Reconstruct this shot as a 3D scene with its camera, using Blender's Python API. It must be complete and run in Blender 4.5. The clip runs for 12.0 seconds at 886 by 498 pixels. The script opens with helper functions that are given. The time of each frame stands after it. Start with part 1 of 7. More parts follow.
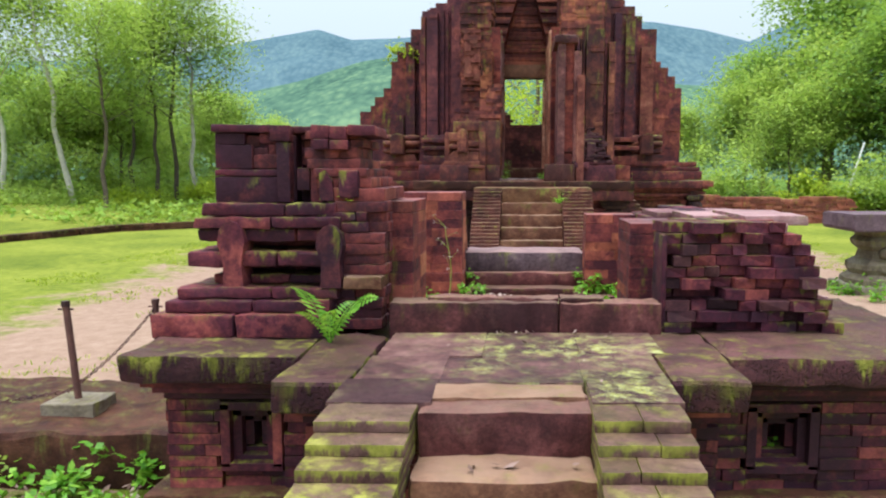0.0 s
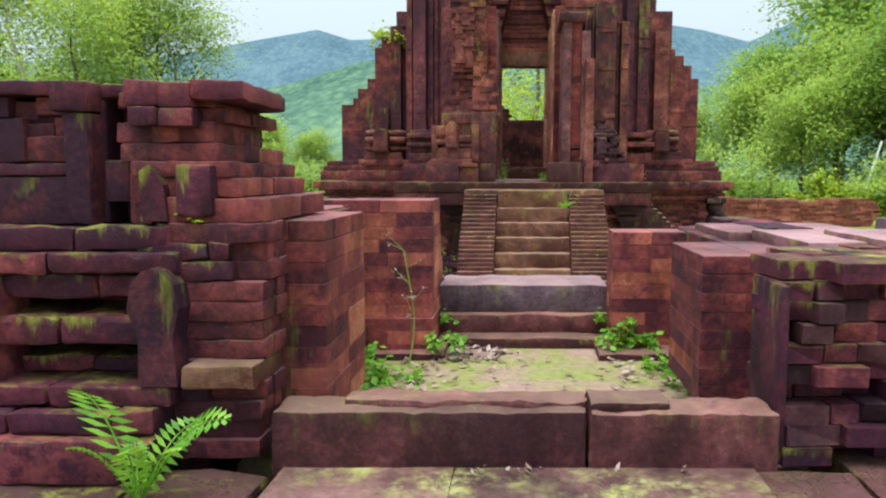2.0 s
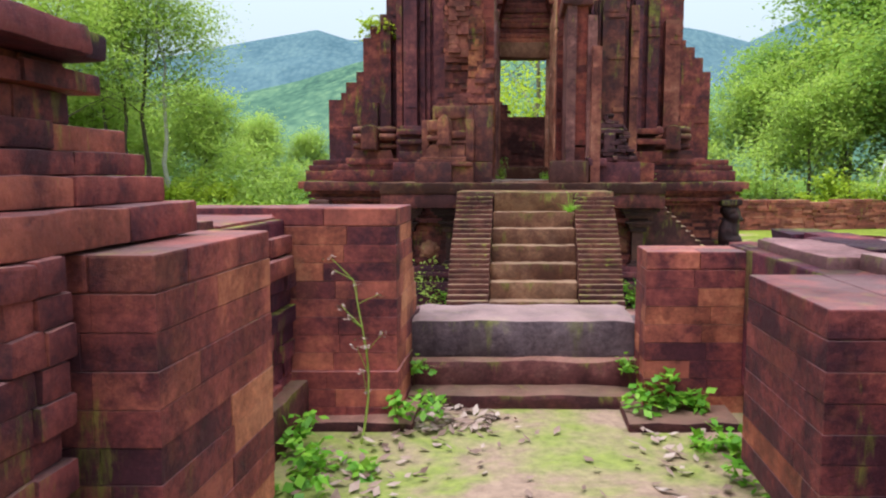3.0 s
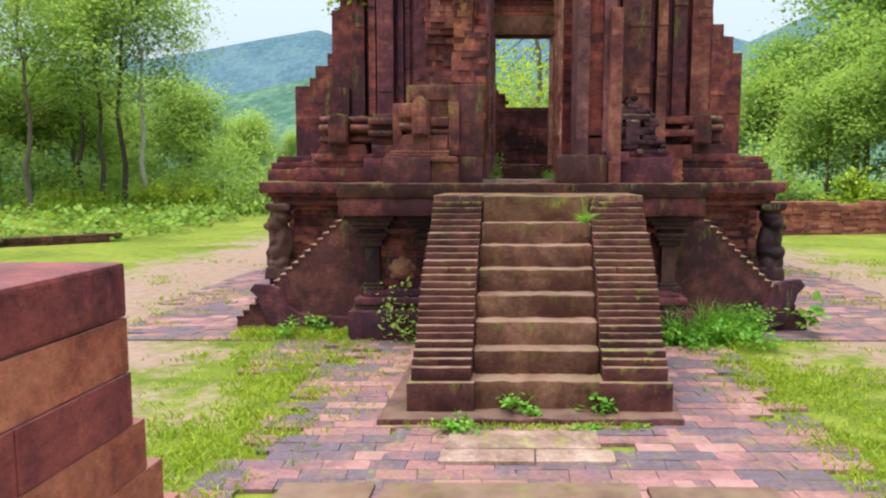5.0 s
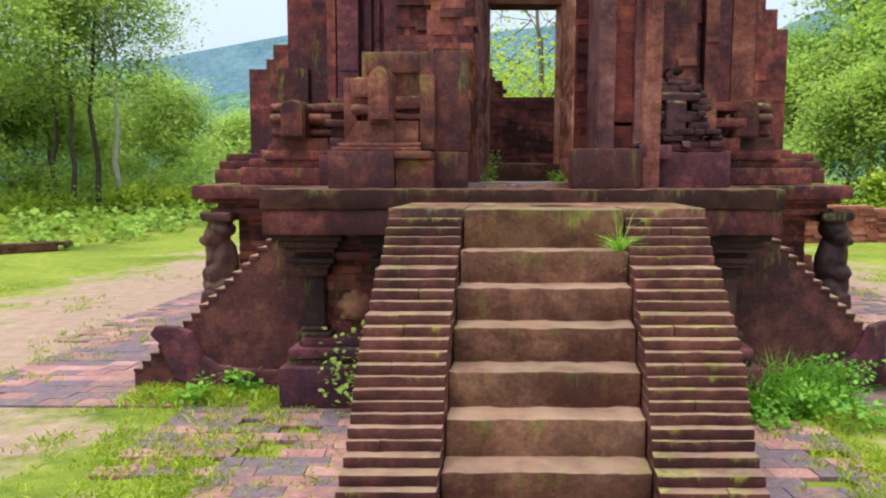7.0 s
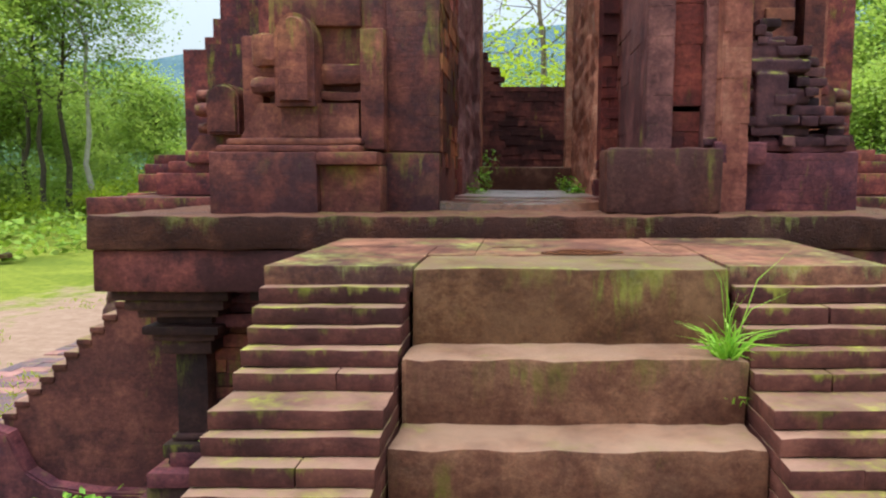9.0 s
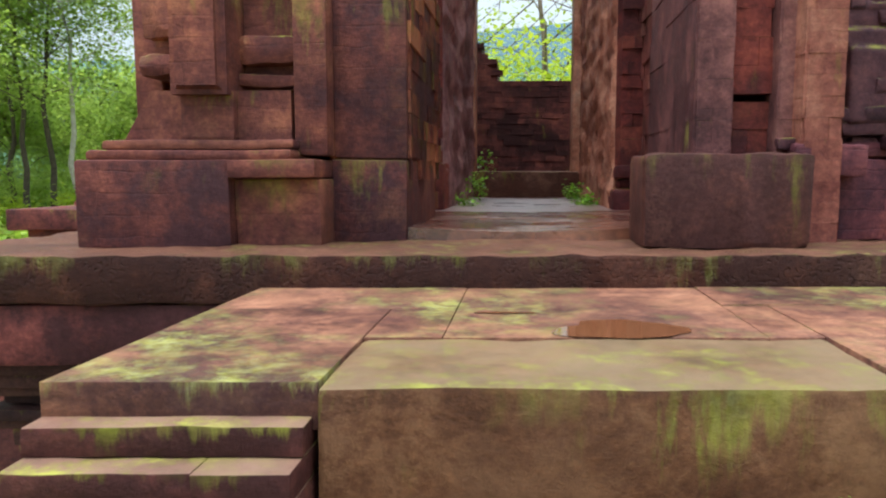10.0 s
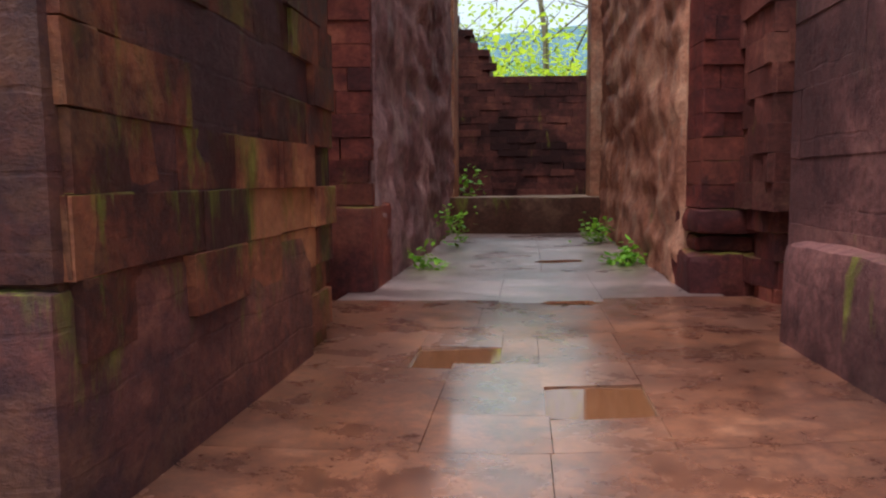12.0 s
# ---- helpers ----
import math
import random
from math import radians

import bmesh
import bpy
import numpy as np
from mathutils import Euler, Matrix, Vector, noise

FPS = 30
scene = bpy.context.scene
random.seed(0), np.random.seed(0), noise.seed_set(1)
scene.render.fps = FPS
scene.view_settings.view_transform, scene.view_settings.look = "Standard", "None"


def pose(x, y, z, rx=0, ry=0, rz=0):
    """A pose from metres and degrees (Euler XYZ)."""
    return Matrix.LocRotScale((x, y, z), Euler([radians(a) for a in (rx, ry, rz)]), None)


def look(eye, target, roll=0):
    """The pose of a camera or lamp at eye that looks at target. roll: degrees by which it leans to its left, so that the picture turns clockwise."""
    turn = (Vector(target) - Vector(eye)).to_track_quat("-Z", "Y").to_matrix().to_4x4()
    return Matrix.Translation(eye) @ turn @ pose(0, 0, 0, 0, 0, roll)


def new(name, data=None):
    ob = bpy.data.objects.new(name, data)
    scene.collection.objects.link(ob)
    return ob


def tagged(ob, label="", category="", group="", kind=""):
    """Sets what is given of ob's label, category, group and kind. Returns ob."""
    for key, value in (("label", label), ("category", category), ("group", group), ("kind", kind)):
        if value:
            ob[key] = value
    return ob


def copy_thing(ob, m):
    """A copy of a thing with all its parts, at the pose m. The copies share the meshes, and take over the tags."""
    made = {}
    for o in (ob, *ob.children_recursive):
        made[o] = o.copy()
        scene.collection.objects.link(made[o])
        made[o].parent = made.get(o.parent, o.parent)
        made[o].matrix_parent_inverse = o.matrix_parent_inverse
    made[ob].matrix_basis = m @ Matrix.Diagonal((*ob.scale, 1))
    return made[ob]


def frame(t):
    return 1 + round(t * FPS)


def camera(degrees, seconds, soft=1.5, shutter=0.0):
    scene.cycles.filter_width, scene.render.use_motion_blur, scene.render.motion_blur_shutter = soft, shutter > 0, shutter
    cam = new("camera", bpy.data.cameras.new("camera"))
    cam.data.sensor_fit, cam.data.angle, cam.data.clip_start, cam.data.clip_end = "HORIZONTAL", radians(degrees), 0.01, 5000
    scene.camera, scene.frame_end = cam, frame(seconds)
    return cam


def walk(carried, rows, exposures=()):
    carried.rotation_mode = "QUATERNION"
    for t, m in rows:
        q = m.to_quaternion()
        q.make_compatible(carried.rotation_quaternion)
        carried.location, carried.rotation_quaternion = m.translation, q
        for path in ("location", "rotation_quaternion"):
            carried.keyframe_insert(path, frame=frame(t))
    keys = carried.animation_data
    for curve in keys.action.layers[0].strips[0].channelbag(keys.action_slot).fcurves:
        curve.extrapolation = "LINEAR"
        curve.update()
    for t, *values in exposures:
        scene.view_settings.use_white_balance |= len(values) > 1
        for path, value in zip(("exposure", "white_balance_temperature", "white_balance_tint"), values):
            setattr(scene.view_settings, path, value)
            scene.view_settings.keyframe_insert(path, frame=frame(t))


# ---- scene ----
cam = camera(63.3, 12.0, soft=2.2)
METRES, EYE, TILT, LEAN, TURN = 13.0, 1.87, 0.0, 0.0, 0.3
AXIS = -1.41
ROWS = [
    (0.0, 0.0, 0.0, 0.0, 0.0, -5.84, -0.02),
    (0.5, 0.0036, 0.0316, -0.0, -0.0, -5.84, -0.02),
    (1.0, 0.0074, 0.0674, -0.0002, -0.01, -5.83, -0.02),
    (1.5, 0.0116, 0.1041, -0.0001, -0.02, -5.83, -0.03),
    (2.0, 0.0165, 0.1445, -0.0003, -0.02, -5.81, -0.03),
    (2.5, 0.021, 0.1857, -0.0005, -0.04, -5.81, -0.04),
    (3.0, 0.026, 0.23, -0.0008, -0.04, -5.79, -0.02),
    (5.0, 0.0469, 0.4068, -0.002, -0.01, -5.78, 0.01),
    (5.5, 0.0512, 0.4497, -0.0022, -0.01, -5.78, 0.01),
    (6.0, 0.0558, 0.4934, -0.0023, -0.02, -5.76, 0.0),
    (6.5, 0.0612, 0.539, -0.0017, -0.01, -5.74, -0.01),
    (8.5, 0.0792, 0.7147, 0.0034, 0.02, -5.74, -0.01),
    (9.0, 0.0836, 0.7563, 0.0056, 0.01, -5.74, 0.01),
    (9.5, 0.088, 0.7985, 0.008, 0.0, -5.77, 0.01),
    (10.0, 0.0925, 0.8385, 0.0105, 0.03, -5.8, 0.11),
    (10.5, 0.0964, 0.8792, 0.0123, 0.02, -5.58, 0.25),
    (11.0, 0.1011, 0.9175, 0.0149, 0.08, -5.56, 0.35),
    (11.5, 0.1062, 0.9561, 0.0173, 0.09, -5.49, 0.41),
    (12.0, 0.1105, 0.9929, 0.0228, 0.09, -5.44, 0.52),
]
walk(cam, [(t, pose(AXIS, 0, EYE, TILT, LEAN, TURN) @ pose(METRES * x, METRES * y, METRES * z, 90 + pitch, roll, yaw)) for t, x, y, z, yaw, pitch, roll in ROWS], [(0.0, 0.5, 6220, 17), (8.5, 0.5, 6300, 16), (10.5, 0.66, 6350, 15), (12.0, 0.66, 6350, 15)])

# ---- light ----
world = bpy.data.worlds.new("world")
scene.world = world
world.use_nodes = True
wt = world.node_tree
sky = wt.nodes.new("ShaderNodeTexSky")
sky.sky_type = "NISHITA"
sky.sun_disc = False
sky.sun_elevation, sky.sun_rotation = radians(76), radians(220)
sky.air_density, sky.dust_density, sky.ozone_density = 1.0, 3.0, 1.0
cloud = wt.nodes.new("ShaderNodeMix")
cloud.data_type = "RGBA"
cloud.inputs[0].default_value = 0.8
cloud.inputs[7].default_value = (5.9, 7.05, 7.3, 1)
wt.links.new(sky.outputs[0], cloud.inputs[6])
# an overcast dome: brighter overhead than at the horizon
dome = wt.nodes.new("ShaderNodeTexCoord")
high = wt.nodes.new("ShaderNodeSeparateXYZ")
wt.links.new(dome.outputs["Generated"], high.inputs[0])
lift = wt.nodes.new("ShaderNodeMapRange")
for k, v in ((1, 0.15), (2, 0.7), (3, 0.74), (4, 1.15)):
    lift.inputs[k].default_value = v
wt.links.new(high.outputs[2], lift.inputs[0])
grade = wt.nodes.new("ShaderNodeMix")
grade.data_type, grade.blend_type = "RGBA", "MULTIPLY"
grade.inputs[0].default_value = 1.0
wt.links.new(cloud.outputs[2], grade.inputs[6])
wt.links.new(lift.outputs[0], grade.inputs[7])
wt.links.new(grade.outputs[2], wt.nodes["Background"].inputs[0])
wt.nodes["Background"].inputs[1].default_value = 0.138
sun = new("sun", bpy.data.lights.new("sun", "SUN"))
sun.data.energy, sun.data.angle, sun.data.color = 3.1, radians(50), (1.0, 0.97, 0.99)
sun.matrix_world = look((-2.2, -2.6, 14), (0, 0, 0))

# ---- the plan: x across the axis, y along it; sheared to fit the camera's view ----
VIEW_SHEAR = 0.107


def px(x, y):
    return x + VIEW_SHEAR * (y - 12) - 0.12


def P(x, y, z):
    return Vector((px(x, y), y, z))


# ---- materials ----
def nodes_of(name):
    m = bpy.data.materials.new(name)
    m.use_nodes = True
    t = m.node_tree
    return m, t, t.nodes["Principled BSDF"]


def add(t, kind, **values):
    n = t.nodes.new(kind)
    for k, v in values.items():
        n.inputs[k].default_value = v
    return n


def ramp(t, fac, stops):
    n = t.nodes.new("ShaderNodeValToRGB")
    e = n.color_ramp.elements
    while len(e) < len(stops):
        e.new(0.5)
    for el, (p, c) in zip(e, stops):
        el.position = p
        el.color = (*c, 1) if len(c) == 3 else c
    t.links.new(fac, n.inputs[0])
    return n.outputs[0]


def grey(v):
    return (v, v, v)


def mix(t, fac, a, b, how="MIX"):
    n = t.nodes.new("ShaderNodeMix")
    n.data_type, n.blend_type = "RGBA", how
    for sock, v in ((0, fac), (6, a), (7, b)):
        if isinstance(v, (int, float)):
            n.inputs[sock].default_value = v
        elif isinstance(v, tuple):
            n.inputs[sock].default_value = (*v, 1)
        else:
            t.links.new(v, n.inputs[sock])
    return n.outputs[2]


def calc(t, op, a, b=0.0, clamp=False):
    n = t.nodes.new("ShaderNodeMath")
    n.operation, n.use_clamp = op, clamp
    for i, v in enumerate((a, b)):
        if isinstance(v, (int, float)):
            n.inputs[i].default_value = v
        else:
            t.links.new(v, n.inputs[i])
    return n.outputs[0]


def noise_of(t, vec, scale, detail=4.0, rough=0.6, warp=0.0):
    n = add(t, "ShaderNodeTexNoise", Scale=scale, Detail=detail, Roughness=rough, Distortion=warp)
    t.links.new(vec, n.inputs["Vector"])
    return n.outputs[0]


def masonry_mat(name, tones, moss=0.5, rough=0.75, joints=0.0, pits=0.0, stain=0.6, course=0.07, length=0.3, streak=0.0, wet=0.0, worn_skylit=0.0, damp=0.3, pale=(0.46, 0.30, 0.20), vary=0.2, bloom=1.0, cool=0.0, runs_of_moss=0.0, film=(0.2, 0.42), rubbed=0.45, lichen=0.0, brow_moss=0.13):
    """Old brick and stone: tones by piece and by patch, dark lichen, moss on ledges, optional courses, pits and
    sky-paled tops.
    """
    m, t, b = nodes_of(name)
    geo = t.nodes.new("ShaderNodeNewGeometry")
    info = t.nodes.new("ShaderNodeObjectInfo")
    pos = geo.outputs["Position"]
    piece = calc(t, "FRACT", calc(t, "ADD", geo.outputs["Random Per Island"], info.outputs["Random"]))
    big = noise_of(t, pos, 1.1, 3, 0.55, 0.4)
    mid = noise_of(t, pos, 6.0, 10, 0.74, 0.12)
    fine = noise_of(t, pos, 45.0, 5, 0.75)
    bed = t.nodes.new("ShaderNodeMapping")
    bed.inputs["Scale"].default_value = (34, 34, 48)
    t.links.new(pos, bed.inputs[0])
    grit = noise_of(t, bed.outputs[0], 1.0, 6, 0.8)
    sel = calc(t, "ADD", calc(t, "ADD", calc(t, "MULTIPLY", piece, vary), 0.13 - vary / 2), calc(t, "ADD", calc(t, "MULTIPLY", mid, 0.52), calc(t, "SUBTRACT", calc(t, "MULTIPLY", big, 0.5), 0.12)))
    col = ramp(t, sel, [(0.445, tones[0]), (0.505, tones[1]), (0.575, tones[2]), (0.69, tones[3])])
    col = mix(t, 1.0, col, ramp(t, grit, [(0.3, (0.66, 0.62, 0.64)), (0.5, (1.0, 0.98, 0.98)), (0.7, (1.36, 1.3, 1.25))]), "MULTIPLY")
    height = calc(t, "ADD", calc(t, "MULTIPLY", mid, 0.6), calc(t, "ADD", calc(t, "MULTIPLY", fine, 0.25), calc(t, "MULTIPLY", grit, 0.3)))
    if joints:
        sep = t.nodes.new("ShaderNodeSeparateXYZ")
        t.links.new(pos, sep.inputs[0])
        comb = t.nodes.new("ShaderNodeCombineXYZ")
        sway = calc(t, "MULTIPLY", calc(t, "SUBTRACT", noise_of(t, pos, 7.0, 3, 0.6), 0.5), 0.035)
        t.links.new(calc(t, "ADD", calc(t, "ADD", sep.outputs[0], sep.outputs[1]), sway), comb.inputs[0])
        t.links.new(calc(t, "ADD", sep.outputs[2], sway), comb.inputs[1])
        br = add(t, "ShaderNodeTexBrick", Scale=1.0)
        br.inputs["Mortar Size"].default_value = 0.0035
        br.inputs["Mortar Smooth"].default_value = 0.6
        br.inputs["Bias"].default_value = 0.0
        br.inputs["Brick Width"].default_value = length
        br.inputs["Row Height"].default_value = course
        br.inputs["Color1"].default_value = (0.5, 0.45, 0.47, 1)
        br.inputs["Color2"].default_value = (1.55, 1.4, 1.32, 1)
        br.inputs["Mortar"].default_value = (0.3, 0.27, 0.28, 1)
        t.links.new(comb.outputs[0], br.inputs["Vector"])
        lost = calc(t, "MULTIPLY", ramp(t, noise_of(t, pos, 3.1, 5, 0.65), [(0.42, grey(0.12)), (0.6, grey(1))]), joints)
        col = mix(t, lost, col, mix(t, 1.0, col, br.outputs["Color"], "MULTIPLY"))
        height = calc(t, "SUBTRACT", height, calc(t, "MULTIPLY", calc(t, "MULTIPLY", br.outputs["Fac"], lost), 0.4))
    odd = ramp(t, calc(t, "ADD", piece, calc(t, "MULTIPLY", calc(t, "SUBTRACT", mid, 0.5), 0.5)), [(0.88, grey(0)), (0.93, grey(1))])
    col = mix(t, calc(t, "MULTIPLY", odd, min(0.6, vary * 2.6)), col, tones[3])
    rub = ramp(t, noise_of(t, pos, 2.6, 7, 0.7, 0.15), [(0.56, grey(0)), (0.66, grey(1))])
    col = mix(t, calc(t, "MULTIPLY", rub, rubbed), col, tones[3])
    dark = ramp(t, noise_of(t, pos, 2.6, 9, 0.8, 0.1), [(0.44, grey(0)), (0.58, grey(1))])
    drip = t.nodes.new("ShaderNodeMapping")
    drip.inputs["Scale"].default_value = (3.2, 3.2, 0.45)
    t.links.new(pos, drip.inputs[0])
    runs = ramp(t, noise_of(t, drip.outputs[0], 1.0, 5, 0.7, 0.2), [(0.5, grey(0)), (0.62, grey(1))])
    soot = calc(t, "MAXIMUM", dark, calc(t, "MULTIPLY", runs, 0.7))
    soot = calc(t, "MULTIPLY", soot, ramp(t, fine, [(0.3, grey(0.55)), (0.6, grey(1))]))
    col = mix(t, calc(t, "MULTIPLY", soot, stain), col, mix(t, 0.4, mix(t, 1.0, col, (0.34, 0.27, 0.29 + 0.08 * cool), "MULTIPLY"), (0.036, 0.018, 0.018 + 0.012 * cool)))
    if pits:
        hole = ramp(t, noise_of(t, pos, 80, 0, 0.5), [(0.33, grey(1)), (0.42, grey(0))])
        hole = calc(t, "MULTIPLY", hole, ramp(t, noise_of(t, pos, 9, 3), [(0.38, grey(0)), (0.56, grey(1))]))
        height = calc(t, "SUBTRACT", height, calc(t, "MULTIPLY", hole, pits))
        col = mix(t, calc(t, "MULTIPLY", hole, 0.45 * pits), col, (0.025, 0.014, 0.012))
    if streak:
        mp = t.nodes.new("ShaderNodeMapping")
        mp.inputs["Scale"].default_value = (9, 9, 0.9)
        t.links.new(pos, mp.inputs[0])
        run = ramp(t, noise_of(t, mp.outputs[0], 1.6, 5, 0.7), [(0.52, grey(0)), (0.72, grey(1))])
        col = mix(t, calc(t, "MULTIPLY", run, streak), col, (0.34, 0.27, 0.22))
    up = t.nodes.new("ShaderNodeSeparateXYZ")
    t.links.new(geo.outputs["Normal"], up.inputs[0])
    # Upward faces go paler: sky light and sheen, with some wear, put into colour.
    if worn_skylit:
        tread = ramp(t, up.outputs[2], [(0.55, grey(0)), (0.9, grey(1))])
        rub = ramp(t, noise_of(t, pos, 4.0, 4, 0.6), [(0.3, grey(0.35)), (0.6, grey(1))])
        col = mix(t, calc(t, "MULTIPLY", calc(t, "MULTIPLY", tread, rub), worn_skylit), col, pale)
    green = ramp(t, noise_of(t, pos, 9.0, 10, 0.8, 0.15), [(0.57 - 0.12 * moss, grey(0)), (0.69 - 0.10 * moss, grey(1))])
    patch = ramp(t, noise_of(t, pos, 1.3, 4, 0.6), [(0.42, grey(0)), (0.58, grey(1))])
    mo = calc(t, "MULTIPLY", calc(t, "MULTIPLY", green, ramp(t, up.outputs[2], [(0.2, grey(0)), (0.75, grey(1))])), calc(t, "MULTIPLY", patch, min(1.0, moss * 1.5)), True)
    fall = t.nodes.new("ShaderNodeMapping")
    fall.inputs["Scale"].default_value = (7, 7, 1.3)
    t.links.new(pos, fall.inputs[0])
    own = t.nodes.new("ShaderNodeTexCoord")
    high = t.nodes.new("ShaderNodeSeparateXYZ")
    t.links.new(own.outputs["Generated"], high.inputs[0])
    brow = ramp(t, high.outputs[2], [(0.35, grey(0)), (1.0, grey(1))])
    trail = calc(t, "ADD", noise_of(t, fall.outputs[0], 1.0, 8, 0.75, 0.2), calc(t, "MULTIPLY", brow, brow_moss))
    trail = ramp(t, trail, [(0.60 - runs_of_moss, grey(0)), (0.70 - runs_of_moss, grey(1))])
    trail = calc(t, "MULTIPLY", trail, ramp(t, noise_of(t, pos, 1.7, 4, 0.6), [(0.44 - runs_of_moss, grey(0)), (0.56 - runs_of_moss, grey(1))]))
    trail = calc(t, "MULTIPLY", trail, ramp(t, up.outputs[2], [(0.3, grey(1)), (0.8, grey(0.15))]))
    mo = calc(t, "MAXIMUM", mo, calc(t, "MULTIPLY", trail, min(0.85, damp * 2.2), True))
    mcol = ramp(t, noise_of(t, pos, 9, 4, 0.7), [(0.32, (0.07 * bloom, 0.08 * bloom, 0.012 * bloom)), (0.5, (0.19 * bloom, 0.21 * bloom, 0.022 * bloom)), (0.68, (0.36 * bloom, 0.38 * bloom, 0.06 * bloom))])
    if lichen:
        mcol = mix(t, calc(t, "MULTIPLY", ramp(t, fine, [(0.4, grey(0)), (0.6, grey(1))]), lichen), mcol, (0.52, 0.56, 0.27))
    col = mix(t, calc(t, "MULTIPLY", mo, 0.82), col, mcol)
    t.links.new(col, b.inputs["Base Color"])
    rr = ramp(t, mid, [(0.3, grey(max(0.12, rough - 0.22 - wet))), (0.7, grey(rough))])
    t.links.new(rr, b.inputs["Roughness"])
    b.inputs["Specular IOR Level"].default_value = 0.9 if wet else 0.14
    if wet:
        film = ramp(t, noise_of(t, pos, 2.3, 5, 0.6, 0.3), [(0.36, grey(film[0])), (0.62, grey(film[1]))])
        t.links.new(film, b.inputs["Coat Roughness"])
        b.inputs["Coat Weight"].default_value, b.inputs["Coat IOR"].default_value = 1.0, 1.6
    bump = add(t, "ShaderNodeBump", Strength=0.12 if wet else 0.8, Distance=0.004 if wet else 0.013)
    t.links.new(height, bump.inputs["Height"])
    t.links.new(bump.outputs[0], b.inputs["Normal"])
    return m


BRICK = [(0.06, 0.022, 0.023), (0.135, 0.042, 0.038), (0.22, 0.068, 0.055), (0.47, 0.16, 0.09)]
m_brick = masonry_mat("old_brick", BRICK, moss=0.5, stain=0.75, vary=0.14)
m_gate = masonry_mat("gate_brick", [(0.044, 0.016, 0.028), (0.074, 0.018, 0.032), (0.133, 0.032, 0.045), (0.404, 0.107, 0.088)], moss=0.95, stain=0.85, vary=0.13, cool=1.0, damp=0.4)
m_damp = masonry_mat("damp_brick", [(0.078, 0.022, 0.023), (0.145, 0.034, 0.029), (0.240, 0.058, 0.043), (0.430, 0.135, 0.080)], moss=0.8, damp=0.45, vary=0.08, stain=0.65, brow_moss=0.03)
m_moss_pier = masonry_mat("mossy_damp_brick", [(0.050, 0.016, 0.014), (0.125, 0.034, 0.022), (0.26, 0.083, 0.044), (0.49, 0.195, 0.09)], moss=0.8, damp=0.4, vary=0.14, stain=0.45, bloom=0.6, runs_of_moss=0.055, brow_moss=0.03)
m_step = masonry_mat("stair_brick", [(0.049, 0.019, 0.018), (0.090, 0.032, 0.028), (0.140, 0.053, 0.040), (0.230, 0.096, 0.068)], moss=0.8, stain=0.6, worn_skylit=0.5, vary=0.05, damp=0.45)
m_tower = masonry_mat("tower_brick", [(0.074, 0.029, 0.038), (0.137, 0.040, 0.041), (0.240, 0.069, 0.057), (0.503, 0.171, 0.102)], moss=0.4, joints=0.5, course=0.075, length=0.34, stain=0.75, vary=0.08)
m_slot = masonry_mat("dark_pilaster_brick", [(0.070, 0.031, 0.046), (0.109, 0.038, 0.046), (0.178, 0.060, 0.065), (0.370, 0.122, 0.093)], moss=0.3, joints=0.45, course=0.075, length=0.34, stain=0.9, vary=0.06, cool=1.0, brow_moss=0.03)
m_rubbed = masonry_mat("rubbed_red_brick", [(0.058, 0.025, 0.028), (0.109, 0.037, 0.032), (0.189, 0.066, 0.048), (0.402, 0.169, 0.090)], moss=0.85, joints=0.28, course=0.075, length=0.34, stain=0.65, vary=0.06, damp=0.22, rubbed=0.35, cool=0.5)
# Pier bricks: the pale tops put the sky's sheen into the colour.
m_pier = masonry_mat("smooth_brick", [(0.073, 0.022, 0.030), (0.199, 0.050, 0.048), (0.315, 0.080, 0.064), (0.62, 0.20, 0.11)], moss=0.35, vary=0.09, stain=0.85, damp=0.25, cool=0.6, rubbed=0.4, brow_moss=0.03, worn_skylit=0.28, pale=(0.40, 0.25, 0.235))
m_orange = masonry_mat("orange_brick", [(0.15, 0.045, 0.032), (0.31, 0.09, 0.055), (0.50, 0.175, 0.095), (0.70, 0.30, 0.16)], moss=0.35, vary=0.08, stain=0.5, damp=0.2, rubbed=0.5, brow_moss=0.03, worn_skylit=0.5, pale=(0.40, 0.25, 0.235))
# Right wall's sky light and left wall's wet sheen are put into these tones.
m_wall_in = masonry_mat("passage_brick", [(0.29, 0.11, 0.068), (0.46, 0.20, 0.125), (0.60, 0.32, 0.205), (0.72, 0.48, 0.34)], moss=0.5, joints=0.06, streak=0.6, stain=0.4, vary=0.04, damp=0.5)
m_mauve_sheen = masonry_mat("mauve_sheen_brick", [(0.162, 0.081, 0.084), (0.284, 0.149, 0.149), (0.419, 0.243, 0.236), (0.594, 0.405, 0.378)], moss=0.5, joints=0.1, streak=0.45, stain=0.55, vary=0.04, damp=0.5)
m_plum = masonry_mat("plum_pier_brick", [(0.086, 0.037, 0.037), (0.149, 0.063, 0.060), (0.230, 0.101, 0.090), (0.380, 0.190, 0.149)], moss=0.5, joints=0.2, stain=0.7, vary=0.03, damp=0.35, course=0.15, length=0.6, cool=0.5, brow_moss=0.03)
m_rubble = masonry_mat("dark_mossy_rubble", [(0.03, 0.014, 0.018), (0.06, 0.024, 0.029), (0.1, 0.042, 0.045), (0.2, 0.085, 0.075)], moss=0.8, stain=0.7, vary=0.2, damp=0.3, cool=1.0, brow_moss=0.03)
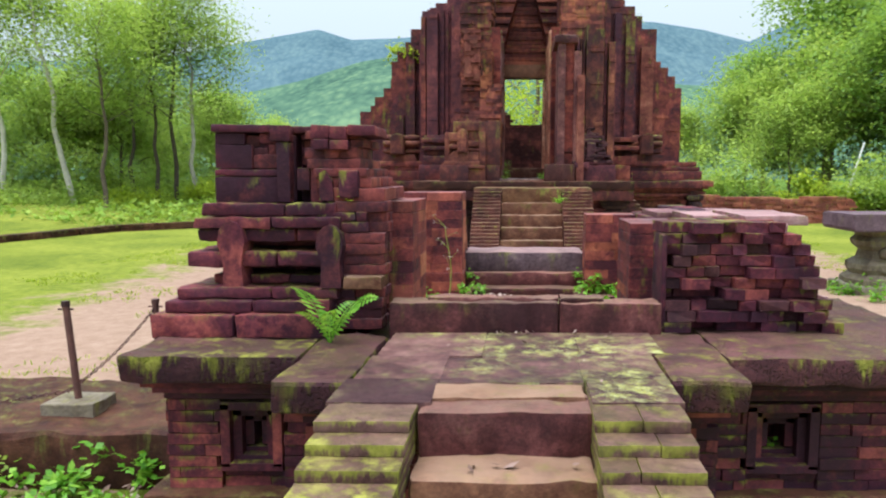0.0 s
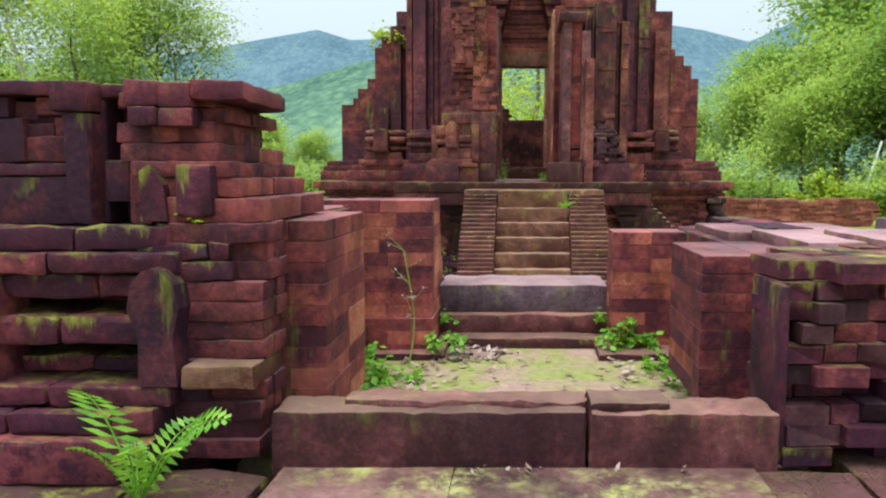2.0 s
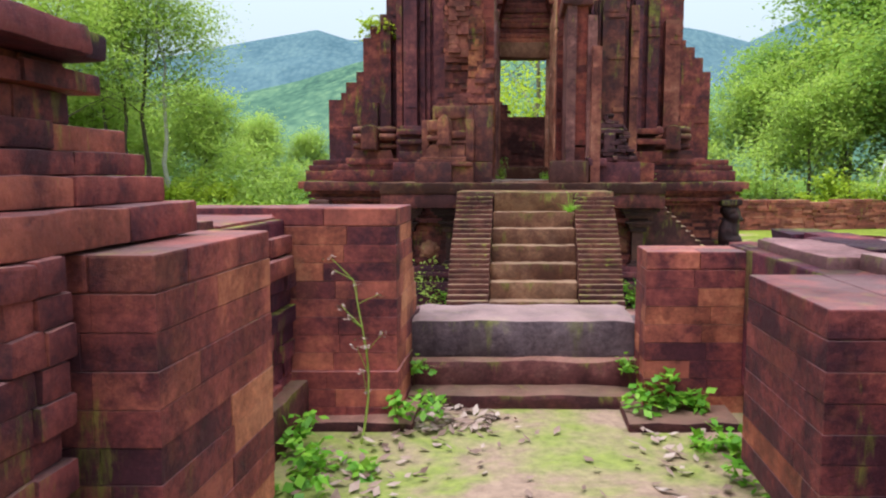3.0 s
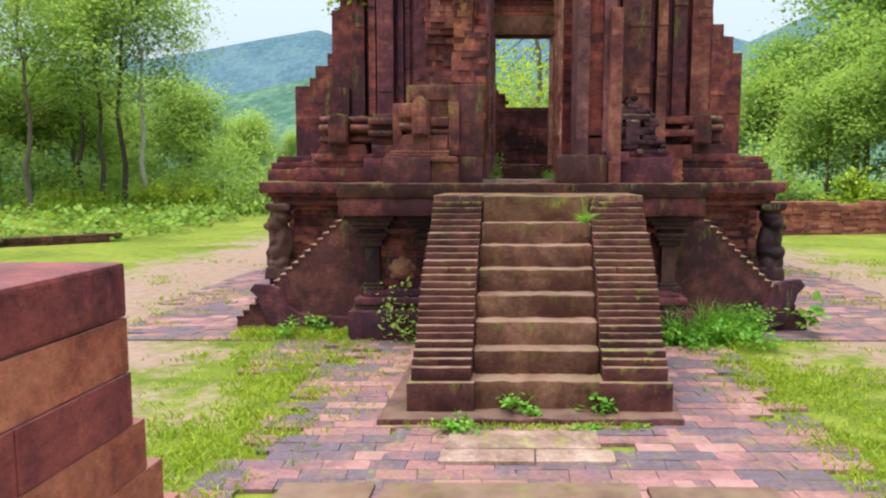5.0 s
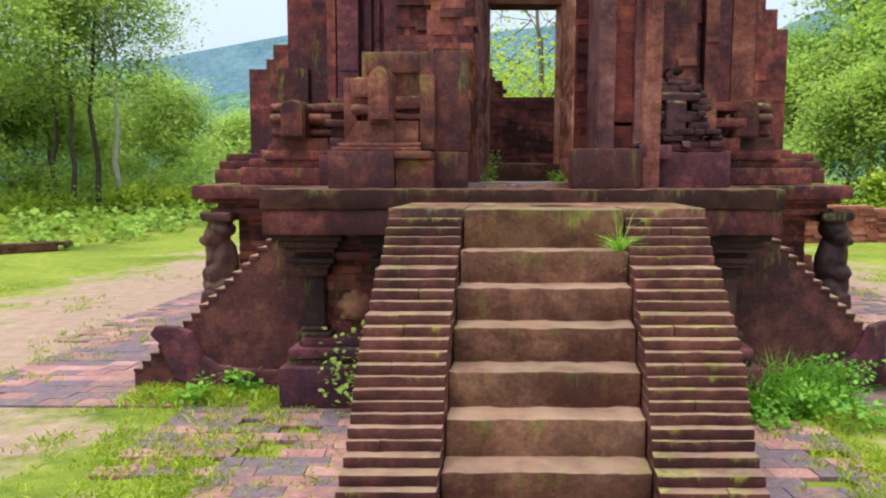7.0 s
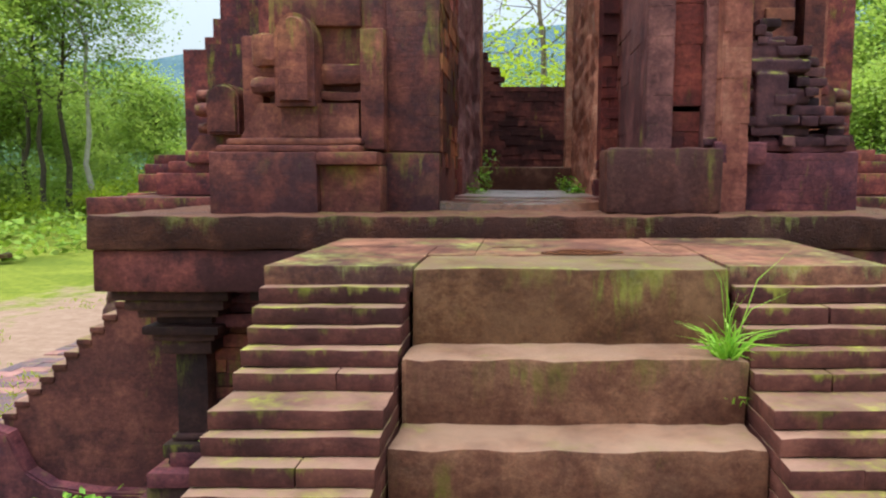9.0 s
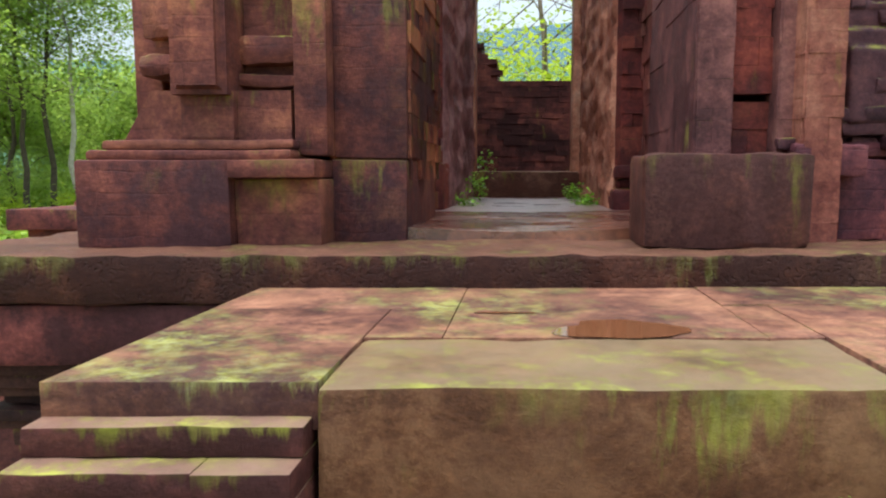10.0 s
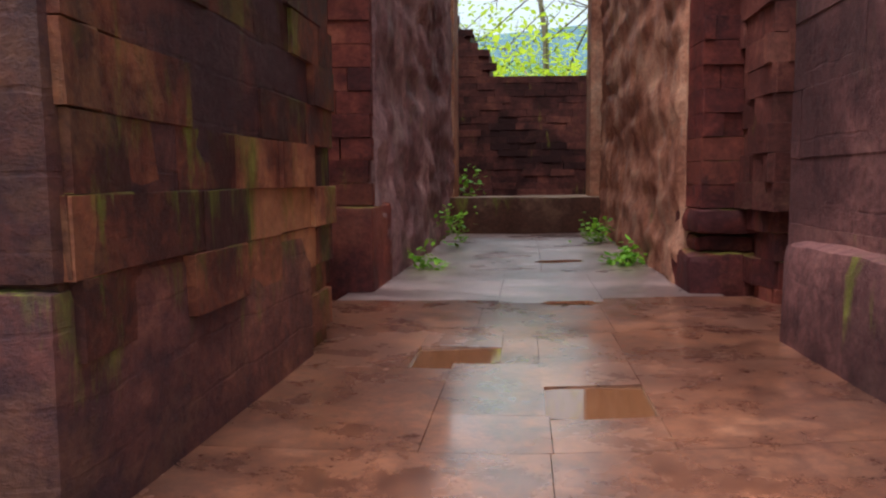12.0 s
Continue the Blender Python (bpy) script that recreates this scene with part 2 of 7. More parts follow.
m_wing = masonry_mat("stained_wing_brick", [(0.06, 0.026, 0.026), (0.11, 0.042, 0.037), (0.17, 0.064, 0.05), (0.29, 0.12, 0.085)], moss=0.5, joints=0.25, stain=0.8, vary=0.03, damp=0.3, cool=0.6)
m_rear = masonry_mat("dark_cella_brick", [(0.034, 0.014, 0.014), (0.068, 0.025, 0.022), (0.115, 0.041, 0.034), (0.23, 0.085, 0.06)], moss=0.4, stain=0.7, vary=0.12, brow_moss=0.0)
m_edge = masonry_mat("mossy_edge_stone", [(0.048, 0.021, 0.011), (0.087, 0.039, 0.019), (0.137, 0.065, 0.031), (0.21, 0.112, 0.056)], moss=0.8, stain=0.5, worn_skylit=0.65, damp=0.45, runs_of_moss=0.0, bloom=0.75, lichen=0.1, pale=(0.235, 0.18, 0.105))
m_laterite = masonry_mat("laterite", [(0.038, 0.015, 0.011), (0.065, 0.025, 0.016), (0.104, 0.044, 0.027), (0.161, 0.077, 0.047)], moss=0.6, pits=0.35, worn_skylit=0.0, damp=0.35, lichen=0.2, bloom=0.6)
m_slab_dark = masonry_mat("dark_laterite", [(0.034, 0.012, 0.018), (0.057, 0.020, 0.025), (0.093, 0.034, 0.039), (0.164, 0.067, 0.066)], moss=0.75, pits=1.0, worn_skylit=0.1, damp=0.45, cool=1.0, runs_of_moss=0.05)
m_mossy_step = masonry_mat("mossy_step_stone", [(0.056, 0.029, 0.030), (0.104, 0.053, 0.047), (0.157, 0.085, 0.073), (0.234, 0.142, 0.115)], moss=1.2, stain=0.7, vary=0.12, bloom=1.25, damp=0.5, runs_of_moss=0.1, lichen=0.0)
m_bloom = masonry_mat("moss_bloom_stone", [(0.066, 0.034, 0.034), (0.121, 0.061, 0.055), (0.183, 0.099, 0.085), (0.271, 0.165, 0.134)], moss=0.95, stain=0.7, vary=0.12, bloom=1.35, damp=0.45, lichen=0.8)
m_tan = masonry_mat("tan_pier_brick", [(0.114, 0.038, 0.032), (0.184, 0.058, 0.046), (0.296, 0.107, 0.076), (0.461, 0.215, 0.143)], moss=0.5, stain=0.6, vary=0.04, damp=0.3, brow_moss=0.03)
m_stone = masonry_mat("worn_sandstone", [(0.085, 0.035, 0.022), (0.120, 0.051, 0.030), (0.186, 0.089, 0.051), (0.300, 0.165, 0.097)], moss=0.6, stain=0.6, worn_skylit=0.65, damp=0.4, pale=(0.33, 0.22, 0.145), runs_of_moss=0.0, bloom=0.6)
m_rose = masonry_mat("rose_top_slabs", [(0.151, 0.072, 0.072), (0.227, 0.116, 0.115), (0.318, 0.178, 0.173), (0.416, 0.260, 0.252)], moss=0.15, stain=0.4)
m_sill = masonry_mat("dark_sandstone", [(0.049, 0.018, 0.020), (0.095, 0.032, 0.032), (0.157, 0.055, 0.052), (0.276, 0.126, 0.108)], moss=0.25, stain=0.8, worn_skylit=0.3, damp=0.3)
m_landing = masonry_mat("landing_stone", [(0.093, 0.043, 0.030), (0.188, 0.086, 0.053), (0.298, 0.144, 0.085), (0.429, 0.239, 0.144)], moss=1.1, stain=0.85, vary=0.03, rubbed=0.3, cool=1.0, lichen=0.5)
m_slabs = masonry_mat("pale_court_slabs", [(0.24, 0.15, 0.11), (0.34, 0.225, 0.165), (0.44, 0.31, 0.235), (0.54, 0.41, 0.32)], moss=0.7, stain=0.3, vary=0.06)
m_pave = masonry_mat("paving_brick", [(0.165, 0.125, 0.14), (0.24, 0.14, 0.14), (0.34, 0.17, 0.15), (0.45, 0.25, 0.21)], moss=0.5, stain=0.35, vary=0.26)
m_floor = masonry_mat("wet_floor_stone", [(0.110, 0.043, 0.024), (0.202, 0.077, 0.040), (0.306, 0.125, 0.066), (0.407, 0.193, 0.110)], moss=0.0, rough=0.42, wet=0.02, stain=0.85, damp=0.0, vary=0.05, film=(0.1, 0.3))
# Back slabs: grey stone, made paler to carry the sky's reflection in its colour.
m_slate_sheen = masonry_mat("wet_slate_sheen_floor", [(0.15, 0.098, 0.088), (0.25, 0.165, 0.148), (0.36, 0.25, 0.228), (0.48, 0.36, 0.33)], moss=0.0, rough=0.5, wet=0.02, stain=0.5, damp=0.0, vary=0.05, film=(0.24, 0.46))
m_block = masonry_mat("brown_stone_block", [(0.067, 0.027, 0.024), (0.114, 0.044, 0.033), (0.193, 0.081, 0.060), (0.333, 0.153, 0.112)], moss=0.3, stain=0.7, damp=0.15)
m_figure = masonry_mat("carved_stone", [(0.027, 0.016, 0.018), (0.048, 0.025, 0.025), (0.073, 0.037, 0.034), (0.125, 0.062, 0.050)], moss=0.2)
m_relief = masonry_mat("terracotta_relief", [(0.187, 0.068, 0.042), (0.254, 0.103, 0.061), (0.308, 0.137, 0.084), (0.362, 0.183, 0.121)], moss=0.1, stain=0.55)
m_hollow = masonry_mat("hollowed_grey_sandstone", [(0.05, 0.034, 0.04), (0.10, 0.07, 0.08), (0.16, 0.115, 0.125), (0.26, 0.2, 0.2)], moss=0.2, stain=0.6, vary=0.05, worn_skylit=0.75, pale=(0.37, 0.24, 0.22))
m_table = masonry_mat("grey_violet_sandstone", [(0.128, 0.088, 0.104), (0.176, 0.124, 0.144), (0.224, 0.160, 0.176), (0.288, 0.224, 0.224)], moss=0.1, stain=0.3)
m_concrete = masonry_mat("mossy_concrete", [(0.161, 0.136, 0.093), (0.211, 0.186, 0.124), (0.260, 0.236, 0.167), (0.310, 0.285, 0.217)], moss=0.6)
m_redwall = masonry_mat("red_brick_far", [(0.173, 0.056, 0.043), (0.260, 0.079, 0.056), (0.339, 0.112, 0.073), (0.410, 0.172, 0.112)], moss=0.3, joints=0.3, stain=0.4)


def plain_mat(name, tones, scale=8.0, rough=0.6, metal=0.0, back=0.0, spec=0.3):
    m, t, b = nodes_of(name)
    geo = t.nodes.new("ShaderNodeNewGeometry")
    info = t.nodes.new("ShaderNodeObjectInfo")
    n = noise_of(t, geo.outputs["Position"], scale, 4, 0.6)
    piece = calc(t, "FRACT", calc(t, "ADD", geo.outputs["Random Per Island"], info.outputs["Random"]))
    sel = calc(t, "ADD", calc(t, "MULTIPLY", n, 0.6), calc(t, "MULTIPLY", piece, 0.4))
    col = ramp(t, sel, [(0.25, tones[0]), (0.5, tones[1]), (0.75, tones[2])])
    t.links.new(col, b.inputs["Base Color"])
    b.inputs["Roughness"].default_value, b.inputs["Metallic"].default_value = rough, metal
    b.inputs["Specular IOR Level"].default_value = spec
    if back:
        tr = t.nodes.new("ShaderNodeBsdfTranslucent")
        t.links.new(mix(t, 0.4, col, (0.35, 0.45, 0.03)), tr.inputs[0])
        ms = t.nodes.new("ShaderNodeMixShader")
        ms.inputs[0].default_value = back
        t.links.new(b.outputs[0], ms.inputs[1])
        t.links.new(tr.outputs[0], ms.inputs[2])
        t.links.new(ms.outputs[0], t.nodes["Material Output"].inputs[0])
    return m


m_leaf = plain_mat("leaf_green", [(0.25, 0.42, 0.075), (0.39, 0.57, 0.115), (0.54, 0.69, 0.17)], 0.5, 0.55, back=0.6)
m_leaf_dark = plain_mat("leaf_dark", [(0.14, 0.30, 0.05), (0.24, 0.44, 0.08), (0.38, 0.57, 0.12)], 0.4, 0.5, back=0.55)
m_leaf_bright = plain_mat("leaf_yellow_green", [(0.24, 0.36, 0.02), (0.38, 0.52, 0.03), (0.55, 0.66, 0.06)], 1.0, 0.5, back=0.5)
m_cover = plain_mat("ground_cover", [(0.13, 0.27, 0.03), (0.25, 0.42, 0.05), (0.40, 0.53, 0.09)], 0.6, 0.6, back=0.4)
m_fern = plain_mat("fern_green", [(0.06, 0.22, 0.015), (0.15, 0.40, 0.03), (0.30, 0.55, 0.06)], 20, 0.45, back=0.4)
m_lime = plain_mat("lime_grass", [(0.16, 0.42, 0.03), (0.28, 0.58, 0.05), (0.42, 0.7, 0.1)], 10, 0.5, back=0.4)
m_grass = plain_mat("grass_blades", [(0.18, 0.29, 0.015), (0.32, 0.43, 0.025), (0.5, 0.56, 0.045)], 3, 0.6, back=0.35)
m_bark = plain_mat("bark", [(0.05, 0.04, 0.03), (0.11, 0.085, 0.06), (0.2, 0.16, 0.12)], 6, 0.9)
m_bark_pale = plain_mat("pale_bark", [(0.32, 0.3, 0.25), (0.52, 0.49, 0.42), (0.68, 0.65, 0.58)], 5, 0.85)
m_dead = plain_mat("dry_leaves", [(0.12, 0.07, 0.05), (0.27, 0.18, 0.14), (0.45, 0.36, 0.3)], 12, 0.8)
m_rust = plain_mat("rusty_steel", [(0.06, 0.035, 0.035), (0.12, 0.06, 0.055), (0.2, 0.1, 0.08)], 18, 0.6, 0.4)
m_sign = plain_mat("blue_sign", [(0.05, 0.16, 0.42), (0.08, 0.22, 0.5), (0.12, 0.28, 0.55)], 5, 0.5)
m_white = plain_mat("white_paint", [(0.6, 0.6, 0.58), (0.72, 0.72, 0.7), (0.8, 0.8, 0.78)], 5, 0.6)


def forest_mat(name, tones, crown):
    """Tree cover of a hill: rounded crowns of varied green."""
    m, t, b = nodes_of(name)
    geo = t.nodes.new("ShaderNodeNewGeometry")
    far = t.nodes.new("ShaderNodeMapping")
    far.inputs["Scale"].default_value = (1.0, 0.38, 1.0)
    t.links.new(geo.outputs["Position"], far.inputs[0])
    pos = far.outputs[0]
    v = add(t, "ShaderNodeTexVoronoi", Scale=1.0 / crown)
    t.links.new(pos, v.inputs["Vector"])
    big = noise_of(t, pos, 0.12 / crown, 5, 0.65, 0.5)
    sel = calc(t, "SUBTRACT", calc(t, "ADD", calc(t, "MULTIPLY", big, 0.9), calc(t, "MULTIPLY", noise_of(t, pos, 1.5 / crown, 3, 0.7), 0.35)), calc(t, "MULTIPLY", v.outputs["Distance"], 0.35))
    t.links.new(ramp(t, sel, [(0.22, tones[0]), (0.45, tones[1]), (0.68, tones[2])]), b.inputs["Base Color"])
    b.inputs["Roughness"].default_value = 1.0
    b.inputs["Specular IOR Level"].default_value = 0.0
    bump = add(t, "ShaderNodeBump", Strength=0.45, Distance=crown * 0.5)
    t.links.new(calc(t, "SUBTRACT", 1.0, v.outputs["Distance"]), bump.inputs["Height"])
    t.links.new(bump.outputs[0], b.inputs["Normal"])
    return m


# Aerial haze is tinted into these base colours, bluer for the far ridges.
m_hill_far_haze = forest_mat("far_forest_haze", [(0.065, 0.125, 0.15), (0.095, 0.165, 0.185), (0.13, 0.21, 0.215)], 9.0)
m_hill_mid_haze = forest_mat("middle_forest_haze", [(0.045, 0.10, 0.075), (0.085, 0.165, 0.105), (0.15, 0.25, 0.135)], 4.5)


def ground_mat():
    """Lawn and trodden sandy earth with gravel."""
    m, t, b = nodes_of("lawn_and_earth")
    geo = t.nodes.new("ShaderNodeNewGeometry")
    pos = geo.outputs["Position"]
    sep = t.nodes.new("ShaderNodeSeparateXYZ")
    t.links.new(pos, sep.inputs[0])
    x, y = sep.outputs[0], sep.outputs[1]
    soft = noise_of(t, pos, 0.35, 6, 0.62, 0.5)
    fine = noise_of(t, pos, 5, 6, 0.7)
    grain = noise_of(t, pos, 60, 3, 0.7)
    # a trodden band on each side of the temple
    side = calc(t, "ABSOLUTE", calc(t, "SUBTRACT", calc(t, "ABSOLUTE", calc(t, "SUBTRACT", x, calc(t, "MULTIPLY", calc(t, "SUBTRACT", y, 12.0), 0.05))), 5.2))
    band = calc(t, "SUBTRACT", 1.0, calc(t, "DIVIDE", side, 4.2), True)
    patchy = noise_of(t, pos, 1.4, 6, 0.7, 0.6)
    sel = calc(t, "ADD", calc(t, "MULTIPLY", band, 0.42), calc(t, "ADD", calc(t, "MULTIPLY", soft, 0.55), calc(t, "ADD", calc(t, "MULTIPLY", patchy, 0.45), calc(t, "MULTIPLY", fine, 0.15))))
    earth = ramp(t, sel, [(0.745, grey(0)), (0.85, grey(1))])
    sand = ramp(t, calc(t, "ADD", calc(t, "MULTIPLY", fine, 0.6), calc(t, "MULTIPLY", grain, 0.4)), [(0.3, (0.23, 0.15, 0.10)), (0.55, (0.345, 0.24, 0.168)), (0.75, (0.45, 0.34, 0.255))])
    lawn = ramp(t, calc(t, "ADD", calc(t, "MULTIPLY", fine, 0.35), calc(t, "ADD", calc(t, "MULTIPLY", grain, 0.3), calc(t, "MULTIPLY", soft, 0.4))), [(0.40, (0.075, 0.115, 0.015)), (0.52, (0.175, 0.22, 0.026)), (0.64, (0.30, 0.325, 0.05))])
    far = ramp(t, calc(t, "DIVIDE", y, 100.0), [(0.36, grey(0)), (0.55, grey(1))])
    lawn = mix(t, far, lawn, (0.09, 0.17, 0.02))
    col = mix(t, calc(t, "MULTIPLY", earth, calc(t, "SUBTRACT", 1.0, far)), lawn, sand)
    t.links.new(col, b.inputs["Base Color"])
    b.inputs["Roughness"].default_value = 0.95
    b.inputs["Specular IOR Level"].default_value = 0.1
    bump = add(t, "ShaderNodeBump", Strength=0.6, Distance=0.03)
    t.links.new(calc(t, "ADD", fine, calc(t, "MULTIPLY", grain, 0.4)), bump.inputs["Height"])
    t.links.new(bump.outputs[0], b.inputs["Normal"])
    return m


m_ground = ground_mat()


def moss_floor_mat():
    """Trodden earth with a thin green film."""
    m, t, b = nodes_of("mossy_earth")
    geo = t.nodes.new("ShaderNodeNewGeometry")
    pos = geo.outputs["Position"]
    a, f = noise_of(t, pos, 1.7, 5, 0.6, 0.4), noise_of(t, pos, 22, 5, 0.7)
    green = ramp(t, f, [(0.3, (0.13, 0.16, 0.03)), (0.7, (0.27, 0.31, 0.06))])
    earth = ramp(t, f, [(0.3, (0.2, 0.13, 0.09)), (0.7, (0.38, 0.26, 0.18))])
    t.links.new(mix(t, ramp(t, a, [(0.44, grey(0)), (0.58, grey(1))]), green, earth), b.inputs["Base Color"])
    b.inputs["Roughness"].default_value = 0.8
    bump = add(t, "ShaderNodeBump", Strength=0.5, Distance=0.01)
    t.links.new(f, bump.inputs["Height"])
    t.links.new(bump.outputs[0], b.inputs["Normal"])
    return m


m_mossfloor = moss_floor_mat()


def puddle_mat():
    m, t, b = nodes_of("puddle")
    b.inputs["Base Color"].default_value = (0.15, 0.06, 0.026, 1)
    b.inputs["Roughness"].default_value = 0.06
    b.inputs["Specular IOR Level"].default_value = 0.6
    return m


m_puddle = puddle_mat()

# ---- builders ----
def finish(name, bm, mat, parent=None, label="", askew=True, smooth=False):
    """Link a bmesh given in plan coordinates as one mesh object."""
    if askew:
        for v in bm.verts:
            v.co.x = px(v.co.x, v.co.y)
    me = bpy.data.meshes.new(name)
    bm.to_mesh(me)
    bm.free()
    if smooth:
        for p in me.polygons:
            p.use_smooth = True
        if smooth == "worn_skylit":
            me.set_sharp_from_angle(angle=radians(22))
    me.materials.append(mat)
    ob = new(name, me)
    if parent:
        ob.parent = parent
    if label:
        ob["label"] = label
    return ob


def part(name, bm, mat, parent, label="", smooth=False):
    return finish(name, bm, mat, parent, label, True, smooth)


def thing(name, label, category, group="", kind=""):
    return tagged(new(name), label, category, group, kind)


def raw(name, verts, faces, mat, parent=None, label="", askew=True):
    me = bpy.data.meshes.new(name)
    if askew:
        verts = [(px(x, y), y, z) for x, y, z in verts]
    me.from_pydata([tuple(v) for v in verts], [], faces)
    me.materials.append(mat)
    ob = new(name, me)
    if parent:
        ob.parent = parent
    if label:
        ob["label"] = label
    return ob


BOX_F = ((0, 3, 2, 1), (4, 5, 6, 7), (0, 1, 5, 4), (1, 2, 6, 5), (2, 3, 7, 6), (3, 0, 4, 7))


class Pile:
    """Many boxes gathered into one mesh."""

    def __init__(self, seed=1, single=None):
        self.v, self.f, self.r, self.single = [], [], random.Random(seed), single

    def piece(self, x0, x1, y0, y1, z0, z1, run):
        """One laid brick: an object of its own where the pile is close to the way."""
        if self.single:
            ob = brick("brick", x0, x1, y0, y1, z0, z1, self.single[0], self.single[1], self.r, 0.003, True)
            if run == "y":
                ob.rotation_euler.z -= math.atan(VIEW_SHEAR)
        else:
            self.box(x0, x1, y0, y1, z0, z1, 0.003)

    def box(self, x0, x1, y0, y1, z0, z1, j=0.0):
        n, r = len(self.v), self.r
        for z in (z0, z1):
            for x, y in ((x0, y0), (x1, y0), (x1, y1), (x0, y1)):
                self.v.append((x + r.uniform(-j, j), y + r.uniform(-j, j), z + r.uniform(-j, j)))
        self.f += [tuple(n + i for i in f) for f in BOX_F]

    def out(self, name, mat, parent, label="", stuff=True):
        ob = raw(name, self.v, self.f, mat, parent, label)
        if stuff:
            ob["kind"] = "stuff"
        return ob


def slab(bm, x0, x1, y0, y1, z0, z1, bevel=0.012, wear=0.0, cut=0.25, seed=0):
    """A block with rounded, worn edges."""
    m = bmesh.new()
    r = bmesh.ops.create_cube(m, size=1)
    for v in m.verts:
        v.co = Vector(((x0 + x1) / 2 + v.co.x * (x1 - x0), (y0 + y1) / 2 + v.co.y * (y1 - y0), (z0 + z1) / 2 + v.co.z * (z1 - z0)))
    if bevel:
        bmesh.ops.bevel(m, geom=m.edges[:], offset=min(bevel, 0.45 * min(x1 - x0, y1 - y0, z1 - z0)), segments=2, affect="EDGES", profile=0.6)
    if wear:
        for axis, lo, hi in ((0, x0, x1), (1, y0, y1)):
            n = min(60, int((hi - lo) / cut))
            for i in range(1, n):
                co, no = [0, 0, 0], [0, 0, 0]
                co[axis], no[axis] = lo + (hi - lo) * i / n, 1
                bmesh.ops.bisect_plane(m, geom=m.verts[:] + m.edges[:] + m.faces[:], plane_co=co, plane_no=no)
        for v in m.verts:
            q = v.co * 5.3 + Vector((seed * 3.7, seed, 0))
            d = 0.6 * noise.noise_vector(q) + 0.7 * noise.noise_vector(q * 3.7)
            edge = (abs(v.co.z - z1) < 0.03) or (abs(v.co.y - y0) < 0.03)
            v.co += d * wear * (1.0 if edge else 0.4)
    tmp = bpy.data.meshes.new("tmp")
    m.to_mesh(tmp)
    m.free()
    bm.from_mesh(tmp)
    bpy.data.meshes.remove(tmp)
    return bm


def block(name, box, mat, parent, label="", bevel=0.012, wear=0.0, cut=0.2, seed=0):
    return part(name, slab(bmesh.new(), *box, bevel, wear, cut, seed), mat, parent, label, "worn_skylit" if wear else False)


def prism(outline, y0, y1):
    """An upright plate: outline of (x, z), from y0 to y1."""
    bm = bmesh.new()
    a = [bm.verts.new((x, y0, z)) for x, z in outline]
    b = [bm.verts.new((x, y1, z)) for x, z in outline]
    bm.faces.new(a)
    bm.faces.new(b[::-1])
    for i in range(len(a)):
        j = (i + 1) % len(a)
        bm.faces.new((a[j], a[i], b[i], b[j]))
    bmesh.ops.recalc_face_normals(bm, faces=bm.faces[:])
    return bm


def brick_meshes():
    """Chipped bricks (first five) and well-kept ones (last three) of unit size, shared by all single bricks."""
    out = []
    for k in range(8):
        rnd = random.Random(40 + k)
        bm = bmesh.new()
        bmesh.ops.create_cube(bm, size=1)
        bmesh.ops.bevel(bm, geom=bm.edges[:], offset=0.05 if k < 5 else 0.01, segments=1, affect="EDGES")
        f = 0.75 if k < 5 else 0.22
        for v in bm.verts:
            v.co += Vector((rnd.uniform(-1, 1) * 0.03, rnd.uniform(-1, 1) * 0.07, rnd.uniform(-1, 1) * 0.07)) * f
        me = bpy.data.meshes.new("brick")
        bm.to_mesh(me)
        bm.free()
        out.append(me)
    return out


UNIT = brick_meshes()
UNITS = {}


def unit_for(mat, i):
    key = (mat.name, i % len(UNIT))
    if key not in UNITS:
        me = UNIT[key[1]].copy()
        me.materials.append(mat)
        UNITS[key] = me
    return UNITS[key]


def brick(name, x0, x1, y0, y1, z0, z1, mat, parent, rnd, turn=0.0, kept=False):
    ob = new(name, unit_for(mat, 5 + rnd.randrange(3) if kept else rnd.randrange(5)))
    cx, cy = (x0 + x1) / 2, (y0 + y1) / 2
    ob.location = P(cx, cy, (z0 + z1) / 2)
    ob.scale = (x1 - x0, y1 - y0, z1 - z0)
    ob.rotation_euler = (rnd.uniform(-turn, turn), rnd.uniform(-turn, turn) * 0.6, rnd.uniform(-turn, turn) - VIEW_SHEAR * 0.0)
    ob.parent = parent
    return ob


